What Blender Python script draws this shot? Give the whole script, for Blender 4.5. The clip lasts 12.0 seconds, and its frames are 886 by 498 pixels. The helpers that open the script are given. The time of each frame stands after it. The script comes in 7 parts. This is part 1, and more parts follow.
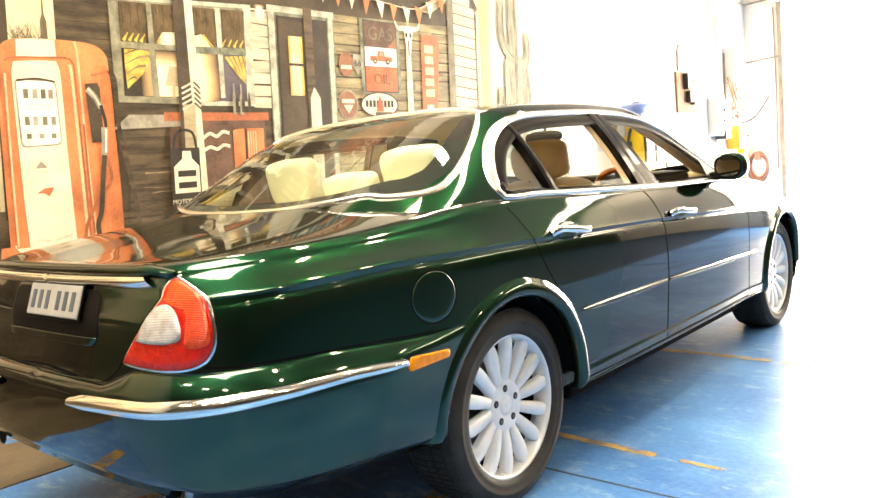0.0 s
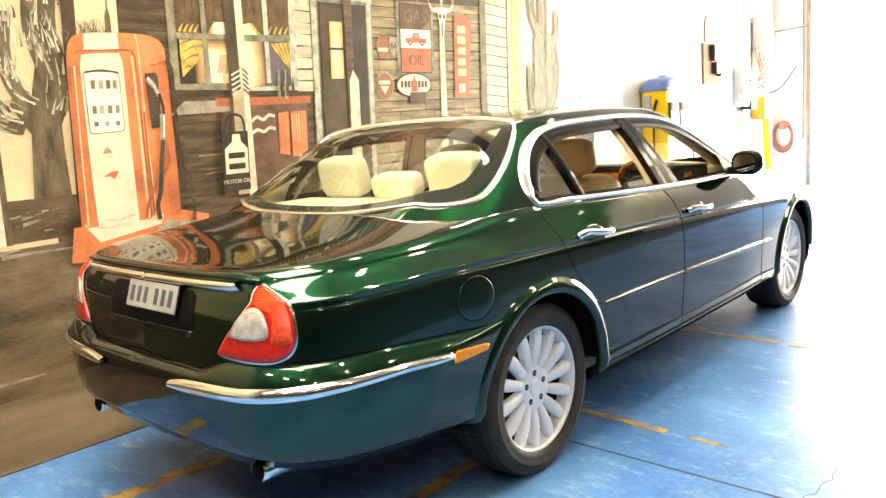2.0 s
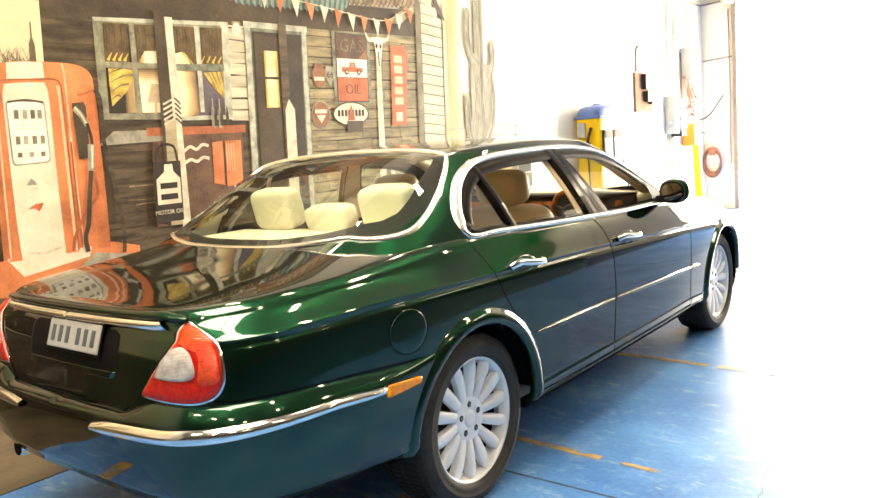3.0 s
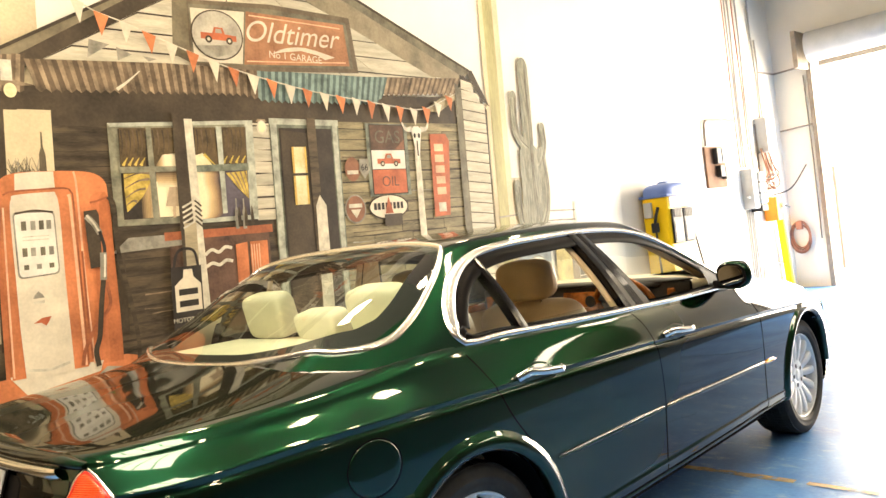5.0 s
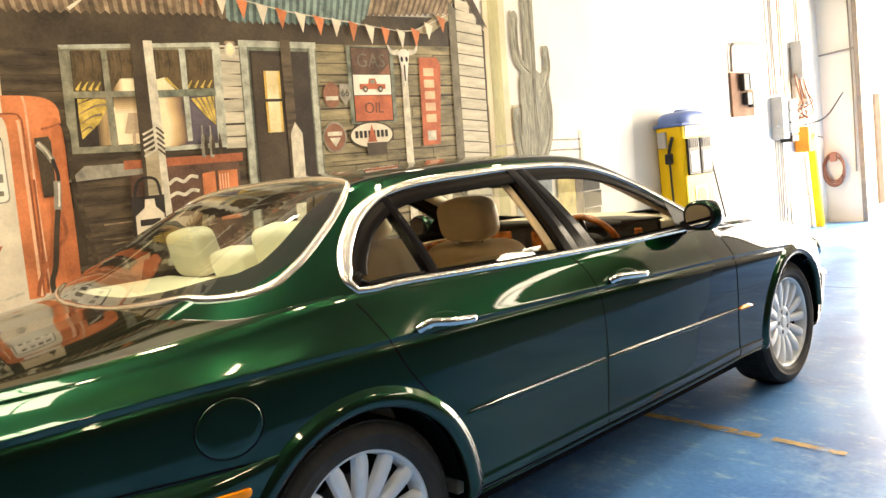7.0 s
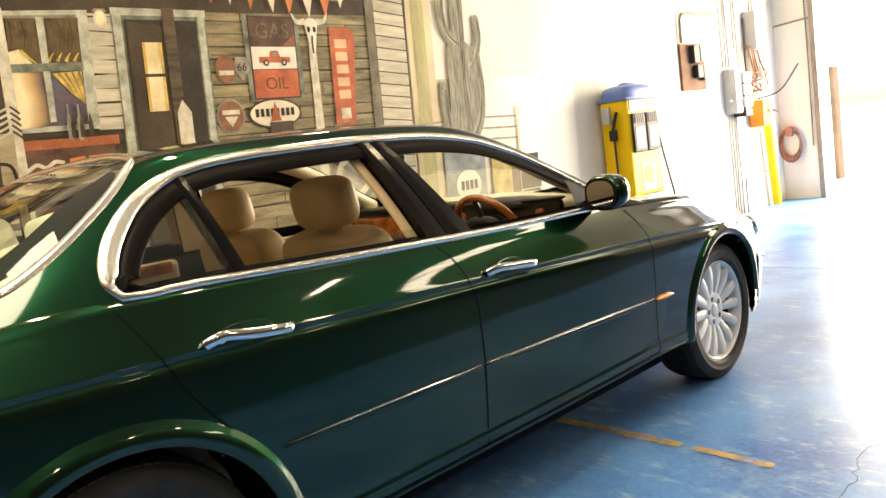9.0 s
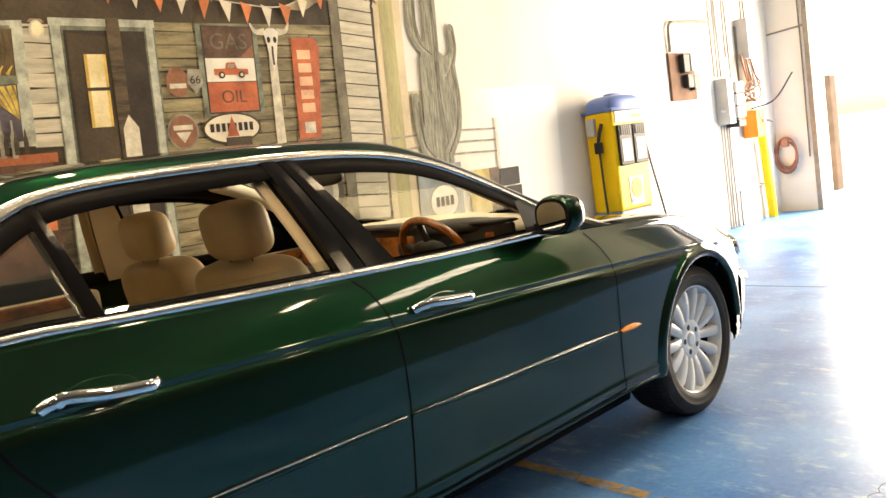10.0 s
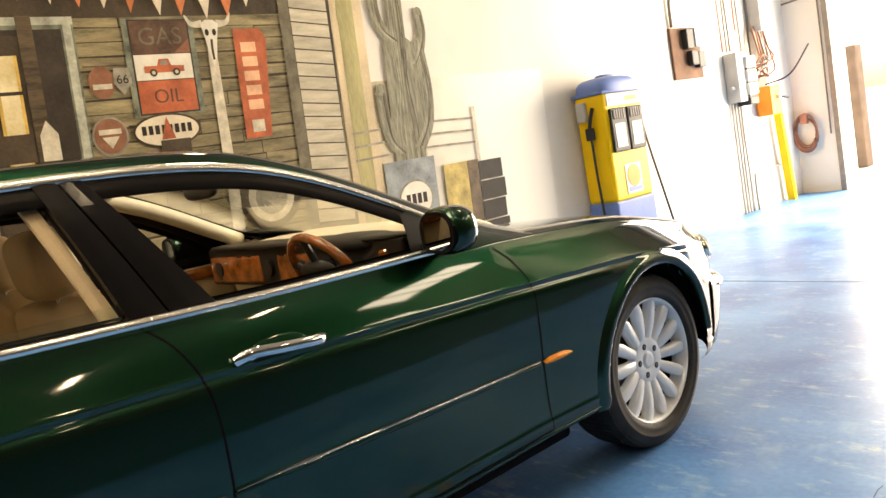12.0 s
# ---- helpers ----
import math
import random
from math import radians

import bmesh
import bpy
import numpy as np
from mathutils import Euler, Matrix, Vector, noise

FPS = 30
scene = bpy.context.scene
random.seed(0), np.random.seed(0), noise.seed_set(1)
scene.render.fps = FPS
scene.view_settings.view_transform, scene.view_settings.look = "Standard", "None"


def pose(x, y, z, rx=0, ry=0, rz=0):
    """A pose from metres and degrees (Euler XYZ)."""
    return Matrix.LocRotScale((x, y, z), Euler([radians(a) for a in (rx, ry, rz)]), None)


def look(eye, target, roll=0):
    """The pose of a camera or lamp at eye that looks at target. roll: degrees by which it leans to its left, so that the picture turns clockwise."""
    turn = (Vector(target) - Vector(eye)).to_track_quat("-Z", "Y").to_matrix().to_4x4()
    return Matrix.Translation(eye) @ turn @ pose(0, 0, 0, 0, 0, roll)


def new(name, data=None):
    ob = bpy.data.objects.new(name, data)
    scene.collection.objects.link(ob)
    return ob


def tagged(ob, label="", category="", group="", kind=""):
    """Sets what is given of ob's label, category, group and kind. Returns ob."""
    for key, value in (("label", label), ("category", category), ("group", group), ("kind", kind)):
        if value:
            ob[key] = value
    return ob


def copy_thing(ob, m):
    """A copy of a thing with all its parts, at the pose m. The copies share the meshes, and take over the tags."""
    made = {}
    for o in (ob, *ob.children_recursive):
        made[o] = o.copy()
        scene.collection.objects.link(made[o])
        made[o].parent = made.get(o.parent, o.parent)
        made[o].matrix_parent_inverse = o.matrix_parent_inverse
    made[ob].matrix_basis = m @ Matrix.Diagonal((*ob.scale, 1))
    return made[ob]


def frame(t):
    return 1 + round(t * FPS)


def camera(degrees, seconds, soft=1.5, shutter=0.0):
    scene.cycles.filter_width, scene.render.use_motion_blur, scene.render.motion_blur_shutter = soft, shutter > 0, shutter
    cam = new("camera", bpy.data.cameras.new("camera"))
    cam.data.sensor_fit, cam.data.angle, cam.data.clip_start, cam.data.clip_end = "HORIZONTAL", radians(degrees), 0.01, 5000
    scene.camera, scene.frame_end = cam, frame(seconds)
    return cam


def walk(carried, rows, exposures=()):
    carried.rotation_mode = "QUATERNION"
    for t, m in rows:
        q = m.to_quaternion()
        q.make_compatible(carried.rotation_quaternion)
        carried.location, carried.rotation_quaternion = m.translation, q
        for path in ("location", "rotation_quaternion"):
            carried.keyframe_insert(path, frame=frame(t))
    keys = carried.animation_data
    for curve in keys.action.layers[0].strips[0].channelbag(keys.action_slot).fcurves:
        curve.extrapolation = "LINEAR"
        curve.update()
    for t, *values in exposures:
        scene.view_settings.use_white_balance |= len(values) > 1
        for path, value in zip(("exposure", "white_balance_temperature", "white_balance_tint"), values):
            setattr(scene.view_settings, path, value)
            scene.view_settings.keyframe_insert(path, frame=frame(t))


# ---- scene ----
cam = camera(60.0, 12.0)
PATH = [
    (0, (2.474, -2.067, 1.177), (1.152, -0.58, 0.972), -4.7),
    (0.5, (2.541, -2.135, 1.235), (1.237, -0.638, 0.992), -5.5),
    (1, (2.589, -2.272, 1.308), (1.296, -0.767, 1.053), -5.2),
    (1.5, (2.613, -2.336, 1.347), (1.274, -0.887, 1.021), -4.9),
    (2, (2.646, -2.347, 1.403), (1.288, -0.915, 1.082), -4.1),
    (2.5, (2.671, -2.335, 1.456), (1.389, -0.827, 1.166), -2.4),
    (2.7, (2.672, -2.343, 1.449), (1.438, -0.796, 1.162), -3.8),
    (4.3, (2.761, -1.97, 1.395), (1.334, -0.573, 1.285), -6.1),
    (4.5, (2.741, -1.912, 1.396), (1.277, -0.557, 1.249), -4.9),
    (5, (2.632, -1.719, 1.404), (1.217, -0.306, 1.387), -7.0),
    (5.5, (2.613, -1.595, 1.389), (1.223, -0.162, 1.275), -7.0),
    (6, (2.713, -1.445, 1.405), (1.28, -0.051, 1.37), -5.5),
    (6.5, (2.785, -1.324, 1.403), (1.28, -0.019, 1.219), -5.4),
    (7, (2.772, -1.212, 1.386), (1.273, 0.098, 1.192), -6.4),
    (7.5, (2.677, -1.061, 1.349), (1.195, 0.267, 1.154), -6.3),
    (7.7, (2.656, -1.013, 1.334), (1.206, 0.352, 1.141), -8.0),
    (9.3, (2.687, -0.447, 1.288), (1.227, 0.896, 1.034), -7.7),
    (9.5, (2.683, -0.381, 1.285), (1.216, 0.956, 1.039), -8.9),
    (10, (2.622, -0.155, 1.284), (1.159, 1.193, 1.078), -8.0),
    (10.5, (2.576, 0.056, 1.257), (1.148, 1.434, 1.011), -8.3),
    (11, (2.601, 0.234, 1.259), (1.119, 1.553, 1.006), -9.5),
    (11.5, (2.625, 0.411, 1.264), (1.129, 1.714, 1.01), -8.7),
    (12, (2.616, 0.528, 1.268), (1.091, 1.802, 1.043), -10.0),
]
walk(cam, [(t, look(eye, target, roll)) for t, eye, target, roll in PATH],
     [(0.0, 1.90, 7200, 11), (1.0, 1.78, 7150, 11), (2.5, 1.65, 7100, 11), (4.5, 1.27, 7100, 11), (6.0, 1.13, 7150, 11), (7.5, 1.04, 7250, 11.5), (9.5, 0.87, 7450, 12), (12.0, 0.71, 7550, 13)])


# ---- world and light ----
world = bpy.data.worlds.new("world")
scene.world = world
world.use_nodes = True
wn = world.node_tree
sky = wn.nodes.new("ShaderNodeTexSky")
sky.sky_type = "NISHITA"
sky.sun_disc = False
sky.sun_elevation, sky.sun_rotation = radians(48), radians(20)
wn.nodes["Background"].inputs[1].default_value = 0.15
wn.links.new(sky.outputs[0], wn.nodes["Background"].inputs[0])
sun = new("sun", bpy.data.lights.new("sun", "SUN"))
sun.data.energy, sun.data.angle, sun.data.color = 5.0, radians(0.5), (1, 0.95, 0.88)
sun.matrix_world = look((6, 30, 20), (2, 14, 0))
door_sky = new("door_daylight", bpy.data.lights.new("door_daylight", "AREA"))
door_sky.data.shape, door_sky.data.size, door_sky.data.size_y = "RECTANGLE", 4.4, 3.3
door_sky.data.energy, door_sky.data.color = 940, (1.0, 0.90, 0.75)
door_sky.matrix_world = look((0.75, 11.6, 1.75), (0.75, 5.0, 1.2))
SKYLIGHT, LAMPS = 8.5, 45.0


# ---- materials ----
def mat(name, color, rough=0.5, metal=0.0, vary=0.0, scale=6.0, bump=0.0, fine=60.0, emit=0.0, coat=0.0, tint=None, stretch=(1, 1, 1), spec=0.5, per_object=0.0):
    m = bpy.data.materials.new(name)
    m.use_nodes = True
    nt = m.node_tree
    b = nt.nodes["Principled BSDF"]
    b.inputs["Base Color"].default_value = (*color, 1)
    b.inputs["Roughness"].default_value = rough
    b.inputs["Metallic"].default_value = metal
    b.inputs["Coat Weight"].default_value = coat
    b.inputs["Coat Roughness"].default_value = 0.02
    b.inputs["Specular IOR Level"].default_value = spec
    if emit:
        b.inputs["Emission Color"].default_value = (*color, 1)
        b.inputs["Emission Strength"].default_value = emit
    if vary or bump or per_object:
        co = nt.nodes.new("ShaderNodeTexCoord")
        mp = nt.nodes.new("ShaderNodeMapping")
        mp.inputs["Scale"].default_value = stretch
        nt.links.new(co.outputs["Object"], mp.inputs[0])
        big = nt.nodes.new("ShaderNodeTexNoise")
        big.inputs["Scale"].default_value, big.inputs["Detail"].default_value = scale, 6
        small = nt.nodes.new("ShaderNodeTexNoise")
        small.inputs["Scale"].default_value, small.inputs["Detail"].default_value = fine, 4
        nt.links.new(mp.outputs[0], big.inputs[0])
        nt.links.new(mp.outputs[0], small.inputs[0])
        add = nt.nodes.new("ShaderNodeMath")
        add.operation = "MULTIPLY_ADD"
        add.inputs[1].default_value = 0.35
        nt.links.new(small.outputs[0], add.inputs[0])
        nt.links.new(big.outputs[0], add.inputs[2])
        if vary:
            ramp = nt.nodes.new("ShaderNodeMapRange")
            ramp.inputs[1].default_value, ramp.inputs[2].default_value = 0.42, 0.92
            nt.links.new(add.outputs[0], ramp.inputs[0])
            mix = nt.nodes.new("ShaderNodeMix")
            mix.data_type = "RGBA"
            low = tuple(c * (1 - vary) for c in color)
            high = tint if tint else tuple(min(1, c * (1 + vary)) for c in color)
            mix.inputs[6].default_value, mix.inputs[7].default_value = (*low, 1), (*high, 1)
            nt.links.new(ramp.outputs[0], mix.inputs[0])
            last = mix.outputs[2]
            if per_object:
                info = nt.nodes.new("ShaderNodeObjectInfo")
                val = nt.nodes.new("ShaderNodeMapRange")
                val.inputs[3].default_value, val.inputs[4].default_value = 1 - per_object, 1 + per_object
                nt.links.new(info.outputs["Random"], val.inputs[0])
                hsv = nt.nodes.new("ShaderNodeHueSaturation")
                nt.links.new(val.outputs[0], hsv.inputs["Value"])
                nt.links.new(last, hsv.inputs["Color"])
                last = hsv.outputs[0]
            nt.links.new(last, b.inputs["Base Color"])
            if emit:
                nt.links.new(last, b.inputs["Emission Color"])
        if bump:
            bp = nt.nodes.new("ShaderNodeBump")
            bp.inputs["Strength"].default_value = bump
            bp.inputs["Distance"].default_value = 0.01
            nt.links.new(add.outputs[0], bp.inputs["Height"])
            nt.links.new(bp.outputs[0], b.inputs["Normal"])
    return m


def glass(name, tint=(1, 1, 1), mirror=1.0):
    """A thin pane: clear, with a sharp reflection that grows at grazing angles."""
    m = bpy.data.materials.new(name)
    m.use_nodes = True
    nt = m.node_tree
    nt.nodes.remove(nt.nodes["Principled BSDF"])
    clear, gloss, mix, lw, pw, rf = (nt.nodes.new("ShaderNode" + k) for k in ("BsdfTransparent", "BsdfGlossy", "MixShader", "LayerWeight", "Math", "MapRange"))
    clear.inputs[0].default_value = (*tint, 1)
    gloss.inputs["Color"].default_value = (mirror, mirror, mirror, 1)
    gloss.inputs["Roughness"].default_value = 0.01
    pw.operation, pw.inputs[1].default_value = "POWER", 4.5
    rf.inputs[3].default_value, rf.inputs[4].default_value = 0.06, 1.0
    lw.inputs[0].default_value = 0.5
    nt.links.new(lw.outputs["Facing"], pw.inputs[0])
    nt.links.new(pw.outputs[0], rf.inputs[0])
    nt.links.new(rf.outputs[0], mix.inputs[0])
    nt.links.new(clear.outputs[0], mix.inputs[1])
    nt.links.new(gloss.outputs[0], mix.inputs[2])
    nt.links.new(mix.outputs[0], nt.nodes["Material Output"].inputs[0])
    return m


def lens_glass(name, color):
    m = mat(name, color, 0.08, coat=1.0, vary=0.25, scale=30)
    m.node_tree.nodes["Principled BSDF"].inputs["Transmission Weight"].default_value = 0.25
    return m


M_paint = mat("green_metallic_paint", (0.0050, 0.037, 0.0165), 0.31, 1.0, coat=1.0)
M_paint.node_tree.nodes["Principled BSDF"].inputs["Specular Tint"].default_value = (0.03, 0.16, 0.05, 1)
M_paint.node_tree.nodes["Principled BSDF"].inputs["Coat IOR"].default_value = 1.56
M_paint.node_tree.nodes["Principled BSDF"].inputs["Coat Roughness"].default_value = 0.045
M_chrome = mat("chrome", (0.90, 0.88, 0.84), 0.13, 1.0)
M_trim = mat("satin_bright_trim", (0.92, 0.90, 0.86), 0.26, 1.0)
M_bright = mat("bright_chrome", (0.85, 0.84, 0.81), 0.07, 1.0)
M_black = mat("black_trim", (0.008, 0.007, 0.007), 0.35, spec=0.05)
M_gloss = mat("gloss_black", (0.005, 0.004, 0.004), 0.14, spec=0.3)
M_print = mat("black_glass_print", (0.008, 0.008, 0.008), 0.6, spec=0.2)
M_rubber = mat("tyre_rubber", (0.038, 0.034, 0.030), 0.66, spec=0.3, vary=0.35, scale=9, bump=0.15)
M_seal = mat("dark_underside", (0.006, 0.006, 0.0065), 0.9, spec=0.05)
M_alloy = mat("silver_alloy", (0.88, 0.89, 0.91), 0.3, 0.1, vary=0.06, scale=14)
M_cream = mat("cream_leather", (0.56, 0.42, 0.245), 0.45, vary=0.12, scale=7, bump=0.12, fine=220)
M_creamtrim = mat("cream_trim", (0.72, 0.66, 0.52), 0.7, vary=0.08, scale=5)
M_wood = mat("burr_walnut", (0.30, 0.092, 0.02), 0.15, vary=0.6, scale=16, coat=1.0)
M_darkin = mat("dark_cabin_plastic", (0.02, 0.018, 0.016), 0.5)
M_carpet = mat("beige_carpet", (0.25, 0.20, 0.14), 0.95, vary=0.2, scale=30)
M_glass = glass("clear_glass", (0.93, 0.96, 0.93))
M_backglass = glass("rear_screen_glass", (0.84, 0.93, 0.86))
M_red = mat("red_lens", (0.50, 0.013, 0.005), 0.14, coat=0.4, spec=0.3, vary=0.25, scale=60, fine=240, bump=0.35)
M_redtop = mat("orange_red_lens", (0.74, 0.060, 0.008), 0.14, coat=0.4, spec=0.3, vary=0.25, scale=60, fine=240, bump=0.35)


def flutes(m, scale, depth):
    """Fine moulded ribs across a lens."""
    nt = m.node_tree
    co, wv, bp = (nt.nodes.new("ShaderNode" + k) for k in ("TexCoord", "TexWave", "Bump"))
    wv.inputs["Scale"].default_value, wv.inputs["Distortion"].default_value = scale, 1.5
    wv.bands_direction = "Z"
    nt.links.new(co.outputs["Object"], wv.inputs[0])
    bp.inputs["Strength"].default_value, bp.inputs["Distance"].default_value = depth, 0.004
    nt.links.new(wv.outputs["Fac"], bp.inputs["Height"])
    nt.links.new(bp.outputs[0], nt.nodes["Principled BSDF"].inputs["Normal"])


M_clearlens = lens_glass("clear_lens", (0.50, 0.45, 0.40))
flutes(M_redtop, 75.0, 0.5)
flutes(M_clearlens, 80.0, 0.5)
M_amber = mat("amber_lens", (0.85, 0.27, 0.004), 0.15, coat=0.35, spec=0.2, vary=0.2, scale=50, fine=240, bump=0.3)
M_plate = mat("plate_white", (0.37, 0.36, 0.33), 0.5, spec=0.2, vary=0.12, scale=20)
M_card = mat("white_enamel_card", (0.62, 0.60, 0.54), 0.5, spec=0.2, vary=0.1, scale=20)
M_char = mat("plate_bars", (0.06, 0.08, 0.10), 0.5)
M_mirrorglass = mat("mirror_glass", (0.28, 0.28, 0.28), 0.02, 1.0)
M_brake = mat("brake_disc", (0.18, 0.17, 0.16), 0.45, 0.9)
M_wall = mat("white_wall_paint", (0.72, 0.68, 0.605), 0.9, vary=0.08, scale=1.3, bump=0.06, fine=90, spec=0.15)
# for walls out of view, kept dark so the car paint reflects dark
M_unseenwall = mat("unseen_dark_wall", (0.055, 0.048, 0.042), 0.8, vary=0.3, scale=3)
M_ceiling = mat("ceiling_sheet", (0.22, 0.21, 0.19), 0.8, vary=0.08, scale=2)
M_doorsteel = mat("grey_brown_steel", (0.22, 0.185, 0.15), 0.5, 0.3, vary=0.25, scale=12)
M_concrete = mat("pale_concrete", (0.5, 0.48, 0.44), 0.85, vary=0.15, scale=2, bump=0.2)
M_brick = mat("tan_render", (0.42, 0.29, 0.2), 0.85, vary=0.2, scale=5)
M_boxgrey = mat("grey_enclosure", (0.42, 0.42, 0.41), 0.55, vary=0.1, spec=0.2)
M_boxwhite = mat("white_switchgear", (0.70, 0.68, 0.63), 0.5, vary=0.05, spec=0.2)
M_boxbrown = mat("brown_board", (0.15, 0.085, 0.055), 0.8, vary=0.3, spec=0.12)
M_blackplastic = mat("black_plastic", (0.02, 0.02, 0.022), 0.55, spec=0.25)
M_orange = mat("orange_enamel", (0.80, 0.26, 0.03), 0.5, vary=0.12, spec=0.2)
M_yellow = mat("yellow_enamel", (0.78, 0.50, 0.012), 0.45, vary=0.1, scale=4, spec=0.2)
M_pumpblue = mat("blue_enamel", (0.12, 0.19, 0.45), 0.45, vary=0.14, scale=4, spec=0.2)
M_conduit = mat("grey_conduit", (0.32, 0.30, 0.27), 0.7, spec=0.12)
M_redcable = mat("orange_cable", (0.36, 0.17, 0.12), 0.6, spec=0.15)
M_hose = mat("black_hose", (0.025, 0.023, 0.02), 0.5)
M_greybrown = mat("dull_grey_board", (0.20, 0.17, 0.145), 0.7, vary=0.3, spec=0.12)
M_copper = mat("copper_wire", (0.24, 0.11, 0.07), 0.6, spec=0.15)
M_yline = mat("worn_yellow_paint", (0.46, 0.30, 0.08), 0.5, vary=0.4, scale=14)


def wear_through(m, scale, low, high):
    """Lets the surface below show where the paint is worn off."""
    nt = m.node_tree
    co, ns, mr, tr, mix = (nt.nodes.new("ShaderNode" + k) for k in ("TexCoord", "TexNoise", "MapRange", "BsdfTransparent", "MixShader"))
    ns.inputs["Scale"].default_value, ns.inputs["Detail"].default_value, ns.inputs["Roughness"].default_value = scale, 9, 0.7
    nt.links.new(co.outputs["Object"], ns.inputs[0])
    nt.links.new(ns.outputs[0], mr.inputs[0])
    mr.inputs[1].default_value, mr.inputs[2].default_value = low, high
    nt.links.new(mr.outputs[0], mix.inputs[0])
    nt.links.new(nt.nodes["Principled BSDF"].outputs[0], mix.inputs[1])
    nt.links.new(tr.outputs[0], mix.inputs[2])
    nt.links.new(mix.outputs[0], nt.nodes["Material Output"].inputs[0])


wear_through(M_yline, 7.0, 0.42, 0.66)
M_joint = mat("joint_dirt", (0.06, 0.085, 0.13), 0.9, vary=0.5, scale=9)


def floor_material():
    """Blue painted concrete, worn to lighter patches and scuffs."""
    m = mat("blue_floor_paint", (0.042, 0.170, 0.57), 0.34, vary=0.33, scale=1.6, tint=(0.125, 0.32, 0.67), bump=0.05, fine=40, spec=0.2)
    nt = m.node_tree
    b = nt.nodes["Principled BSDF"]
    old = b.inputs["Base Color"].links[0].from_socket
    co = nt.nodes["Texture Coordinate"]
    wear = nt.nodes.new("ShaderNodeTexNoise")
    wear.inputs["Scale"].default_value, wear.inputs["Detail"].default_value, wear.inputs["Roughness"].default_value = 2.3, 10, 0.72
    nt.links.new(co.outputs["Object"], wear.inputs[0])
    rg = nt.nodes.new("ShaderNodeMapRange")
    rg.inputs[1].default_value, rg.inputs[2].default_value, rg.inputs[4].default_value = 0.54, 0.74, 0.5
    nt.links.new(wear.outputs[0], rg.inputs[0])
    mix = nt.nodes.new("ShaderNodeMix")
    mix.data_type = "RGBA"
    mix.inputs[7].default_value = (0.40, 0.56, 0.69, 1)
    nt.links.new(rg.outputs[0], mix.inputs[0])
    nt.links.new(old, mix.inputs[6])
    nt.links.new(mix.outputs[2], b.inputs["Base Color"])
    for scale, stretch, low, high, amount, tone in ((5.0, (1.0, 2.6, 1), 0.54, 0.68, 0.6, (0.47, 0.61, 0.63)), (2.2, (1.6, 1, 1), 0.60, 0.75, 0.55, (0.03, 0.10, 0.27)), (3.1, (1, 1, 1), 0.66, 0.78, 0.45, (0.34, 0.23, 0.12))):
        mp = nt.nodes.new("ShaderNodeMapping")
        mp.inputs["Scale"].default_value = stretch
        mp.inputs["Location"].default_value = (scale, 2 * scale, 0)
        nt.links.new(co.outputs["Object"], mp.inputs[0])
        scuff = nt.nodes.new("ShaderNodeTexNoise")
        scuff.inputs["Scale"].default_value, scuff.inputs["Detail"].default_value, scuff.inputs["Roughness"].default_value = scale, 12, 0.78
        nt.links.new(mp.outputs[0], scuff.inputs[0])
        cut = nt.nodes.new("ShaderNodeMapRange")
        cut.inputs[1].default_value, cut.inputs[2].default_value, cut.inputs[4].default_value = low, high, amount
        nt.links.new(scuff.outputs[0], cut.inputs[0])
        over = nt.nodes.new("ShaderNodeMix")
        over.data_type = "RGBA"
        over.inputs[7].default_value = (*tone, 1)
        nt.links.new(cut.outputs[0], over.inputs[0])
        nt.links.new(mix.outputs[2], over.inputs[6])
        nt.links.new(over.outputs[2], b.inputs["Base Color"])
        mix = over
    rr = nt.nodes.new("ShaderNodeMapRange")
    rr.inputs[3].default_value, rr.inputs[4].default_value = 0.24, 0.46
    nt.links.new(wear.outputs[0], rr.inputs[0])
    nt.links.new(rr.outputs[0], b.inputs["Roughness"])
    return m


M_floor = floor_material()
# made-up dark floor colour, seen only as a dark reflection in the doors
M_unseenfloor = mat("unseen_dark_floor", (0.022, 0.045, 0.095), 0.5, vary=0.35, scale=1.5, spec=0.2)


# ---- mesh helpers ----
def mesh_object(name, verts, faces, material, parent=None, smooth=False, label=""):
    me = bpy.data.meshes.new(name)
    me.from_pydata([tuple(float(c) for c in v) for v in verts], [], [tuple(int(i) for i in f) for f in faces])
    me.validate()
    me.materials.append(material)
    if smooth:
        me.shade_smooth()
    ob = new(name, me)
    if parent:
        ob.parent = parent
    return tagged(ob, label=label)


def part(name, bm, material, parent, label="", smooth=False):
    me = bpy.data.meshes.new(name)
    bm.normal_update()
    bm.to_mesh(me)
    bm.free()
    me.materials.append(material)
    if smooth:
        me.shade_smooth()
    ob = new(name, me)
    ob.parent = parent
    return tagged(ob, label=label)


def thing(name, label, category, m=None, group="", kind=""):
    ob = new(name)
    if m is not None:
        ob.matrix_world = m
    ob.empty_display_size = 0.1
    return tagged(ob, label, category, group, kind)


def box(lo, hi, bevel=0.0, segs=2, bm=None):
    bm2 = bmesh.new()
    c = [(a + b) / 2 for a, b in zip(lo, hi)]
    s = [b - a for a, b in zip(lo, hi)]
    bmesh.ops.create_cube(bm2, size=1.0, matrix=Matrix.Translation(c) @ Matrix.Diagonal((*s, 1)))
    if bevel:
        bmesh.ops.bevel(bm2, geom=list(bm2.edges), offset=bevel, segments=segs, profile=0.5, affect="EDGES")
    if bm is None:
        return bm2
    return merge(bm, bm2)


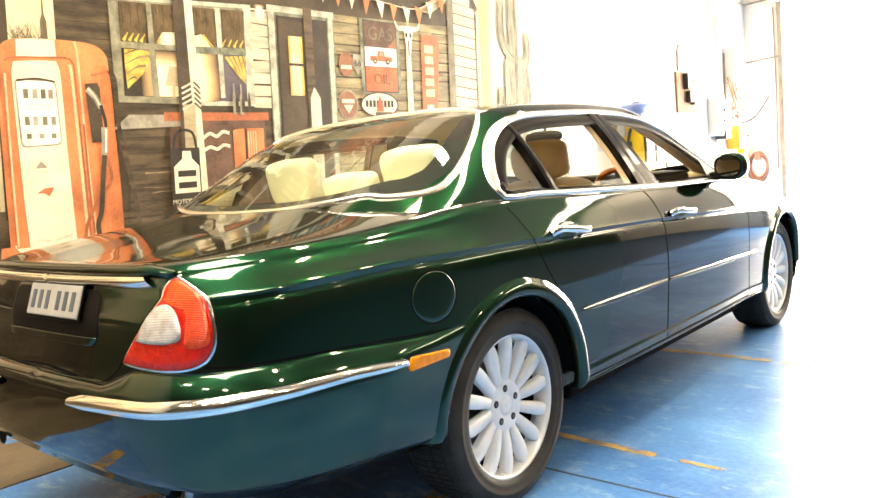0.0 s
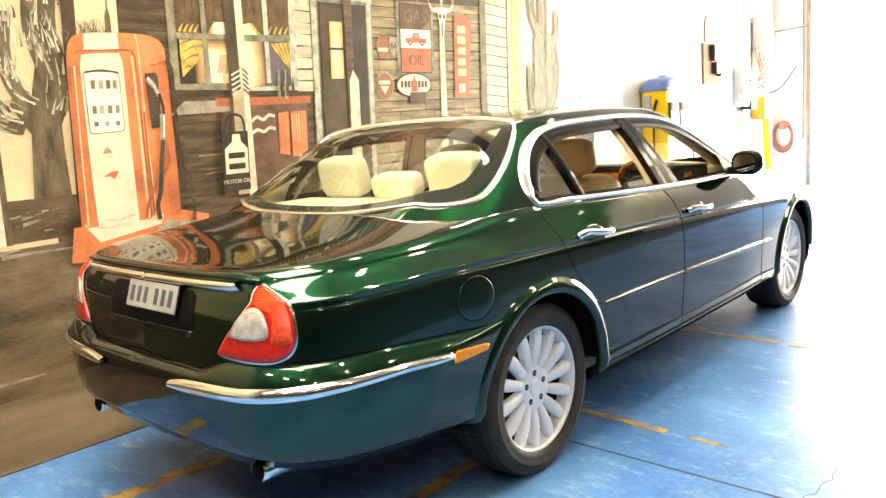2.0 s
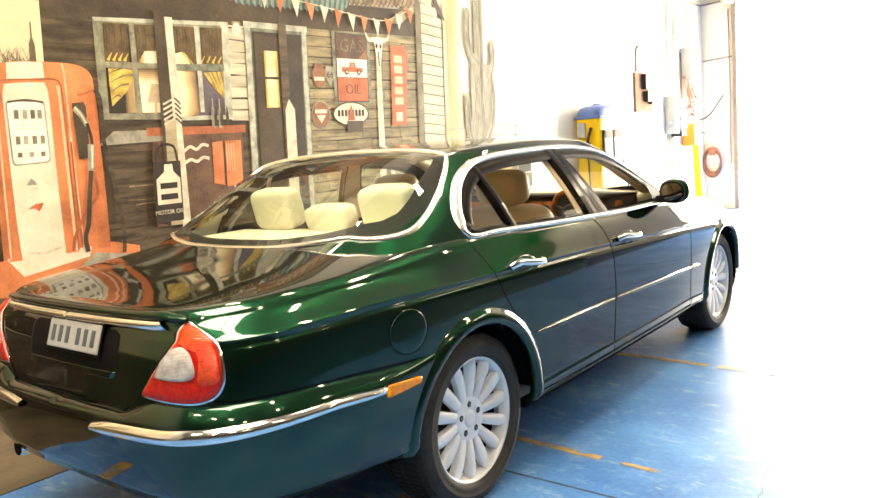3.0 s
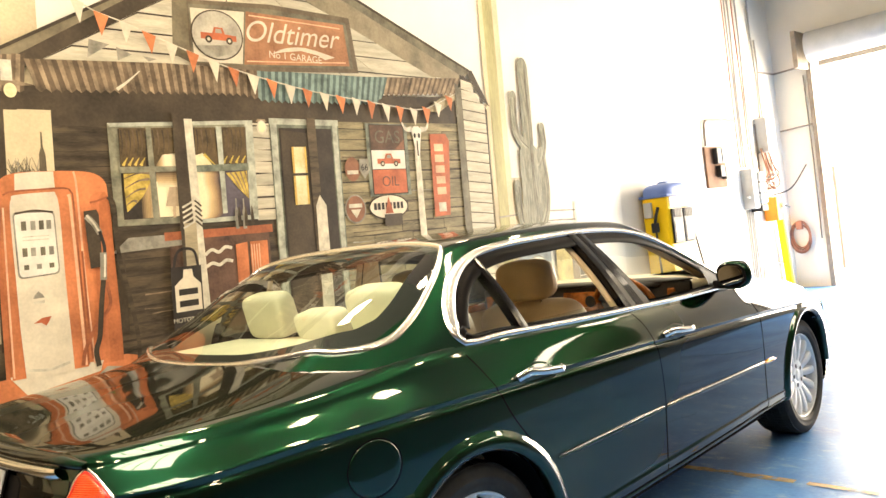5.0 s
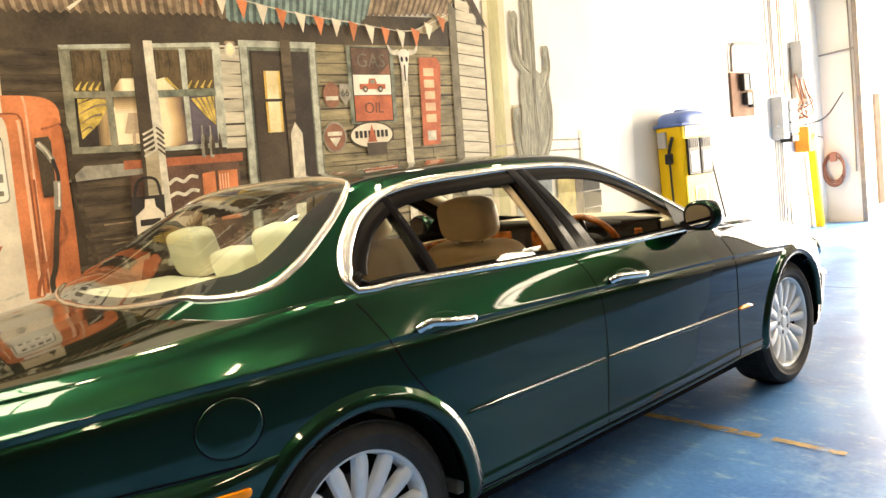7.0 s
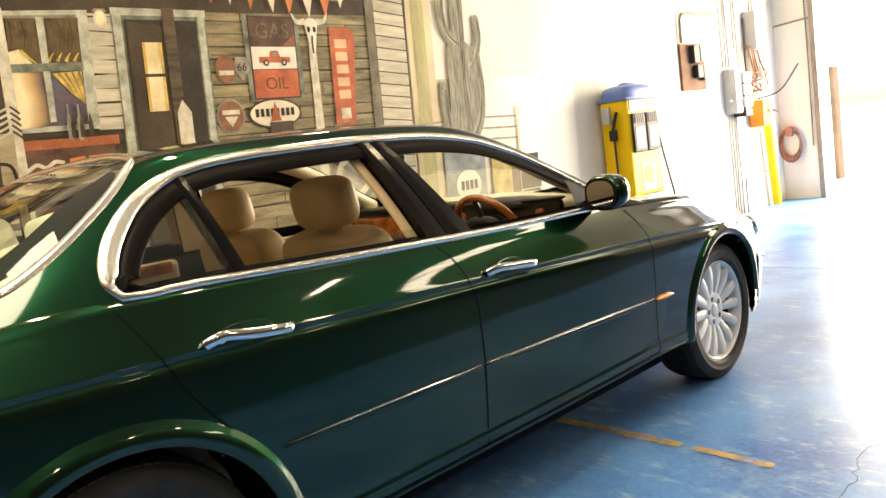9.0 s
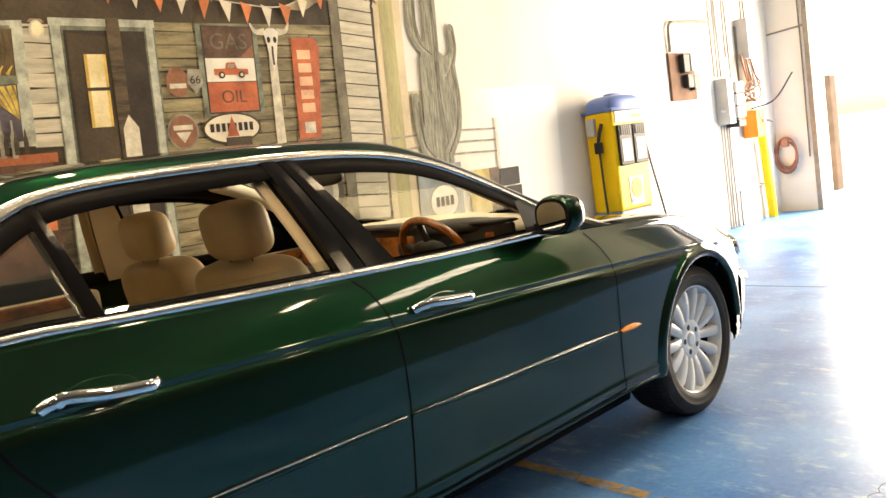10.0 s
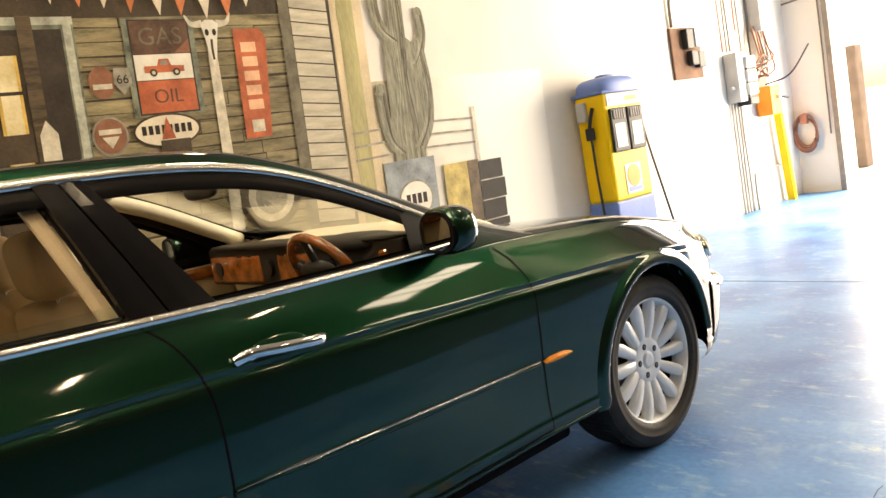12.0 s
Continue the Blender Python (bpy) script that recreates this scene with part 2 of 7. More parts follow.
def merge(a, b, m=None):
    me = bpy.data.meshes.new("tmp")
    if m is not None:
        bmesh.ops.transform(b, matrix=m, verts=b.verts)
    b.to_mesh(me)
    b.free()
    a.from_mesh(me)
    bpy.data.meshes.remove(me)
    return a


def tube(points, r, n=8, closed=False, bm=None, flat=1.0):
    """A round rod along points."""
    bm = bm or bmesh.new()
    pts = [Vector(p) for p in points]
    rings = []
    for i, p in enumerate(pts):
        a = pts[i - 1] if (i or closed) else p
        b = pts[(i + 1) % len(pts)] if (closed or i + 1 < len(pts)) else p
        d = (b - a).normalized()
        up = Vector((0, 0, 1)) if abs(d.z) < 0.9 else Vector((1, 0, 0))
        u = d.cross(up).normalized()
        v = u.cross(d)
        rings.append([bm.verts.new(p + r * (math.cos(k * 2 * math.pi / n) * u + flat * math.sin(k * 2 * math.pi / n) * v)) for k in range(n)])
    for i in range(len(rings) - (0 if closed else 1)):
        a, b = rings[i], rings[(i + 1) % len(rings)]
        for k in range(n):
            bm.faces.new((a[k], a[(k + 1) % n], b[(k + 1) % n], b[k]))
    if not closed:
        bm.faces.new(rings[0][::-1])
        bm.faces.new(rings[-1])
    bmesh.ops.recalc_face_normals(bm, faces=bm.faces)
    return bm


def cylinder(p, q, r, r2=None, n=24, bm=None):
    p, q = Vector(p), Vector(q)
    d = q - p
    b = bmesh.new()
    bmesh.ops.create_cone(b, cap_ends=True, segments=n, radius1=r, radius2=r if r2 is None else r2, depth=d.length,
                          matrix=Matrix.Translation((p + q) / 2) @ d.to_track_quat("Z", "Y").to_matrix().to_4x4())
    return b if bm is None else merge(bm, b)


def curve(points, n=8):
    """A smooth line through points (Catmull-Rom), n steps a span."""
    p = np.array(points, float)
    p = np.vstack([2 * p[0] - p[1], p, 2 * p[-1] - p[-2]])
    t = np.tile(np.arange(n) / n, len(p) - 3)[:, None]
    a, b, c, d = (np.repeat(p[k:len(p) - 3 + k], n, axis=0) for k in range(4))
    out = 0.5 * (2 * b + (c - a) * t + (2 * a - 5 * b + 4 * c - d) * t * t + (3 * b - a - 3 * c + d) * t ** 3)
    return np.vstack([out, p[-2:-1]])


def blob(center, size, power=2.6, n=20, m=12, bm=None):
    """A rounded cushion: a superellipsoid."""
    bm2 = bmesh.new()
    def sp(c, e):
        return math.copysign(abs(c) ** e, c)
    e = 2.0 / power
    rows = []
    for j in range(m + 1):
        ph = -math.pi / 2 + math.pi * j / m
        row = []
        for i in range(n):
            th = 2 * math.pi * i / n
            row.append(bm2.verts.new((center[0] + size[0] / 2 * sp(math.cos(ph), e) * sp(math.cos(th), e),
                                      center[1] + size[1] / 2 * sp(math.cos(ph), e) * sp(math.sin(th), e),
                                      center[2] + size[2] / 2 * sp(math.sin(ph), e))))
        rows.append(row)
    for j in range(m):
        for i in range(n):
            bm2.faces.new((rows[j][i], rows[j][(i + 1) % n], rows[j + 1][(i + 1) % n], rows[j + 1][i]))
    bmesh.ops.remove_doubles(bm2, verts=bm2.verts, dist=1e-5)
    return bm2 if bm is None else merge(bm, bm2)


# ---- the hall ----
WALL_X, END_Y, CEIL = -2.115, 10.90, 4.9
EAST_X, SOUTH_Y, FLOOR_SPLIT_X = 11.0, -10.0, 3.5


def structure():
    f = part("floor", box((WALL_X - 0.2, SOUTH_Y, -0.2), (FLOOR_SPLIT_X, END_Y + 0.15, 0.0)), M_floor, None)
    tagged(f, "blue painted concrete showroom floor with worn scuffed patches", "floor", kind="structure")
    # unseen floor, added darker than the bay to darken the door reflections
    f = part("floor_aisle", box((FLOOR_SPLIT_X, SOUTH_Y, -0.2), (EAST_X, END_Y + 0.15, 0.0)), M_unseenfloor, None)
    tagged(f, "unseen dark blue floor added to darken the car's reflections", "floor", kind="structure")
    w = part("wall_west", box((WALL_X - 0.2, SOUTH_Y, 0), (WALL_X, END_Y + 0.2, CEIL)), M_wall, None)
    tagged(w, "long white painted wall carrying a painted mural", "wall", kind="structure")
    bm = box((WALL_X, END_Y, 0), (-1.53, END_Y + 0.35, CEIL))
    box((-1.53, END_Y, 3.46), (2.9, END_Y + 0.2, CEIL), bm=bm)
    w = part("wall_north", bm, M_wall, None)
    tagged(w, "white painted end wall with an open roller door", "wall", kind="structure")
    e = part("wall_north_mid", box((2.9, END_Y, 0), (6.2, END_Y + 0.2, CEIL)), M_wall, None)
    tagged(e, "plain white painted end wall beyond the roller door", "wall", kind="structure")
    # unseen dark walls added to close the hall and darken the car's reflections
    e = part("wall_north_east", box((6.2, END_Y, 0), (EAST_X, END_Y + 0.2, CEIL)), M_unseenwall, None)
    tagged(e, "unseen dark brown end wall added in the far corner", "wall", kind="structure")
    w = part("wall_east", box((EAST_X, SOUTH_Y, 0), (EAST_X + 0.2, END_Y, CEIL)), M_unseenwall, None)
    tagged(w, "unseen dark brown side wall added to close the hall", "wall", kind="structure")
    w = part("wall_south", box((WALL_X, SOUTH_Y - 0.2, 0), (EAST_X, SOUTH_Y, CEIL)), M_unseenwall, None)
    tagged(w, "unseen dark brown rear wall added to close the hall", "wall", kind="structure")
    xs = [WALL_X - 0.2, -0.5, 1.9, 3.2, 5.6, 6.6, 10.4, EAST_X + 0.2]
    ys = [SOUTH_Y - 0.2, -2.9, -0.5, 9.2, 10.6, END_Y + 0.2]
    bm = bmesh.new()
    for i in range(7):
        for j in range(5):
            if (i, j) not in ((1, 1), (3, 3), (5, 3)):
                box((xs[i], ys[j], CEIL), (xs[i + 1], ys[j + 1], CEIL + 0.12), bm=bm)
    c = part("ceiling", bm, M_ceiling, None)
    tagged(c, "dim sheet ceiling with a translucent skylight panel", "ceiling", kind="structure")
    ground = part("ground", box((-400, END_Y + 0.15, -0.3), (400, 700, -0.02)), M_concrete, None)
    tagged(ground, "sunlit pale concrete yard outside the roller door", "ground", kind="structure")


structure()
M_sky = mat("skylight_sheet", (1.0, 0.89, 0.72), 0.6, emit=SKYLIGHT)


def skylight(x0, x1, y0, y1):
    s = thing("skylight", "translucent roof skylight panel glowing with daylight", "skylight", group="roof skylights", kind="structure")
    part("pane", box((x0, y0, CEIL + 0.02), (x1, y1, CEIL + 0.05)), M_sky, s)
    for k in range(5):
        if y1 - y0 < x1 - x0 - 0.1:
            x = x0 + (x1 - x0) * k / 4
            part("bar", box((x - 0.03, y0, CEIL - 0.02), (x + 0.03, y1, CEIL + 0.016)), M_ceiling, s)
        else:
            y = y0 + (y1 - y0) * k / 4
            part("bar", box((x0, y - 0.03, CEIL - 0.02), (x1, y + 0.03, CEIL + 0.016)), M_ceiling, s)


skylight(-0.5, 1.9, -2.9, -0.5)
# unseen glowing panel, added to brighten the reflections on the front wing
skylight(3.2, 5.6, 9.2, 10.6)
skylight(6.6, 10.4, 9.2, 10.6)


def roller_door():
    d = thing("roller_door", "open steel roller door rolled up above the opening", "door", kind="structure")
    part("door_guide", box((-1.60, END_Y - 0.06, 0), (-1.525, END_Y - 0.003, 3.46), 0.01), M_doorsteel, d)
    part("door_guide", box((2.84, END_Y - 0.07, 0), (2.98, END_Y - 0.003, 3.46), 0.01), M_doorsteel, d)
    part("barrel", cylinder((-1.45, END_Y - 0.28, 3.66), (2.95, END_Y - 0.28, 3.66), 0.23, n=40), M_boxgrey, d, smooth=False)
    part("bottom_rail", box((-1.40, END_Y - 0.09, 3.38), (2.9, END_Y - 0.03, 3.50), 0.01), M_doorsteel, d)
    part("end_bracket", box((-1.62, END_Y - 0.50, 3.36), (-1.55, END_Y - 0.003, 3.92), 0.01), M_doorsteel, d)


roller_door()


def floor_marks():
    def stripe(x0, y0, x1, y1, w=0.09):
        d = Vector((x1 - x0, y1 - y0, 0))
        n = Vector((-d.y, d.x, 0)).normalized() * w / 2
        bm = bmesh.new()
        rnd = random.Random(int(100 * (x0 + y0)) + 7)
        top, bot = [], []
        for k in range(25):
            p = Vector((x0, y0, 0.004)) + d * k / 24
            top.append(bm.verts.new(p + n * (1 + rnd.uniform(-0.25, 0.15))))
            bot.append(bm.verts.new(p - n * (1 + rnd.uniform(-0.25, 0.15))))
        for k in range(24):
            bm.faces.new((bot[k], bot[k + 1], top[k + 1], top[k]))
        s = part("floor_line", bm, M_yline, None)
        tagged(s, "worn yellow painted bay line on the blue floor", "floor line", group="bay lines", kind="structure")
    stripe(-0.6, 2.15, 1.06, 2.12, 0.06)
    stripe(1.12, 2.12, 1.45, 2.10, 0.045)
    stripe(0.2, 0.64, 1.12, 0.60, 0.045)
    stripe(1.22, 0.60, 1.40, 0.59, 0.03)
    stripe(0.60, 0.3, 0.64, -0.62, 0.07)
    stripe(-0.34, -0.6, -0.40, -1.7, 0.11)
    for y, x0, x1 in ((0.29, -1.0, FLOOR_SPLIT_X), (5.80, -2.0, FLOOR_SPLIT_X), (-5.0, -1.0, FLOOR_SPLIT_X)):
        j = part("floor_joint", box((x0, y - 0.005, 0.0), (x1, y + 0.005, 0.002)), M_joint, None)
        tagged(j, "dark saw-cut joint in the concrete floor", "joint", kind="structure")
    rnd = random.Random(4)
    way = curve([(1.78, 0.30), (1.81, 0.55), (1.76, 0.82), (1.70, 1.4), (1.73, 2.02), (1.67, 2.34), (1.71, 2.62), (1.62, 3.0)], 9)
    pts = [(x + rnd.uniform(-0.012, 0.012), y + rnd.uniform(-0.01, 0.01), 0.0) for x, y in way]
    c = part("floor_crack", tube(pts, 0.0018, 5, flat=0.5), M_joint, None)
    tagged(c, "thin jagged crack in the floor slab", "crack", kind="structure")


floor_marks()
M_dirt = mat("brown_painted_ground", (0.086, 0.067, 0.044), 0.6, vary=0.6, scale=2.6, tint=(0.16, 0.125, 0.081), bump=0.1, stretch=(1, 0.5, 1))
strip = part("pavement", box((WALL_X, SOUTH_Y, 0.0), (-1.03, 4.3, 0.006)), M_dirt, None)
tagged(strip, "brown dirt-coloured floor strip below the mural", "floor strip", kind="structure")
outer = part("outside_pillar", box((-2.62, 13.9, -0.02), (-2.40, 14.15, 1.95), 0.02), M_brick, None)
tagged(outer, "tan rendered pillar in the sunlit yard", "pillar", kind="structure")
M_palebrick = mat("pale_brick", (0.62, 0.57, 0.50), 0.85, vary=0.15, scale=9)
outer = part("outside_wall", box((-6.0, 14.0, -0.02), (-2.64, 14.15, 1.98), 0.01), M_palebrick, None)
tagged(outer, "pale brick yard wall outside the door", "wall", kind="structure")


# ---- the mural on the west wall: flat painted pieces in thin layers ----
mural = thing("mural", "sepia painted mural of an old roadside garage on the wall", "mural")
LAYER = 0.0016


def paint(name, color, vary=0.3, scale=9, stretch=(1, 1, 1), per_object=0.0, tint=None):
    color, tint = (tuple(0.88 * c for c in q) if q else None for q in (color, tint))
    return mat("mural_" + name, color, 0.62, vary=min(0.75, vary * 1.3), scale=scale, stretch=stretch, fine=55, per_object=per_object, tint=tint, spec=0.25)


P_dark = paint("dark_boards", (0.076, 0.055, 0.033), 0.6, 7, (1, 0.5, 3), 0.25)
P_mid = paint("grey_boards", (0.235, 0.195, 0.110), 0.5, 7, (1, 0.5, 3), 0.18)
P_light = paint("pale_boards", (0.44, 0.365, 0.235), 0.3, 7, (1, 0.5, 3), 0.12)
P_board = paint("gable_boards", (0.53, 0.48, 0.365), 0.22, 7, (1, 0.5, 3), 0.10)
P_soffit = paint("soffit", (0.27, 0.225, 0.15), 0.3, 5)
P_soffitlo = paint("soffit_shade", (0.20, 0.165, 0.105), 0.3, 5)
P_signframe = paint("sign_frame", (0.15, 0.115, 0.075), 0.3, 8)
P_signboard = paint("sign_board", (0.40, 0.185, 0.095), 0.3, 6)
P_picture = paint("picture_sky", (0.46, 0.42, 0.34), 0.3, 6)
P_frame = paint("window_frame", (0.235, 0.225, 0.16), 0.4, 12)
P_lampshade = paint("lampshade", (0.50, 0.38, 0.25), 0.2, 8)
P_seam = paint("seams", (0.05, 0.037, 0.024), 0.3)
P_shade = paint("shade", (0.062, 0.045, 0.028), 0.4, 4)
P_teal = paint("teal_frame", (0.17, 0.185, 0.14), 0.5, 12)
P_tealhi = paint("pale_teal", (0.43, 0.44, 0.36), 0.35, 12)
P_tin = paint("rusty_tin", (0.26, 0.19, 0.12), 0.5, 10, per_object=0.2)
P_tinlo = paint("tin_shade", (0.13, 0.09, 0.055), 0.4, 10, per_object=0.2)
P_tealtin = paint("teal_tin", (0.20, 0.28, 0.25), 0.4, 10, per_object=0.15)
P_tealtinlo = paint("teal_tin_shade", (0.09, 0.13, 0.12), 0.4, 10, per_object=0.15)
P_glow = paint("lamp_glow", (0.83, 0.66, 0.30), 0.2, 5, tint=(0.95, 0.85, 0.58))
P_amber = paint("amber_glow", (0.62, 0.40, 0.10), 0.35, 6)
P_curtain = paint("curtain_gold", (0.56, 0.40, 0.09), 0.45, 14)
P_curtaindk = paint("curtain_brown", (0.11, 0.075, 0.035), 0.4, 14)
P_night = paint("pane_dark", (0.042, 0.032, 0.024), 0.4, 6)
P_dusk = paint("pane_blue", (0.10, 0.085, 0.105), 0.4, 6)
P_orange = paint("pump_orange", (0.60, 0.20, 0.08), 0.3, 5)
P_orangedk = paint("pump_shade", (0.36, 0.115, 0.05), 0.35, 6)
P_orangehi = paint("pump_light", (0.78, 0.45, 0.28), 0.25, 8)
P_cream = paint("cream", (0.70, 0.62, 0.48), 0.15, 6)
P_white = paint("white", (0.78, 0.74, 0.64), 0.12, 8)
P_red = paint("sign_red", (0.47, 0.125, 0.055), 0.3, 8)
P_brick = paint("sign_brown", (0.26, 0.115, 0.065), 0.3, 8)
P_black = paint("black", (0.028, 0.022, 0.018), 0.3)
P_gas = paint("gas_brown", (0.12, 0.065, 0.042), 0.4, 8)
P_corner = paint("corner_olive", (0.16, 0.14, 0.095), 0.4, 8)
P_grey = paint("grey", (0.30, 0.275, 0.22), 0.35, 10)
P_bone = paint("bone", (0.62, 0.57, 0.45), 0.25, 14)
P_khaki = paint("khaki", (0.40, 0.36, 0.17), 0.35, 3, (1, 2, 0.3))
P_cactus = paint("cactus", (0.24, 0.23, 0.165), 0.4, 16, (1, 3, 0.5))
P_cactushi = paint("cactus_light", (0.36, 0.345, 0.255), 0.35, 16, (1, 3, 0.5))
P_tree = paint("tree", (0.11, 0.088, 0.055), 0.6, 8, (1, 2, 0.6))
P_leaf = paint("leaves", (0.34, 0.32, 0.19), 0.5, 24, per_object=0.3)
P_dirt = paint("dirt", (0.12, 0.09, 0.055), 0.6, 4, (1, 0.4, 1.4), tint=(0.21, 0.165, 0.105))
P_dirtlo = paint("dirt_dark", (0.11, 0.08, 0.05), 0.5, 4, (1, 0.4, 1.4))
P_sand = paint("sand", (0.62, 0.51, 0.33), 0.2, 2)
P_drum = paint("drum_blue", (0.27, 0.30, 0.31), 0.3, 8)
P_drumy = paint("drum_yellow", (0.52, 0.40, 0.13), 0.35, 8)


COUNT = [0]


def wall_at(y, z, layer=0):
    return (WALL_X + 0.0015 + LAYER * layer + 4e-6 * COUNT[0], 1.0065 * y + 0.056 + 0.055 * (z - 2.0), z - 0.006)


def shape(name, points, material, layer, label=""):
    """One flat painted piece: an outline in wall coordinates (y, z)."""
    COUNT[0] += 1
    bm = bmesh.new()
    f = bm.faces.new([bm.verts.new(wall_at(y, z, layer)) for y, z in points])
    if f.calc_area() and f.normal.x < 0:
        f.normal_flip()
    bm.normal_update()
    if f.normal.x < 0:
        bmesh.ops.reverse_faces(bm, faces=[f])
    if len(points) > 4:
        bmesh.ops.triangulate(bm, faces=bm.faces[:])
    return part(name, bm, material, mural, label)


def rect(name, y0, z0, y1, z1, material, layer, label=""):
    return shape(name, [(y0, z0), (y1, z0), (y1, z1), (y0, z1)], material, layer, label)


def ellipse(name, y, z, ry, rz, material, layer, n=36, label=""):
    return shape(name, [(y + ry * math.cos(2 * math.pi * k / n), z + rz * math.sin(2 * math.pi * k / n)) for k in range(n)], material, layer, label)


def stroke(name, points, width, material, layer, n=6, taper=False, into=None):
    """A brush line of some width."""
    COUNT[0] += 1
    c = curve(points, n)
    bm = bmesh.new()
    left, right = [], []
    for k, p in enumerate(c):
        t = c[min(k + 1, len(c) - 1)] - c[max(k - 1, 0)]
        w = width / 2 * ((1 - 0.75 * k / (len(c) - 1)) if taper else 1)
        nn = np.array([-t[1], t[0]]) / (np.linalg.norm(t) + 1e-9) * w
        left.append(bm.verts.new(wall_at(*(p + nn), layer)))
        right.append(bm.verts.new(wall_at(*(p - nn), layer)))
    for k in range(len(c) - 1):
        bm.faces.new((right[k], right[k + 1], left[k + 1], left[k]))
    bmesh.ops.recalc_face_normals(bm, faces=bm.faces)
    if bm.faces[0].normal.x < 0:
        bmesh.ops.reverse_faces(bm, faces=bm.faces)
    if into is not None:
        return merge(into, bm)
    return part(name, bm, material, mural)


def lettering(text, y, z, size, material, layer, slant=0.0, turn=0.0):
    COUNT[0] += 1
    cu = bpy.data.curves.new("lettering", "FONT")
    cu.body, cu.size, cu.align_x, cu.align_y, cu.shear = text, size, "CENTER", "CENTER", slant
    tmp = new("tmp_text", cu)
    me = bpy.data.meshes.new_from_object(tmp.evaluated_get(bpy.context.evaluated_depsgraph_get()))
    bpy.data.objects.remove(tmp)
    c, s = math.cos(turn), math.sin(turn)
    for v in me.vertices:
        a, b = v.co.x, v.co.y
        v.co = wall_at(y + c * a - s * b, z + s * a + c * b, layer)
    # each letter is a piece of its own
    bm = bmesh.new()
    bm.from_mesh(me)
    bpy.data.meshes.remove(me)
    todo = set(bm.faces)
    while todo:
        stack, island = [todo.pop()], []
        while stack:
            f = stack.pop()
            island.append(f)
            for e in f.edges:
                for g in e.link_faces:
                    if g in todo:
                        todo.remove(g)
                        stack.append(g)
        verts = list({v for f in island for v in f.verts})
        index = {v: k for k, v in enumerate(verts)}
        mesh_object("letter", [tuple(v.co) for v in verts], [[index[v] for v in f.verts] for f in island], material, mural)
    bm.free()


def boards(y0, y1, z0, z1, step, material, layer, rnd, cut=0.0):
    """Weatherboards, each a piece of its own over a dark seam."""
    rect("board_gap", y0, z0, y1, z1, P_seam, layer)
    z = z0
    while z < z1 - 0.01:
        top = min(z + step * rnd.uniform(0.86, 0.93), z1)
        y = y0
        while y < y1 - 0.02:
            e = y1 if not cut else min(y1, y + cut * rnd.uniform(0.5, 1.4))
            if y1 - e < 0.1:
                e = y1
            j = [rnd.uniform(-0.006, 0.006) for _ in range(4)]
            shape("board", [(y + 0.003, z + j[0]), (e - 0.003, z + j[1]), (e - 0.003, top + j[2]), (y + 0.003, top + j[3])], material, layer + 1)
            y = e
        z += step


def fade_sheet():
    """Sandy wash that thins out to bare white wall."""
    m = paint("sandy_wash", (0.62, 0.53, 0.36), 0.25, 3)
    nt = m.node_tree
    b = nt.nodes["Principled BSDF"]
    old = b.inputs["Base Color"].links[0].from_socket
    co, sp, ns, mr, ad, mix = (nt.nodes.new("ShaderNode" + k) for k in ("TexCoord", "SeparateXYZ", "TexNoise", "MapRange", "Math", "Mix"))
    ns.inputs["Scale"].default_value, ns.inputs["Detail"].default_value = 1.8, 7
    ad.operation, ad.inputs[1].default_value = "MULTIPLY_ADD", 1.2
    nt.links.new(co.outputs["Object"], sp.inputs[0])
    nt.links.new(co.outputs["Object"], ns.inputs[0])
    nt.links.new(ns.outputs[0], ad.inputs[0])
    nt.links.new(sp.outputs["Y"], ad.inputs[2])
    mr.inputs[1].default_value, mr.inputs[2].default_value = 4.55, 5.7
    nt.links.new(ad.outputs[0], mr.inputs[0])
    mix.data_type = "RGBA"
    mix.inputs[7].default_value = (0.80, 0.77, 0.70, 1)
    nt.links.new(mr.outputs[0], mix.inputs[0])
    nt.links.new(old, mix.inputs[6])
    nt.links.new(mix.outputs[2], b.inputs["Base Color"])
    return m


def dial_outline(d):
    """The dial window: a four-sided plate with rounded corners."""
    c = [(-0.404, 1.873), (-0.182, 1.868), (-0.171, 1.502), (-0.393, 1.492)]
    mid = (-0.2875, 1.684)
    c = [np.array(p) + np.array([d if p[0] < mid[0] else -d, d if p[1] < mid[1] else -d]) for p in c]
    out = []
    for k in range(4):
        p, a, b = c[k], c[k - 1], c[(k + 1) % 4]
        s, e = p + 0.03 * (a - p) / np.linalg.norm(a - p), p + 0.03 * (b - p) / np.linalg.norm(b - p)
        out += [tuple((1 - t) ** 2 * s + 2 * t * (1 - t) * p + t * t * e) for t in (0, 0.25, 0.5, 0.75, 1)]
    return out


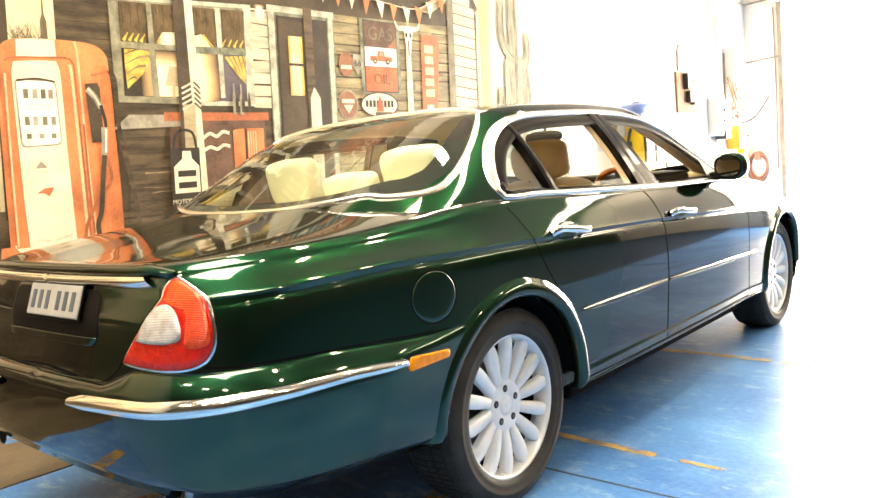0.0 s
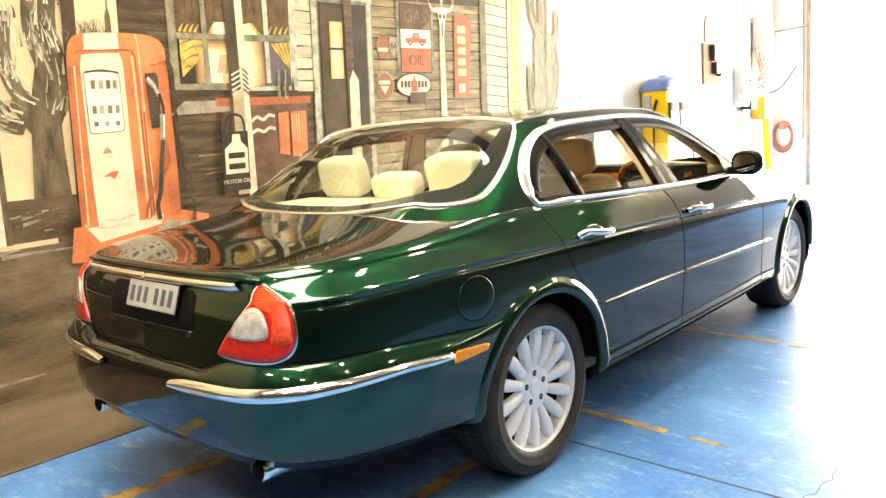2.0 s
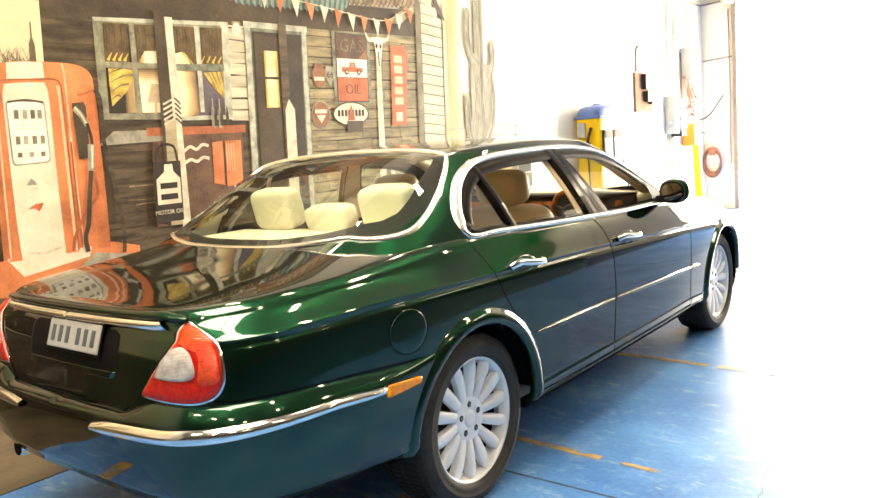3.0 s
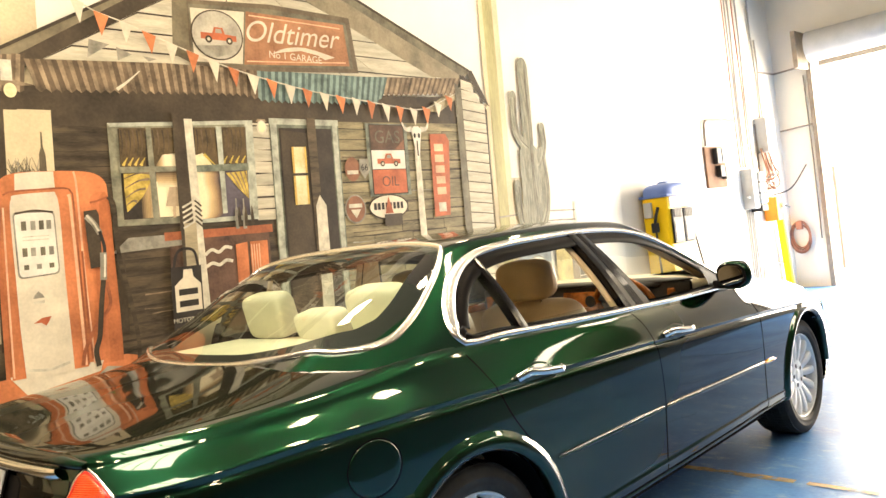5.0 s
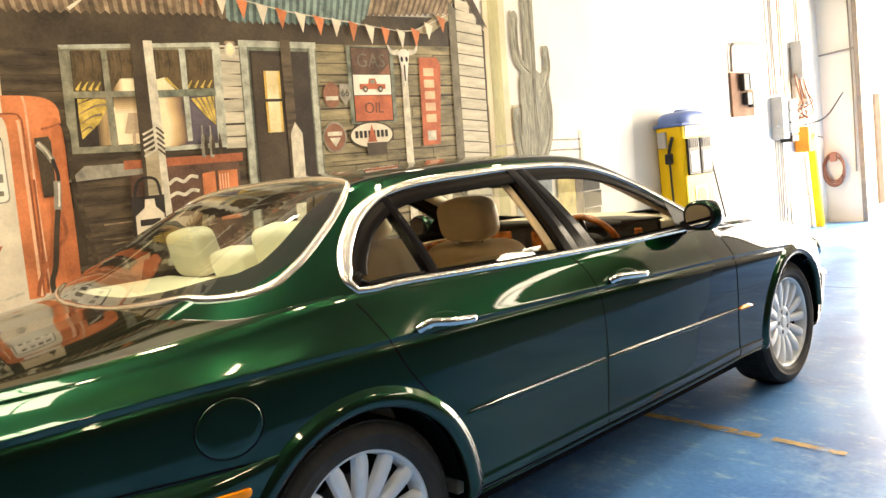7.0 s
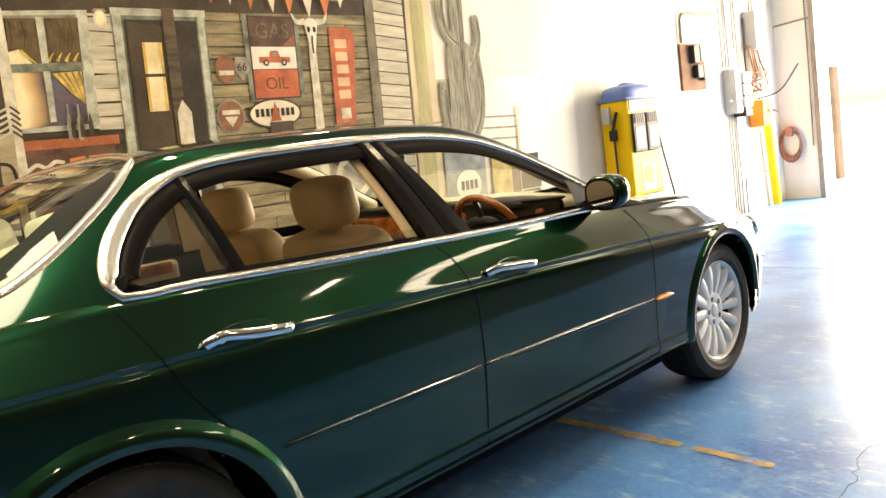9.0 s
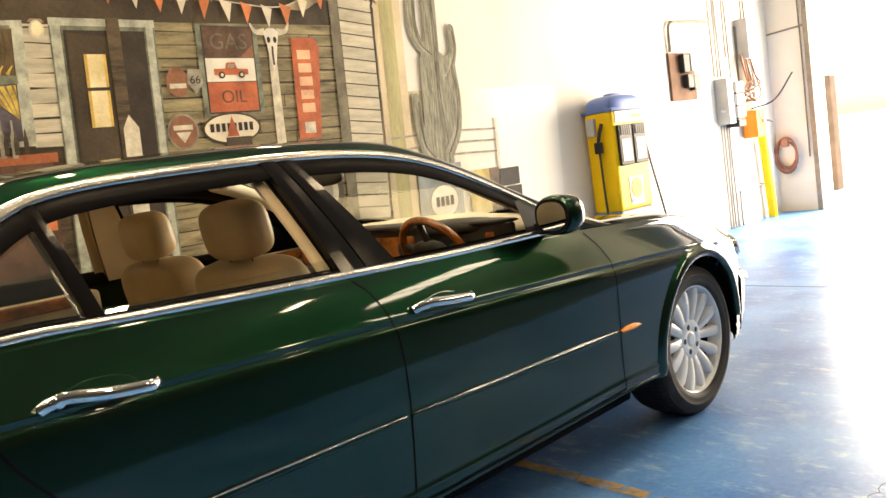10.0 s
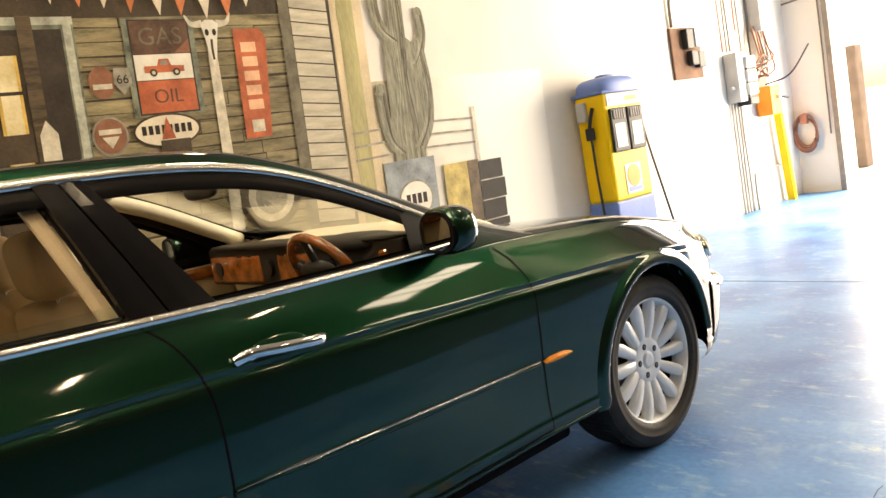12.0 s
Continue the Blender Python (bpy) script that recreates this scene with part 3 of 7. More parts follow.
def paint_mural():
    rnd = random.Random(11)
    wash = fade_sheet()
    rect("sandy_ground", 3.3, 0.0, 5.9, 1.95, wash, 0)
    rect("pale_sky", -4.5, 1.0, -0.2, 3.6, P_sand, 0)
    # dirt in front of the garage
    rect("dirt_ground", -6.0, 0.0, 3.9, 1.02, P_dirt, 1)
    for k in range(26):
        y, z = rnd.uniform(-2.6, 0.6), rnd.uniform(0.05, 0.88)
        stroke("dirt_streak", [(y, z), (y + 0.15, z + rnd.uniform(-0.02, 0.02)), (y + rnd.uniform(0.25, 0.5), z + rnd.uniform(-0.03, 0.03))], rnd.uniform(0.015, 0.05), rnd.choice((P_dirtlo, P_grey, P_dirtlo)), 2, taper=True)
    rect("shadow_band", -4.0, 0.92, 3.4, 1.08, P_dirtlo, 2)
    stroke("kerb_line", [(-3.0, 0.86), (-1.2, 0.885), (-0.62, 0.89)], 0.03, P_sand, 3)
    # shaggy desert trees and pole left of the garage
    blades = {m.name: bmesh.new() for m in (P_leaf, P_grey, P_tree, P_bone, P_tealhi, P_dirtlo)}

    def shaggy(points, width, count, colours):
        """A limb covered in short hanging blades."""
        c = curve(points, 8)
        for k in range(count):
            i = rnd.randrange(len(c) - 1)
            t = c[i + 1] - c[i]
            t = t / np.linalg.norm(t)
            p = c[i] + np.array([-t[1], t[0]]) * rnd.gauss(0, width * 0.33)
            d = t * rnd.uniform(0.05, 0.11) + np.array([rnd.gauss(0, 0.016), rnd.gauss(0, 0.012)])
            stroke("leaf_blade", [p, p + d * 0.5 + np.array([rnd.gauss(0, 0.004), 0]), p + d], rnd.uniform(0.008, 0.018), None, 4, 2, taper=True, into=blades[rnd.choice(colours).name])

    for y in (-0.62, -1.62, -2.55):
        trunk = [(-0.115, 1.05), (0.11, 1.05), (0.085, 1.40), (0.08, 1.56), (0.13, 1.68), (0.12, 1.9), (0.10, 2.10), (0.02, 2.12), (-0.04, 1.9), (-0.08, 1.68), (-0.17, 1.75), (-0.19, 1.68), (-0.09, 1.52)]
        shape("tree_trunk", [(y + p, q) for p, q in trunk], P_tree, 3)
        for pts, w, n in (([(0.06, 1.62), (0.10, 1.85), (0.05, 2.10), (0.06, 2.34)], 0.13, 60), ([(-0.05, 1.66), (-0.16, 1.78), (-0.20, 1.98), (-0.18, 2.2)], 0.11, 50),
                          ([(0.0, 1.9), (-0.05, 2.1), (-0.04, 2.36)], 0.10, 40), ([(-0.12, 1.55), (-0.25, 1.62), (-0.30, 1.80)], 0.10, 34)):
            stroke("branch", [(y + p, q) for p, q in pts], w * 0.75, P_tree, 3)
            shaggy([(y + p, q) for p, q in pts], w, n, (P_leaf, P_grey, P_tree, P_bone, P_tealhi))
        shaggy([(y - 0.3, 1.02), (y, 1.04), (y + 0.3, 1.03)], 0.12, 40, (P_tree, P_dirtlo, P_grey))
    for key, bm in blades.items():
        tagged(part("foliage", bm, bpy.data.materials[key], mural), kind="stuff")
    rect("shadow_band", -4.0, 1.0, -0.34, 1.15, P_dirtlo, 2)
    shape("pale_post", [(-1.00, 0.90), (-0.90, 0.90), (-0.945, 2.3), (-1.02, 2.3)], P_bone, 5)
    shape("post_shade", [(-0.90, 0.90), (-0.865, 0.90), (-0.915, 2.3), (-0.945, 2.3)], P_tree, 5)
    # garage front: boards, shade under the tin
    boards(-0.34, 1.33, 0.95, 2.46, 0.098, P_dark, 3, rnd)
    boards(1.90, 3.30, 0.95, 2.52, 0.085, P_mid, 3, rnd, 0.55)
    boards(1.16, 1.34, 1.72, 2.42, 0.085, P_board, 5, rnd)
    shape("eave_shade", [(-0.38, 2.42), (3.28, 2.46), (3.28, 2.70), (-0.32, 2.60)], P_shade, 5)
    rect("eave_shadow", -0.34, 2.37, 1.33, 2.46, P_shade, 5)
    rect("corner_shadow", -0.34, 0.98, -0.26, 2.46, P_shade, 5)
    for k in range(60):
        y, z = rnd.uniform(-0.25, 3.2), 0.96 + 0.098 * rnd.randint(0, 14) + rnd.uniform(0.01, 0.08)
        if 1.3 < y < 1.92:
            continue
        stroke("board_grain", [(y, z), (y + 0.1, z + rnd.uniform(-0.006, 0.006)), (y + rnd.uniform(0.15, 0.4), z)], rnd.uniform(0.004, 0.012), rnd.choice((P_seam, P_grey if y > 1.9 else P_tin, P_dark)), 4.5, 4, taper=True)
    rect("porch_gap", -0.412, 2.05, -0.16, 2.46, P_sand, 6)
    shape("porch_pole", [(-0.495, 1.1), (-0.42, 1.1), (-0.41, 2.50), (-0.492, 2.50)], P_shade, 6)
    rect("porch_beam", -0.95, 2.455, -0.34, 2.585, P_shade, 6)
    shape("painted_bottle", [(-0.242, 2.08), (-0.202, 2.08), (-0.205, 2.20), (-0.216, 2.24), (-0.218, 2.33), (-0.226, 2.33), (-0.228, 2.24), (-0.240, 2.20)], P_tree, 7)
    for k in range(46):
        a = rnd.gauss(-0.34, 0.045)
        stroke("leaf_dab", [(a, 2.05), (a + rnd.uniform(-0.02, 0.02), 2.09), (a + rnd.uniform(-0.04, 0.04), 2.09 + rnd.uniform(0.02, 0.10))], 0.009, rnd.choice((P_tree, P_grey, P_corner)), 7, 2, taper=True)
    shape("porch_lamp", [(-0.535, 2.60), (-0.385, 2.635), (-0.235, 2.60), (-0.385, 2.59)], P_tin, 10)
    stroke("porch_lamp", [(-0.385, 2.62), (-0.385, 2.68), (-0.387, 2.74)], 0.06, P_bone, 10)
    ellipse("porch_lamp", -0.37, 2.565, 0.034, 0.042, P_glow, 11, 20)
    for k in range(14):
        y = -0.96 + 0.0475 * k
        z1, z2 = (2.70 + 0.085 * j / 14 for j in (k, k + 1))
        shape("tin_ridge", [(y, 2.568), (y + 0.024, 2.556), (y + 0.04, z1), (y + 0.016, z1)], P_tin, 7)
        shape("tin_valley", [(y + 0.024, 2.556), (y + 0.0475, 2.568), (y + 0.0635, z2), (y + 0.04, z2)], P_tinlo, 7)
    # gable: pale weatherboards between the roof slopes
    top = (1.171, 3.585)
    low_y, low_z = (-0.10, 3.40), 2.74
    shape("gable", [(low_y[0] - 0.12, low_z), (low_y[1], low_z), top], P_seam, 3)
    z = 2.735
    while z < top[1] - 0.05:
        t0, t1 = ((q - low_z) / (top[1] - low_z) for q in (z, min(z + 0.127, top[1] - 0.02)))
        left, right = ((low_y[0] - 0.12 + t * (top[0] - low_y[0] + 0.12), low_y[1] + t * (top[0] - low_y[1])) for t in (t0, t1))
        cuts = sorted([0.0, 1.0, rnd.uniform(0.25, 0.4), rnd.uniform(0.6, 0.8)])
        for q0, q1 in zip(cuts, cuts[1:]):
            ya, yb = left[0] + q0 * (left[1] - left[0]), left[0] + q1 * (left[1] - left[0])
            yc, yd = right[0] + q0 * (right[1] - right[0]), right[0] + q1 * (right[1] - right[0])
            j = [rnd.uniform(-0.003, 0.003) for _ in range(2)]
            shape("gable_board", [(ya + 0.003, z + j[0]), (yb - 0.003, z + j[1]), (yd - 0.003, z + 0.117), (yc + 0.003, z + 0.117)], P_board, 4)
        z += 0.127
    # grey shade under the slopes, dark edges outside
    shape("soffit", [(1.294, 3.798), (3.497, 2.956), (3.387, 2.865), (3.005, 2.870), (1.171, 3.585)], P_soffit, 5)
    shape("soffit", [(1.294, 3.798), (1.171, 3.585), (-0.407, 2.627), (-0.619, 2.683)], P_soffitlo, 5)
    shape("bargeboard", [(1.294, 3.798), (2.054, 3.429), (3.392, 2.902), (3.497, 2.956), (2.204, 3.450)], P_corner, 6)
    shape("bargeboard", [(1.294, 3.798), (1.171, 3.585), (-0.407, 2.627), ((-0.619 + -0.407) / 2, (2.683 + 2.627) / 2)], P_shade, 6)
    stroke("barge_light", [(1.294, 3.798), (2.204, 3.450), (3.497, 2.956)], 0.022, P_shade, 7)
    stroke("barge_light", [(-0.619, 2.683), (-0.401, 2.810), (0.222, 3.173), (1.294, 3.798)], 0.02, P_shade, 7)
    shape("bargeboard", [(3.483, 2.961), (3.529, 2.964), (3.740, 2.633), (3.636, 2.693), (3.475, 2.897)], P_shade, 7)
    shape("sign_shadow", [(0.639, 3.231), (0.752, 3.247), (0.751, 2.811), (0.620, 2.865)], P_soffitlo, 5)
    for tri in ([(0.085, 2.909), (0.209, 2.886), (0.070, 2.792)], [(0.250, 2.875), (0.347, 2.834), (0.255, 2.790)], [(0.412, 2.832), (0.508, 2.818), (0.454, 2.799)]):
        shape("flag_shadow", tri, P_grey, 5)
    # tin awning: each corrugation a strip of its own, the lower edge wavy
    n = 62
    top_line, low_line = [(-0.288, 2.755), (0.560, 2.796), (1.327, 2.803), (2.221, 2.818), (3.367, 2.879)], [(-0.232, 2.584), (0.252, 2.600), (1.128, 2.628), (1.308, 2.587), (2.348, 2.611), (2.411, 2.684), (3.276, 2.739)]

    def along(line, y):
        return float(np.interp(y, [p[0] for p in line], [p[1] for p in line]))

    for k in range(n):
        ta, tb = (top_line[0][0] + (top_line[-1][0] - top_line[0][0]) * q / n for q in (k, k + 1))
        ba, bb = (low_line[0][0] + (low_line[-1][0] - low_line[0][0]) * q / n for q in (k, k + 1))
        tm, bm_ = (ta + tb) / 2, (ba + bb) / 2
        teal = 1.22 < ba < 2.38
        mid_low = (bm_, along(low_line, bm_) - 0.022)
        shape("tin_ridge", [(ba, along(low_line, ba)), mid_low, (tm, along(top_line, tm)), (ta, along(top_line, ta))], P_tealtin if teal else P_tin, 7)
        shape("tin_valley", [mid_low, (bb, along(low_line, bb)), (tb, along(top_line, tb)), (tm, along(top_line, tm))], P_tealtinlo if teal else P_tinlo, 7)
    stroke("tin_scratch", [(0.235, 2.603), (0.309, 2.661), (0.387, 2.731)], 0.022, P_bone, 8, taper=True)
    shape("eave_end", [(2.874, 2.564), (3.157, 2.722), (3.304, 2.730), (3.275, 2.677), (3.059, 2.556)], P_light, 6)
    # sign boards in the gable
    shape("sign_frame", [(0.740, 3.245), (1.394, 3.295), (2.118, 3.282), (2.177, 2.842), (1.326, 2.795), (0.741, 2.799)], P_signframe, 8)
    shape("sign_frame", [(0.750, 3.216), (1.391, 3.261), (2.080, 3.241), (2.128, 2.871), (1.329, 2.829), (0.755, 2.816)], P_corner, 8.5)
    shape("sign_board", [(1.187, 3.218), (2.055, 3.220), (2.090, 2.891), (1.145, 2.831)], P_signboard, 9, "rust-brown painted sign board with pale lettering")
    stroke("sign_line", [(1.207, 3.192), (1.605, 3.189), (2.018, 3.184)], 0.009, P_orangehi, 9.5)
    stroke("sign_line", [(1.165, 2.857), (1.577, 2.882), (2.053, 2.915)], 0.009, P_orangehi, 9.5)
    shape("sign_panel", [(0.760, 3.190), (1.172, 3.212), (1.132, 2.834), (0.768, 2.824)], P_cream, 9)
    ellipse("round_picture", *(0.950, 3.021), 0.198, 0.176, P_shade, 10)
    ellipse("round_picture", *(0.950, 3.021), 0.188, 0.166, P_picture, 11)
    shape("picture_ground", [(0.789, 2.934), (1.111, 2.965), (1.039, 2.894), (0.938, 2.866), (0.846, 2.877)], P_grey, 11.5)
    car_shape(*(0.958, 3.014), 0.27, 12)
    lettering("Oldtimer", *(1.562, 3.080), 0.222, P_cream, 10, 0.36, 0.02)
    shape("sign_swoosh", [tuple(p) for p in curve([(1.376, 2.928), (1.486, 2.976), (1.638, 2.999), (1.792, 2.982), (1.951, 2.948)], 6)] + [(1.851, 2.921), (1.790, 2.951), (1.636, 2.973), (1.484, 2.950)], P_cream, 10)
    lettering("No 1 GARAGE", *(1.585, 2.917), 0.075, P_cream, 11, 0.0, -0.02)
    # window
    shape("window_surround", [(0.158, 2.391), (1.174, 2.435), (1.169, 1.734), (0.168, 1.751)], P_frame, 6)
    shape("window_surround", [(1.111, 2.426), (1.174, 2.435), (1.169, 1.734), (1.105, 1.778)], P_tealhi, 7)
    shape("window_surround", [(0.727, 1.786), (1.105, 1.782), (1.169, 1.734), (0.714, 1.734)], P_tealhi, 7)
    shape("window_light", [(0.158, 2.391), (1.174, 2.435), (1.158, 2.407), (0.173, 2.367)], P_tealhi, 7)
    shape("window_pane", [(0.221, 2.357), (1.116, 2.386), (1.101, 1.782), (0.223, 1.789)], P_night, 7)
    # lamp light in the lower panes, from pale in the middle to dark at the sides
    for k in range(9):
        u = k / 8
        m = paint("glow_step", tuple(float(np.interp(u, (0, 0.5, 1), q)) for q in ((0.15, 0.58, 0.95), (0.10, 0.40, 0.82), (0.055, 0.20, 0.56))), 0.1, 6)
        rect("pane_glow", 0.340 + 0.011 * k, 1.79, 0.45, 2.02, m, 8 + 0.04 * k)
        rect("pane_glow", 0.445, 1.79, 0.64, 2.085 - 0.013 * k, m, 8 + 0.04 * k)
        rect("pane_glow", 0.445 + 0.008 * k, 2.09, 0.64, 2.235 - 0.005 * k, m, 8 + 0.04 * k)
    for k in range(12):
        u = k / 11
        m = paint("glow_step", tuple(float(np.interp(u, (0, 0.3, 0.65, 1), q)) for q in ((0.93, 0.74, 0.40, 0.12), (0.79, 0.52, 0.26, 0.095), (0.52, 0.26, 0.14, 0.10))), 0.1, 6)
        d = 0.125 * u
        shape("pane_glow", [tuple(p) for p in curve([(0.66, 1.77), (0.765 + d, 1.77), (0.785 + d, 1.90), (0.765 + d, 2.01), (0.755 + d, 2.09), (0.66, 2.09)], 4)], m, 8.9 - 0.04 * k)
    shape("pane_glow", [(0.722, 2.188), (0.776, 2.203), (0.851, 2.110), (0.715, 2.104)], P_glow, 8.9)
    rect("window_dusk", 0.83, 1.765, 1.105, 2.085, P_dusk, 8)
    # brown valance and gold side curtains
    for pts in ([(0.225, 2.361), (0.397, 2.364), (0.383, 2.117), (0.221, 2.113)], [(0.426, 2.365), (0.621, 2.372), (0.608, 2.203), (0.496, 2.193), (0.442, 2.116), (0.412, 2.113)], [(0.728, 2.374), (0.885, 2.377), (0.885, 2.117), (0.852, 2.117), (0.776, 2.206), (0.722, 2.188)], [(0.919, 2.378), (1.112, 2.386), (1.103, 2.125), (0.919, 2.120)]):
        shape("curtain", pts, P_curtaindk, 10)
    shape("curtain", [(0.236, 2.074), (0.402, 2.077), (0.401, 2.012), (0.347, 1.924), (0.244, 1.833), (0.235, 1.964)], P_curtain, 10)
    shape("curtain", [(0.936, 2.065), (1.099, 2.077), (1.100, 1.882), (1.026, 1.952)], P_curtain, 10)
    for a, b in (((0.234, 2.042), (0.401, 2.074)), ((0.237, 1.982), (0.399, 2.037)), ((0.236, 1.922), (0.369, 1.977)), ((0.236, 1.873), (0.309, 1.897))):
        stroke("curtain_fold", [b, ((a[0] + b[0]) / 2 + 0.01, (a[1] + b[1]) / 2 + 0.018), a], 0.017, P_tin, 11, taper=True)
    for a, b in (((0.967, 2.068), (1.043, 1.940)), ((1.005, 2.067), (1.072, 1.915)), ((1.045, 2.071), (1.093, 1.898)), ((1.081, 2.074), (1.103, 1.969))):
        stroke("curtain_fold", [a, ((a[0] + b[0]) / 2, (a[1] + b[1]) / 2 + 0.01), b], 0.013, P_tin, 11, taper=True)
    for a, b, count in (((0.235, 2.357), (0.386, 2.360), 7), ((0.437, 2.361), (0.605, 2.368), 6), ((0.740, 2.371), (0.877, 2.373), 5), ((0.932, 2.374), (1.098, 2.381), 6)):
        for k in range(count):
            y = a[0] + (b[0] - a[0]) * k / (count - 1)
            stroke("curtain_fold", [(y, a[1] - 0.01), (y + 0.006, a[1] - 0.10), (y - 0.006, a[1] - 0.17)], 0.010, P_tinlo if k % 2 else P_shade, 11, 4, taper=True)
    for a, b in (((0.229, 2.124), (0.379, 2.168)), ((0.916, 2.132), (1.102, 2.161))):
        for k in range(4):
            y = a[0] + (b[0] - a[0]) * (k + 0.2) / 4
            stroke("curtain_hem", [(y, a[1]), (y + 0.012, a[1] + 0.022), (y + 0.03, a[1] + 0.05)], 0.020, P_curtain, 11.5, 4, taper=True)
    stroke("curtain_hem", [(0.783, 2.195), (0.829, 2.148), (0.872, 2.109)], 0.020, P_curtain, 11.5, taper=True)
    shape("painted_lamp", [(0.494, 1.859), (0.601, 1.853), (0.579, 1.980), (0.526, 1.982)], P_lampshade, 10.5)
    stroke("painted_lamp", [(0.551, 1.856), (0.548, 1.819), (0.549, 1.782)], 0.020, P_lampshade, 10.5)
    # glazing bars
    shape("glazing_bar", [(0.394, 2.375), (0.427, 2.376), (0.450, 1.777), (0.405, 1.777)], P_frame, 12)
    shape("glazing_bar", [(0.882, 2.385), (0.924, 2.386), (0.926, 1.789), (0.892, 1.787)], P_tealhi, 12)
    shape("glazing_bar", [(0.215, 2.117), (0.617, 2.117), (0.622, 2.083), (0.219, 2.078)], P_frame, 12)
    shape("glazing_bar", [(0.717, 2.119), (1.112, 2.129), (1.113, 2.081), (0.721, 2.074)], P_teal, 12)
    for y in ((0.994, 1.777), (1.051, 1.773)):
        shape("painted_bottle", [(y[0] - 0.014, y[1] - 0.10), (y[0] + 0.014, y[1] - 0.10), (y[0] + 0.014, y[1] + 0.02), (y[0] + 0.005, y[1] + 0.05), (y[0] + 0.005, y[1] + 0.11), (y[0] - 0.005, y[1] + 0.11), (y[0] - 0.005, y[1] + 0.05), (y[0] - 0.014, y[1] + 0.02)], P_grey, 12.5)
    # porch post, dark on one side and white on the other, wound with cord
    shape("post_dark", [(0.585, 1.02), (0.70, 1.02), (0.665, 2.47), (0.575, 2.47)], P_shade, 13)
    shape("porch_post", [(0.690, 1.00), (0.755, 1.00), (0.712, 2.43), (0.655, 2.43)], P_bone, 13)
    shape("post_front", [(0.60, 1.02), (0.69, 1.02), (0.69, 1.74), (0.605, 1.74)], P_light, 13.2)
    for k in range(5):
        z = 1.735 + 0.034 * k
        stroke("cord_turn", [(0.600, z - 0.028), (0.645, z - 0.006), (0.688, z + 0.016)], 0.013, P_bone, 14, 3)
        stroke("cord_turn", [(0.688, z + 0.016), (0.712, z - 0.004), (0.735, z - 0.026)], 0.012, P_shade, 14, 3)
    # doorway
    rect("doorway", 1.31, 0.98, 1.93, 2.45, P_teal, 6)
    rect("door_light", 1.31, 2.41, 1.93, 2.455, P_tealhi, 7)
    rect("door_light", 1.318, 0.98, 1.372, 2.41, P_tealhi, 7)
    rect("door_light", 1.872, 0.98, 1.918, 2.41, P_tealhi, 7)
    rect("door_dark", 1.385, 0.98, 1.86, 2.385, P_night, 8)
    shape("door_leaf", [(1.40, 0.98), (1.63, 0.98), (1.63, 2.35), (1.40, 2.37)], P_shade, 9)
    rect("door_pane", 1.485, 2.05, 1.605, 2.245, P_glow, 10)
    rect("door_pane", 1.485, 1.815, 1.605, 2.03, P_glow, 10)
    for z0, z1 in ((2.05, 2.245), (1.815, 2.03)):
        stroke("pane_edge", [(1.49, z0), (1.49, (z0 + z1) / 2), (1.49, z1)], 0.018, P_amber, 11)
        stroke("pane_edge", [(1.60, z0), (1.60, (z0 + z1) / 2), (1.60, z1)], 0.016, P_amber, 11)
    shape("post_dark", [(1.645, 0.98), (1.72, 0.98), (1.71, 2.46), (1.63, 2.46)], P_dark, 11)
    shape("paling", [(1.655, 0.98), (1.76, 0.98), (1.755, 1.80), (1.70, 1.88), (1.66, 1.80)], P_bone, 12)
    shape("wall_lamp", [(1.215, 2.445), (1.275, 2.445), (1.29, 2.425), (1.20, 2.425)], P_tin, 8)
    ellipse("wall_lamp", 1.245, 2.385, 0.040, 0.052, P_bone, 8)
    ellipse("wall_lamp", 1.245, 2.388, 0.028, 0.040, P_glow, 9)
    # signs
    rect("sign_edge", 2.20, 1.845, 2.65, 2.44, P_teal, 6)
    rect("sign_edge", 2.235, 1.855, 2.615, 2.432, P_seam, 6)
    rect("sign_gas", 2.245, 2.225, 2.605, 2.425, P_gas, 7)
    shape("sign_rust", [(2.50, 2.225), (2.605, 2.225), (2.605, 2.31)], P_brick, 8)
    lettering("GAS", 2.425, 2.325, 0.15, P_corner, 8)
    rect("sign_picture", 2.245, 2.065, 2.605, 2.22, P_white, 7)
    car_shape(2.425, 2.135, 0.25, 8, True)
    rect("sign_oil", 2.245, 1.865, 2.605, 2.06, P_red, 7)
    lettering("OIL", 2.425, 1.96, 0.12, P_gas, 8)
    ellipse("round_sign", 2.04, 2.07, 0.075, 0.095, P_brick, 6)
    rect("sign_bar", 1.985, 2.03, 2.095, 2.06, P_bone, 7)
    shape("shield_sign", [(2.115, 2.15), (2.205, 2.15), (2.215, 2.06), (2.16, 1.99), (2.105, 2.06)], P_grey, 7)
    lettering("66", 2.16, 2.08, 0.075, P_black, 8)
    ellipse("oval_sign", 2.385, 1.755, 0.215, 0.105, P_shade, 7)
    ellipse("oval_sign", 2.385, 1.755, 0.200, 0.092, P_cream, 8)
    for k in range(8):
        rect("sign_bar", 2.225 + 0.041 * k, 1.735, 2.252 + 0.041 * k, 1.79, P_black, 9)
    shape("sign_mark", [(2.34, 1.70), (2.43, 1.70), (2.385, 1.84)], P_red, 9)
    rect("dark_machine", 2.33, 1.60, 2.52, 1.695, P_shade, 9)
    ellipse("round_sign", 2.04, 1.755, 0.105, 0.115, P_grey, 6)
    ellipse("round_sign", 2.04, 1.755, 0.093, 0.102, P_brick, 7)
    rect("sign_bar", 1.975, 1.765, 2.105, 1.795, P_bone, 8)
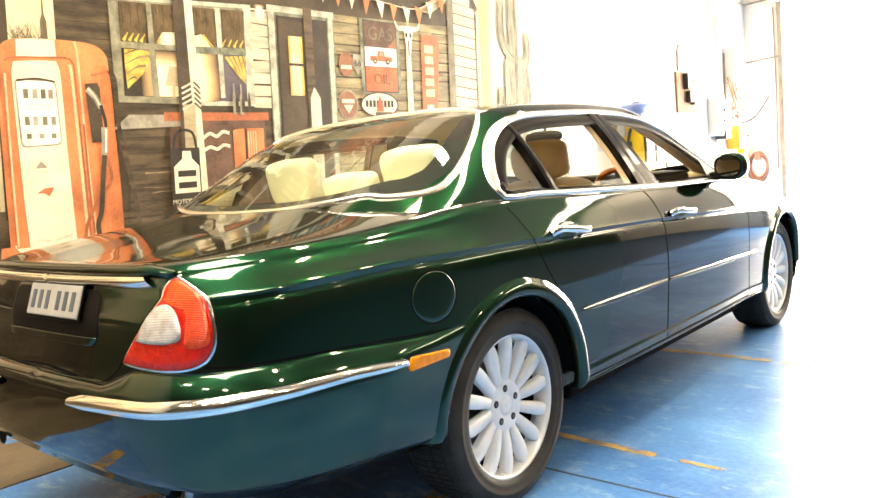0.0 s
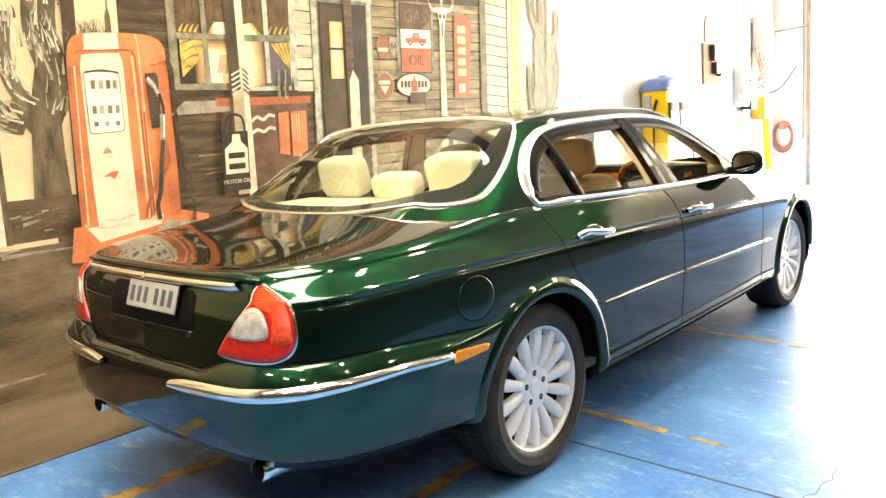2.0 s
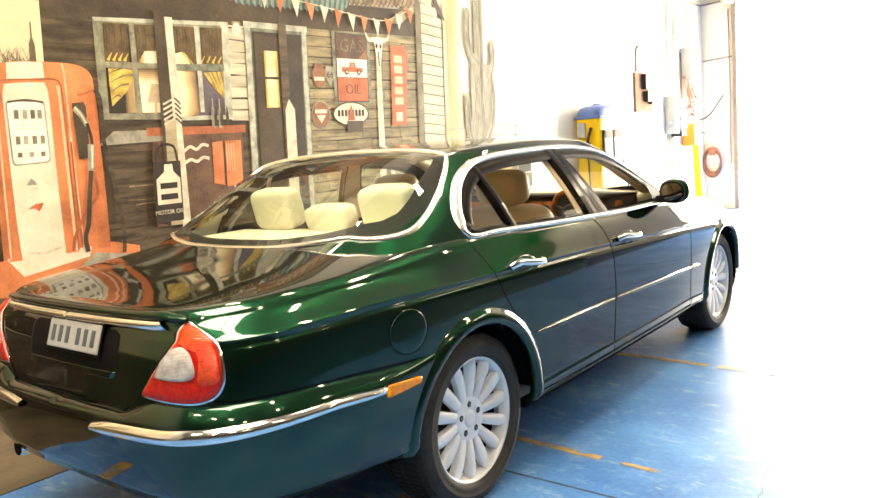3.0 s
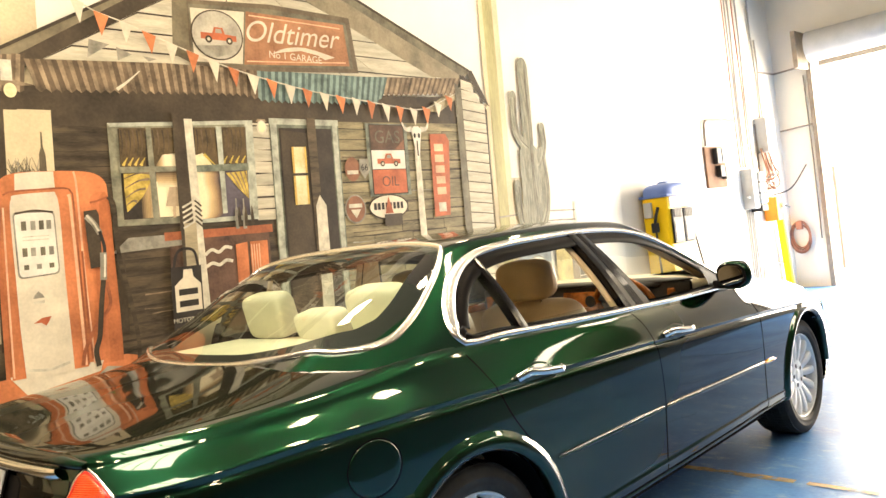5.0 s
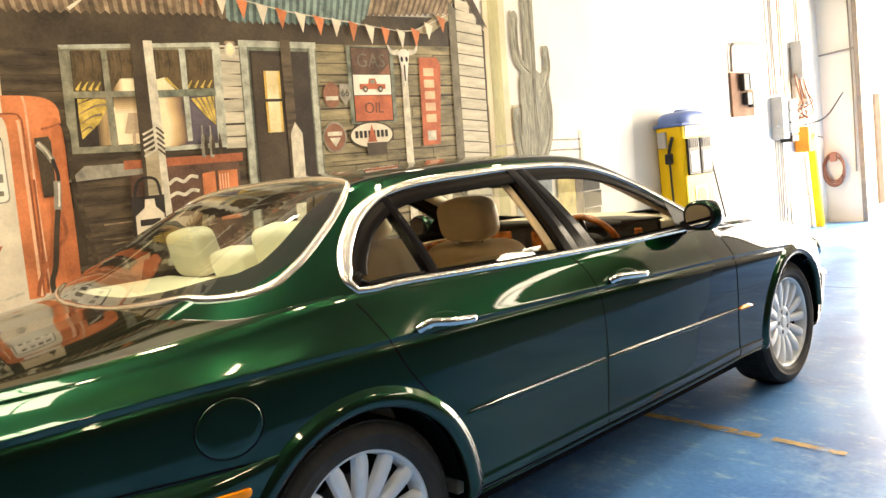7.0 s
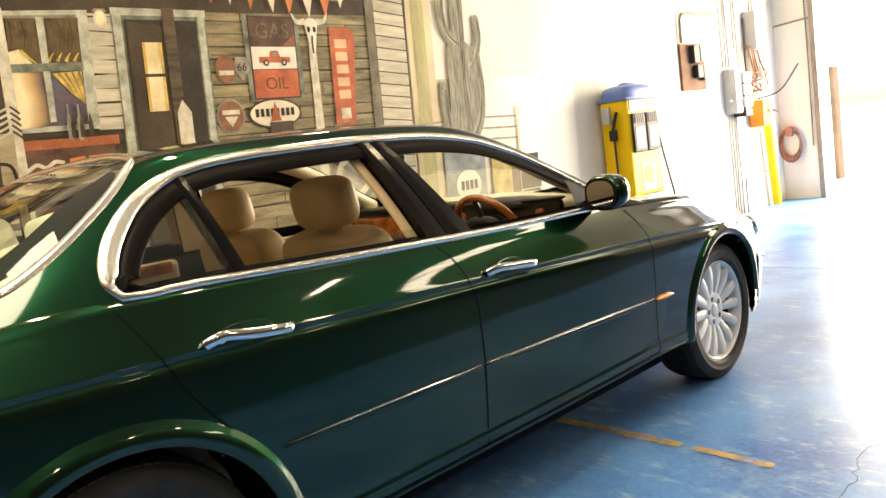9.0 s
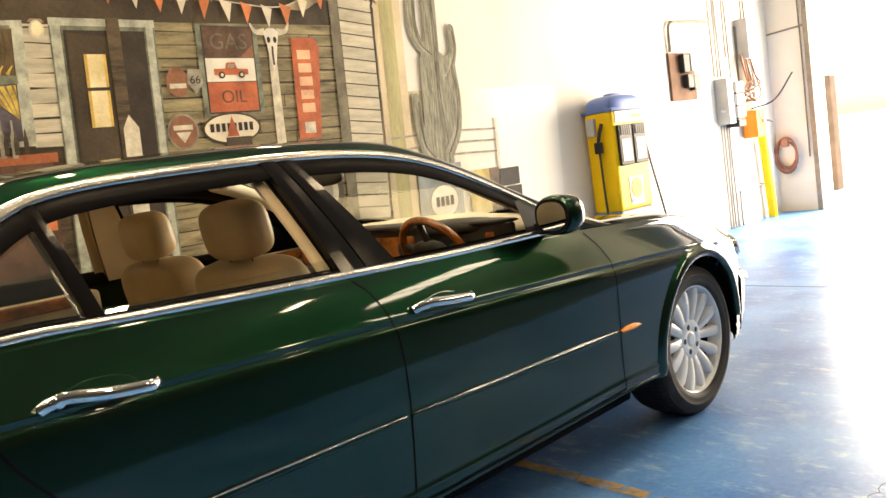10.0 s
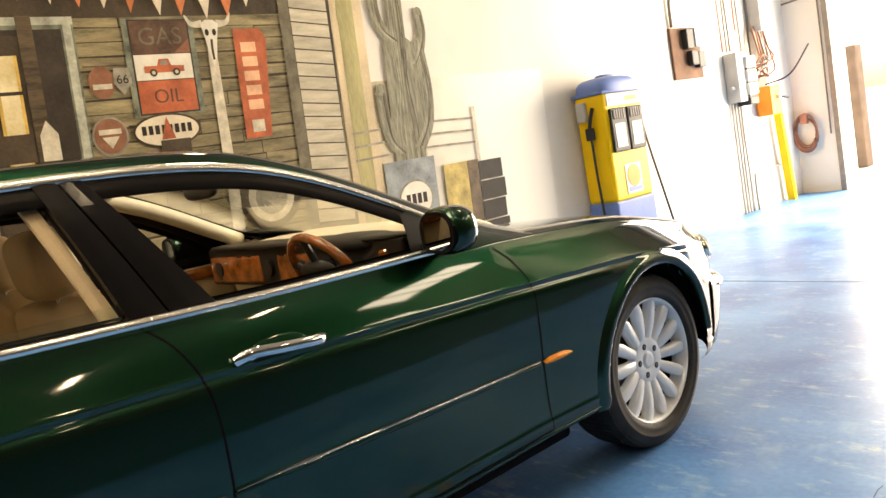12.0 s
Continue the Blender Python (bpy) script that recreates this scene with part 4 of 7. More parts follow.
    shape("sign_mark", [(1.99, 1.75), (2.09, 1.75), (2.04, 1.68)], P_bone, 8)
    # skull on its post
    shape("skull_post", [(2.715, 0.98), (2.80, 0.98), (2.785, 2.24), (2.725, 2.24)], P_bone, 6)
    shape("skull", [(2.70, 2.40), (2.735, 2.425), (2.785, 2.425), (2.82, 2.40), (2.80, 2.30), (2.785, 2.20), (2.755, 2.13), (2.735, 2.20), (2.72, 2.30)], P_white, 8)
    stroke("skull_horn", [(2.71, 2.40), (2.64, 2.40), (2.60, 2.455)], 0.05, P_bone, 7, taper=True)
    stroke("skull_horn", [(2.81, 2.40), (2.88, 2.41), (2.91, 2.47)], 0.05, P_bone, 7, taper=True)
    for y in (2.735, 2.785):
        ellipse("skull_eye", y, 2.345, 0.014, 0.022, P_black, 9, 14)
    stroke("skull_crack", [(2.76, 2.30), (2.757, 2.24), (2.76, 2.17)], 0.016, P_shade, 9)
    # tall red sign
    shape("tall_sign", [(2.905, 1.64), (3.095, 1.645), (3.15, 2.30), (3.11, 2.365), (2.915, 2.36)], P_red, 7, "tall red painted sign with plain pale bars")
    for k in range(5):
        rect("sign_bar", 2.955, 1.83 + 0.095 * k, 3.065, 1.895 + 0.095 * k, P_orangehi, 8)
    rect("sign_bar", 2.96, 1.68, 3.05, 1.76, P_bone, 8)
    # corner of the garage and its pale side
    shape("corner_board", [(3.27, 0.98), (3.36, 0.98), (3.36, 2.78), (3.28, 2.84)], P_corner, 7)
    shape("side_wall", [(3.36, 0.98), (3.66, 0.98), (3.70, 2.60), (3.47, 2.88), (3.36, 2.93)], P_seam, 5)
    z = 1.0
    while z < 2.84:
        y1 = min(3.67, 3.47 + (2.86 - z) * 0.8)
        shape("side_board", [(3.365, z), (y1, z - 0.03), (y1, z + 0.055), (3.365, z + 0.085)], P_board, 6)
        z += 0.094
    # khaki strip and cactus
    for k, (a, b) in enumerate(((3.70, 3.98), (3.76, 3.90))):
        rect("khaki_strip", a, 0.9, b, 3.9, P_khaki if k else P_sand, 2 + k)
    cact = [((4.27, 0.95), (4.27, 1.5), (4.28, 1.9), (4.28, 2.18)), ((4.28, 2.1), (4.285, 2.4), (4.29, 2.75), (4.285, 3.04)), ((4.10, 2.74), (4.09, 2.50), (4.14, 2.34), (4.26, 2.24)),
            ((4.52, 2.44), (4.53, 2.30), (4.49, 2.16), (4.42, 2.06)), ((4.47, 2.15), (4.50, 1.85), (4.47, 1.6), (4.36, 1.42)), ((4.06, 1.86), (4.06, 1.70), (4.10, 1.5), (4.20, 1.38))]
    for pts, w, top in zip(cact, (0.30, 0.16, 0.10, 0.09, 0.14, 0.10), (-1, -1, 0, 0, 0, 0)):
        stroke("cactus_limb", pts, w, P_cactus, 5)
        ellipse("cactus_tip", *pts[top], w / 2, w * (0.35 if w > 0.2 else 0.7), P_cactus, 5, 20)
        for d in (-0.38, -0.24, -0.1, 0.05, 0.2, 0.35):
            stroke("cactus_rib", [(a + d * w * (0.7 + 0.3 * math.sin(2 * k)), b) for k, (a, b) in enumerate(pts)], 0.007, P_cactushi if d < 0.1 else P_tree, 6)
    # fence, drums and tyres on the sand
    for y in (4.40, 4.97):
        rect("fence_post", y, 1.0, y + 0.035, 1.68, P_bone, 4)
    for z in (1.40, 1.50, 1.60):
        stroke("fence_rail", [(3.75, z - 0.02), (4.4, z), (5.0, z - 0.015)], 0.016, P_grey, 3)
    rect("drum", 3.99, 0.55, 4.49, 1.33, P_drum, 7)
    rect("drum", 4.58, 0.5, 4.96, 1.24, P_drumy, 6)
    rect("drum_shade", 4.84, 0.5, 4.96, 1.24, P_tinlo, 7)
    for k in range(4):
        rect("painted_tyre", 4.97, 0.55 + 0.17 * k, 5.26 - 0.02 * (k % 2), 0.71 + 0.17 * k, P_black, 6)
    ellipse("round_sign", 4.26, 1.02, 0.17, 0.15, P_grey, 8)
    ellipse("round_sign", 4.26, 1.02, 0.155, 0.135, P_white, 9)
    for k in range(4):
        rect("sign_bar", 4.16 + 0.055 * k, 0.98, 4.20 + 0.055 * k, 1.06, P_black, 10)
    ellipse("painted_tyre", 3.02, 1.24, 0.22, 0.22, P_shade, 8)
    ellipse("painted_tyre", 3.02, 1.24, 0.17, 0.17, P_bone, 9)
    ellipse("painted_tyre", 3.02, 1.24, 0.12, 0.12, P_grey, 10)
    # cooler chest, bench and bottle board
    shape("bench_top", [(0.13, 1.585), (0.24, 1.675), (0.60, 1.675), (0.585, 1.60)], P_grey, 9)
    rect("bench_leg", 0.16, 1.1, 0.21, 1.585, P_shade, 8)
    shape("cooler", [(0.50, 1.02), (1.24, 1.02), (1.24, 1.66), (0.50, 1.66)], P_gas, 8, "red-brown painted cooler chest with plain white strokes")
    rect("cooler_lid", 0.47, 1.635, 1.27, 1.69, P_orangedk, 9)
    for pts in ([(0.74, 1.52), (0.79, 1.55), (0.84, 1.53), (0.89, 1.56), (0.94, 1.55)], [(0.74, 1.44), (0.79, 1.46), (0.84, 1.445), (0.89, 1.47), (0.94, 1.46)]):
        stroke("cooler_script", pts, 0.022, P_bone, 10)
    shape("cooler_panel", [(0.97, 1.28), (1.06, 1.26), (1.06, 1.58), (0.97, 1.57)], P_orange, 10)
    shape("cooler_panel", [(1.08, 1.25), (1.22, 1.25), (1.22, 1.58), (1.08, 1.58)], P_orange, 10)
    for k in range(4):
        stroke("cooler_slot", [(1.09 + 0.02 * k, 1.56), (1.09 + 0.02 * k, 1.45), (1.09 + 0.02 * k, 1.36)], 0.008, P_orangehi, 11)
    for k in range(3):
        shape("bottle", [(1.0 + 0.05 * k, 1.69), (1.025 + 0.05 * k, 1.69), (1.025 + 0.05 * k, 1.76), (1.015 + 0.05 * k, 1.83), (1.01 + 0.05 * k, 1.83), (1.0 + 0.05 * k, 1.76)], P_dark, 13)
    rect("bottle_board", 0.49, 1.05, 0.70, 1.46, P_black, 14)
    stroke("board_handle", [(0.51, 1.45), (0.54, 1.55), (0.60, 1.575), (0.66, 1.55), (0.68, 1.45)], 0.018, P_black, 14)
    shape("painted_bottle", [(0.51, 1.17), (0.69, 1.17), (0.69, 1.34), (0.64, 1.39), (0.635, 1.44), (0.575, 1.44), (0.57, 1.39), (0.51, 1.34)], P_cream, 15)
    for k in range(2):
        rect("sign_bar", 0.535, 1.20 + 0.075 * k, 0.665, 1.24 + 0.075 * k, P_black, 16)
    lettering("MOTOR OIL", 0.595, 1.115, 0.040, P_bone, 15)
    # the painted petrol pump
    shape("pump_base", [(-0.56, 0.74), (0.12, 0.70), (0.36, 0.86), (0.36, 0.92), (0.18, 0.97), (-0.53, 0.95)], P_orange, 9)
    shape("pump_step", [(-0.20, 0.72), (0.12, 0.70), (0.36, 0.86), (0.06, 0.92)], P_grey, 10)
    shape("pump_step", [(-0.38, 0.84), (0.02, 0.90), (0.04, 0.96), (-0.47, 0.96)], P_cream, 10)
    hull = curve([(-0.475, 0.93), (-0.478, 1.30), (-0.480, 1.70), (-0.482, 1.95), (-0.462, 2.045), (-0.40, 2.088), (-0.27, 2.100), (-0.05, 2.098), (0.06, 2.080), (0.118, 2.03),
                  (0.132, 1.93), (0.147, 1.55), (0.158, 1.18), (0.160, 0.94)], 6)
    shape("pump_body", [tuple(p) for p in hull], P_orange, 9, "orange and cream painted petrol pump")
    deep = paint("pump_side", (0.46, 0.145, 0.055), 0.35, 5)
    soft = paint("pump_round", (0.53, 0.17, 0.068), 0.3, 5)
    for k, tone in enumerate((soft, deep)):
        d = 0.05 * k
        shape("pump_side", [tuple(p) for p in curve([(0.03 + d, 0.94), (0.03 + d, 1.4), (0.025 + d, 1.86), (0.04 + d, 1.95), (0.13, 1.93), (0.147, 1.55), (0.158, 1.18), (0.16, 0.94)], 5)], tone, 9.5 + 0.3 * k)
    stroke("pump_round", [(-0.474, 0.95), (-0.477, 1.4), (-0.478, 1.9), (-0.46, 2.02)], 0.022, soft, 10)
    shape("pump_panel", [tuple(p) for p in curve([(-0.455, 0.94), (-0.458, 1.4), (-0.458, 1.93), (-0.44, 1.968), (-0.40, 1.982), (-0.12, 1.994), (-0.088, 1.975), (-0.078, 1.92), (-0.062, 1.40), (-0.047, 0.94)], 6)], P_orange, 11)
    stroke("pump_edge", [(-0.046, 0.95), (-0.058, 1.40), (-0.072, 1.90), (-0.082, 1.972), (-0.12, 1.998), (-0.27, 1.994), (-0.40, 1.988), (-0.445, 1.97)], 0.010, P_orangedk, 11.5)
    stroke("pump_edge", [(-0.062, 0.95), (-0.074, 1.40), (-0.090, 1.90), (-0.10, 1.958)], 0.016, P_orangehi, 12)
    stroke("pump_edge", [(-0.445, 0.95), (-0.448, 1.40), (-0.448, 1.90)], 0.010, P_orangehi, 12)
    shape("pump_stripe", [tuple(p) for p in curve([(-0.384, 0.93), (-0.398, 1.20), (-0.405, 1.46), (-0.414, 1.85), (-0.405, 1.945), (-0.38, 1.968), (-0.20, 1.978), (-0.168, 1.965), (-0.152, 1.86), (-0.144, 1.45), (-0.127, 0.93)], 5)], P_cream, 12)
    shape("pump_head", [(-0.378, 2.088), (-0.30, 2.097), (-0.172, 2.098), (-0.168, 2.000), (-0.27, 1.998), (-0.382, 1.992)], P_cream, 10)
    stroke("pump_edge", [(-0.062, 2.095), (-0.052, 2.04), (-0.046, 1.9), (-0.036, 1.5), (-0.012, 0.95)], 0.012, P_orangehi, 12)
    stroke("pump_edge", [(-0.022, 0.98), (-0.035, 1.3), (-0.042, 1.62)], 0.012, P_orangedk, 12)
    stroke("pump_edge", [(0.02, 1.905), (0.07, 1.915), (0.128, 1.935)], 0.012, P_orangedk, 12)
    stroke("pump_grime", [(-0.37, 0.98), (-0.26, 0.965), (-0.15, 0.985)], 0.015, P_bone, 13)
    shape("pump_dial", dial_outline(0.0), P_grey, 13)
    shape("pump_dial", dial_outline(0.008), P_white, 14)
    stroke("dial_edge", [(-0.392, 1.862), (-0.29, 1.874), (-0.19, 1.860)], 0.012, P_shade, 14.5)
    for z, n, h in ((1.79, 4, 0.026), (1.64, 4, 0.024), (1.555, 3, 0.014)):
        for k in range(n):
            y = -0.350 + (0.135 / (n - 1)) * k + rnd.uniform(-0.004, 0.004)
            rect("dial_bar", y - 0.013, z - h, y + 0.013, z + h, P_grey if k % 2 else P_corner, 15)
    for z in (1.725, 1.705):
        rect("dial_bar", -0.36, z, -0.22, z + 0.005, P_bone, 15)
    shape("pump_mark", [(-0.325, 1.375), (-0.265, 1.375), (-0.275, 1.395), (-0.295, 1.415), (-0.315, 1.395)], P_grey, 13)
    rect("pump_mark", -0.325, 1.345, -0.265, 1.36, P_bone, 13)
    shape("pump_mark", [(-0.33, 1.235), (-0.285, 1.262), (-0.235, 1.265), (-0.25, 1.235), (-0.265, 1.215), (-0.29, 1.235)], P_red, 13)
    shape("nozzle_well", [(-0.02, 1.855), (0.055, 1.862), (0.068, 1.83), (0.07, 1.55), (0.055, 1.515), (0.0, 1.51)], P_shade, 13)
    stroke("nozzle", [(-0.008, 1.825), (0.035, 1.775), (0.068, 1.715)], 0.034, P_grey, 14)
    stroke("nozzle", [(-0.006, 1.83), (0.03, 1.785), (0.06, 1.73)], 0.012, P_bone, 14.5)
    stroke("nozzle", [(0.065, 1.73), (0.088, 1.62), (0.068, 1.53)], 0.020, P_black, 14)
    stroke("nozzle", [(0.078, 1.60), (0.074, 1.52), (0.068, 1.435)], 0.040, P_grey, 15)
    stroke("nozzle", [(0.086, 1.59), (0.082, 1.52), (0.076, 1.45)], 0.010, P_white, 15.5)
    stroke("painted_hose", [(0.068, 1.435), (0.046, 1.28), (0.026, 1.11), (0.0, 1.02), (0.01, 0.93)], 0.030, P_shade, 14)
    stroke("painted_hose", [(0.085, 1.42), (0.098, 1.28), (0.01, 1.17), (-0.06, 1.04), (-0.08, 0.95)], 0.022, P_orangedk, 13.5)
    stroke("painted_hose", [(0.130, 1.935), (0.162, 1.87), (0.168, 1.60), (0.226, 1.275), (0.256, 1.03), (0.248, 0.89)], 0.026, P_dark, 14)
    # bunting
    line = curve([(-0.076, 3.193), (0.113, 3.087), (0.300, 3.032), (0.608, 2.925), (1.010, 2.800), (1.438, 2.711), (1.814, 2.654), (2.201, 2.619), (2.562, 2.582), (2.876, 2.579), (3.244, 2.721)], 12)
    stroke("bunting_string", line[::6], 0.008, P_bone, 14, 4)
    seg = np.concatenate([[0], np.cumsum(np.linalg.norm(np.diff(line, axis=0), axis=1))])
    for k in range(23):
        s = 0.115 + 0.155 * k
        if s > seg[-1] - 0.04:
            break
        y, z = np.interp(s, seg, line[:, 0]), np.interp(s, seg, line[:, 1])
        w = 0.046 + rnd.uniform(-0.004, 0.004)
        shape("flag", [(y - w, z + 0.016), (y + w, z - 0.012), (y + rnd.uniform(-0.008, 0.02), z - rnd.uniform(0.125, 0.145))], P_orange if k % 2 else P_cream, 15)


def car_shape(y, z, w, layer, truck=False):
    """A small red motor car seen from the side."""
    h = w * 0.3
    body = [(y - w / 2, z - h * 0.35), (y + w / 2, z - h * 0.35), (y + w / 2, z + h * 0.15), (y + w * 0.18, z + h * 0.2), (y + w * 0.12, z + h * 0.75), (y - w * 0.12, z + h * 0.75), (y - w * 0.18, z + h * 0.2), (y - w / 2, z + h * 0.2)]
    shape("painted_car", body, P_red, layer)
    shape("painted_car", [(y - w * 0.1, z + h * 0.25), (y + w * 0.1, z + h * 0.25), (y + w * 0.07, z + h * 0.6), (y - w * 0.08, z + h * 0.6)], P_grey, layer + 1)
    for d in (-0.29, 0.29):
        ellipse("painted_car", y + d * w, z - h * 0.35, w * 0.095, w * 0.095, P_shade, layer + 1, 18)
        ellipse("painted_car", y + d * w, z - h * 0.35, w * 0.045, w * 0.045, P_bone, layer + 2, 14)


paint_mural()


# ---- the car ----
import collections
import functools

CAR = pose(0.03, 0.0, 0.0, 0, 0, 1.08)
AX_R, AX_F, AX_Z, TYRE_R = -0.016, 3.0, 0.338, 0.343

# plan outline of the lower body, from the middle of the tail round the flank to the middle of the nose
PLAN = curve([(0, -1.19), (0.3, -1.185), (0.55, -1.165), (0.70, -1.12), (0.79, -1.03), (0.845, -0.88), (0.885, -0.62), (0.912, -0.3),
              (0.926, 0.2), (0.932, 1.0), (0.930, 1.8), (0.918, 2.4), (0.905, 2.9), (0.885, 3.25), (0.835, 3.5), (0.745, 3.67),
              (0.60, 3.79), (0.4, 3.86), (0, 3.89)], 24)
ARC = np.concatenate([[0], np.cumsum(np.linalg.norm(np.diff(PLAN, axis=0), axis=1))])


@functools.lru_cache(None)
def rounded(ys, vs):
    return curve(np.column_stack([ys, vs]), 10)


def table(y, ys, vs):
    """A smooth line through the heights."""
    c = rounded(ys, vs)
    return float(np.interp(y, c[:, 0], c[:, 1]))


# heights along the car: underside, waist crease, shoulder, deck middle, and how far in the shoulder stands
K_Y = (-1.19, -1.0, -0.6, -0.3, 0.1, 1.0, 2.0, 2.3, 2.9, 3.3, 3.6, 3.89)
K_LOW = (0.40, 0.385, 0.36, 0.325, 0.297, 0.295, 0.293, 0.290, 0.262, 0.235, 0.22, 0.22)
K_CREASE = (0.895, 0.902, 0.917, 0.916, 0.908, 0.884, 0.842, 0.826, 0.79, 0.748, 0.70, 0.63)
K_SHOULDER = (0.965, 0.978, 0.992, 1.012, 1.045, 1.015, 0.99, 0.978, 0.930, 0.855, 0.800, 0.73)
K_DECK = (0.975, 1.008, 1.06, 1.10, 1.10, 1.06, 1.03, 1.000, 0.945, 0.882, 0.832, 0.765)
K_IN = (0.86, 0.86, 0.875, 0.888, 0.914, 0.938, 0.932, 0.919, 0.89, 0.875, 0.885, 0.89)


def end_shift(y, z):
    """How far the tail and nose lean in with height."""
    b = np.clip((-0.75 - y) / 0.40, 0, 1)
    f = np.clip((y - 3.2) / 0.55, 0, 1)
    b, f = b * b * (3 - 2 * b), f * f * (3 - 2 * f)
    back = np.interp(z, (0.30, 0.42, 0.66, 0.72, 0.85, 0.98, 1.1), (0.05, 0.012, 0.0, 0.012, 0.03, 0.075, 0.12))
    front = np.interp(z, (0.2, 0.35, 0.5, 0.62, 0.8, 0.9), (-0.06, -0.01, 0.0, -0.004, -0.035, -0.07))
    return back * b + front * f


@functools.lru_cache(None)
def section_at(mm):
    y = mm / 1000
    """Half profile at y: rows of (share of the plan half-width, z), underside to the middle of the deck."""
    low, cr, sh, dk, k = (table(y, K_Y, v) for v in (K_LOW, K_CREASE, K_SHOULDER, K_DECK, K_IN))
    end = np.clip((-0.86 - y) / 0.2, 0, 1) + np.clip((y - 2.9) / 0.45, 0, 1)
    c = 1 - min(1, end)
    side = curve([(0.940, low), (0.968, low + 0.014), (0.982, low + 0.036), (0.9865, low + 0.056), (0.9895, low + 0.070), (0.9855, low + 0.084), (0.988, low + 0.115), (0.9965, max(low + 0.20, min(0.565, cr - 0.20))), (1.0, max(low + 0.225, min(0.64, cr - 0.14))),
                  (0.998, cr - 0.10), (0.9945, cr - 0.030), (0.991 - 0.0045 * c, cr - 0.014), (0.990 - 0.005 * c, cr - 0.009), (0.988 + 0.001 * c, cr + 0.003), (0.9855, cr + 0.012),
                  (0.33 * 0.985 + 0.67 * k + 0.012, cr + 0.54 * (sh - cr)), (k + 0.013, cr + 0.81 * (sh - cr)), (k, sh)], 4)
    side[:, 1] = np.maximum.accumulate(side[:, 1]) + 1e-5 * np.arange(len(side))
    d = dk - sh
    deck = curve([(k, sh), (k - 0.05, sh + 0.018 + 0.1 * d), (k * 0.72, sh + 0.02 + 0.52 * d), (k * 0.4, sh + 0.02 * 0.6 + 0.86 * d), (0.0, dk)], 4)
    return np.vstack([side, deck[1:]])


def section(y):
    return section_at(round(float(y) * 1000))


N_SIDE = 69


def at_arc(s):
    return np.interp(s, ARC, PLAN[:, 0]), np.interp(s, ARC, PLAN[:, 1])


def skin(s, z, out=0.0):
    """A point on the flank, tail or nose: s metres round the plan outline from the tail's middle, z high, and out metres proud."""
    def p(s, z):
        x, y = at_arc(s)
        prof = section(y)[:N_SIDE]
        return np.array([x * np.interp(z, prof[:, 1], prof[:, 0]), y + end_shift(y, z), z])
    q = p(s, z)
    if out:
        a = p(min(s + 0.01, ARC[-1]), z) - p(max(s - 0.01, 0), z)
        if s < 0.01 or s > ARC[-1] - 0.01:
            n = np.array([0, -1.0 if s < 0.01 else 1.0, 0])
        else:
            b = p(s, z + 0.012) - p(s, z - 0.012)
            n = np.cross(a, b)
            n /= np.linalg.norm(n)
            if n[0] < 0 and q[0] > 0.3:
                n = -n
            elif n[0] < 0 or (q[0] <= 0.3 and n[1] * (1 if q[1] > 1 else -1) < 0):
                n = -n if n[1] * (1 if q[1] > 1 else -1) < 0 else n
        q = q + out * n
    return q


def arc_of(y):
    """The place round the outline that lies at y on the flank."""
    k = len(PLAN) // 2
    ok = (ARC > 0.9) & (ARC < ARC[-1] - 0.9)
    return float(np.interp(y, PLAN[ok, 1], ARC[ok]))


def mirror_x(verts, faces):
    n = len(verts)
    v = np.array(verts)
    w = v * (-1, 1, 1)
    return np.vstack([v, w]), [tuple(f) for f in faces] + [tuple(n + i for i in reversed(f)) for f in faces]


# cabin shape along the car: middle of roof, rail, and foot of the side glass
G_Y = (-0.58, -0.3, 0.0, 0.25, 0.45, 0.75, 1.05, 1.4, 1.6, 1.8, 2.0, 2.2, 2.42)
G_C = (1.015, 1.155, 1.302, 1.408, 1.437, 1.450, 1.452, 1.432, 1.375, 1.285, 1.185, 1.09, 1.005)
G_RX = (0.60, 0.615, 0.625, 0.632, 0.648, 0.657, 0.660, 0.662, 0.675, 0.70, 0.735, 0.785, 0.80)
G_RZ = (0.985, 1.105, 1.258, 1.358, 1.388, 1.398, 1.400, 1.382, 1.335, 1.255, 1.155, 1.055, 0.985)
G_FX = (0.76, 0.795, 0.832, 0.848, 0.856, 0.870, 0.878, 0.880, 0.878, 0.873, 0.868, 0.858, 0.84)
G_FZ = (0.93, 1.0, 1.035, 1.044, 1.034, 1.022, 1.012, 1.000, 0.996, 0.993, 0.990, 0.985, 0.970)
GS = 0.025
GYS = np.arange(-0.58, 2.4201, GS)


def smooth_table(ys, vs):
    c = curve(np.column_stack([ys, vs]), 8)
    return np.interp(GYS, c[:, 0], c[:, 1])


G_TAB = [smooth_table(G_Y, v) for v in (G_C, G_RX, G_RZ, G_FX, G_FZ)]


@functools.lru_cache(None)
def cabin_at(mm):
    y = mm / 1000
    """Half profile of the cabin at y: rows of (x, z), foot of the side glass to the middle of the roof."""
    c, rx, rz, fx, fz = (np.interp(y, GYS, v) for v in G_TAB)
    h = rz - fz
    side = curve([(fx, fz), (fx - (fx - rx) * 0.28, fz + h * 0.36), (fx - (fx - rx) * 0.62, fz + h * 0.70), (rx, rz)], 6)
    top = curve([(fx - (fx - rx) * 0.62, fz + h * 0.70), (rx, rz), (rx * 0.90, rz + (c - rz) * 0.42 + 0.006), (rx * 0.62, rz + (c - rz) * 0.78 + 0.004), (rx * 0.3, rz + (c - rz) * 0.96), (0, c)], 6)
    return np.vstack([side[:-1], top[6:]])


def cabin(y):
    return cabin_at(round(float(y) * 1000))


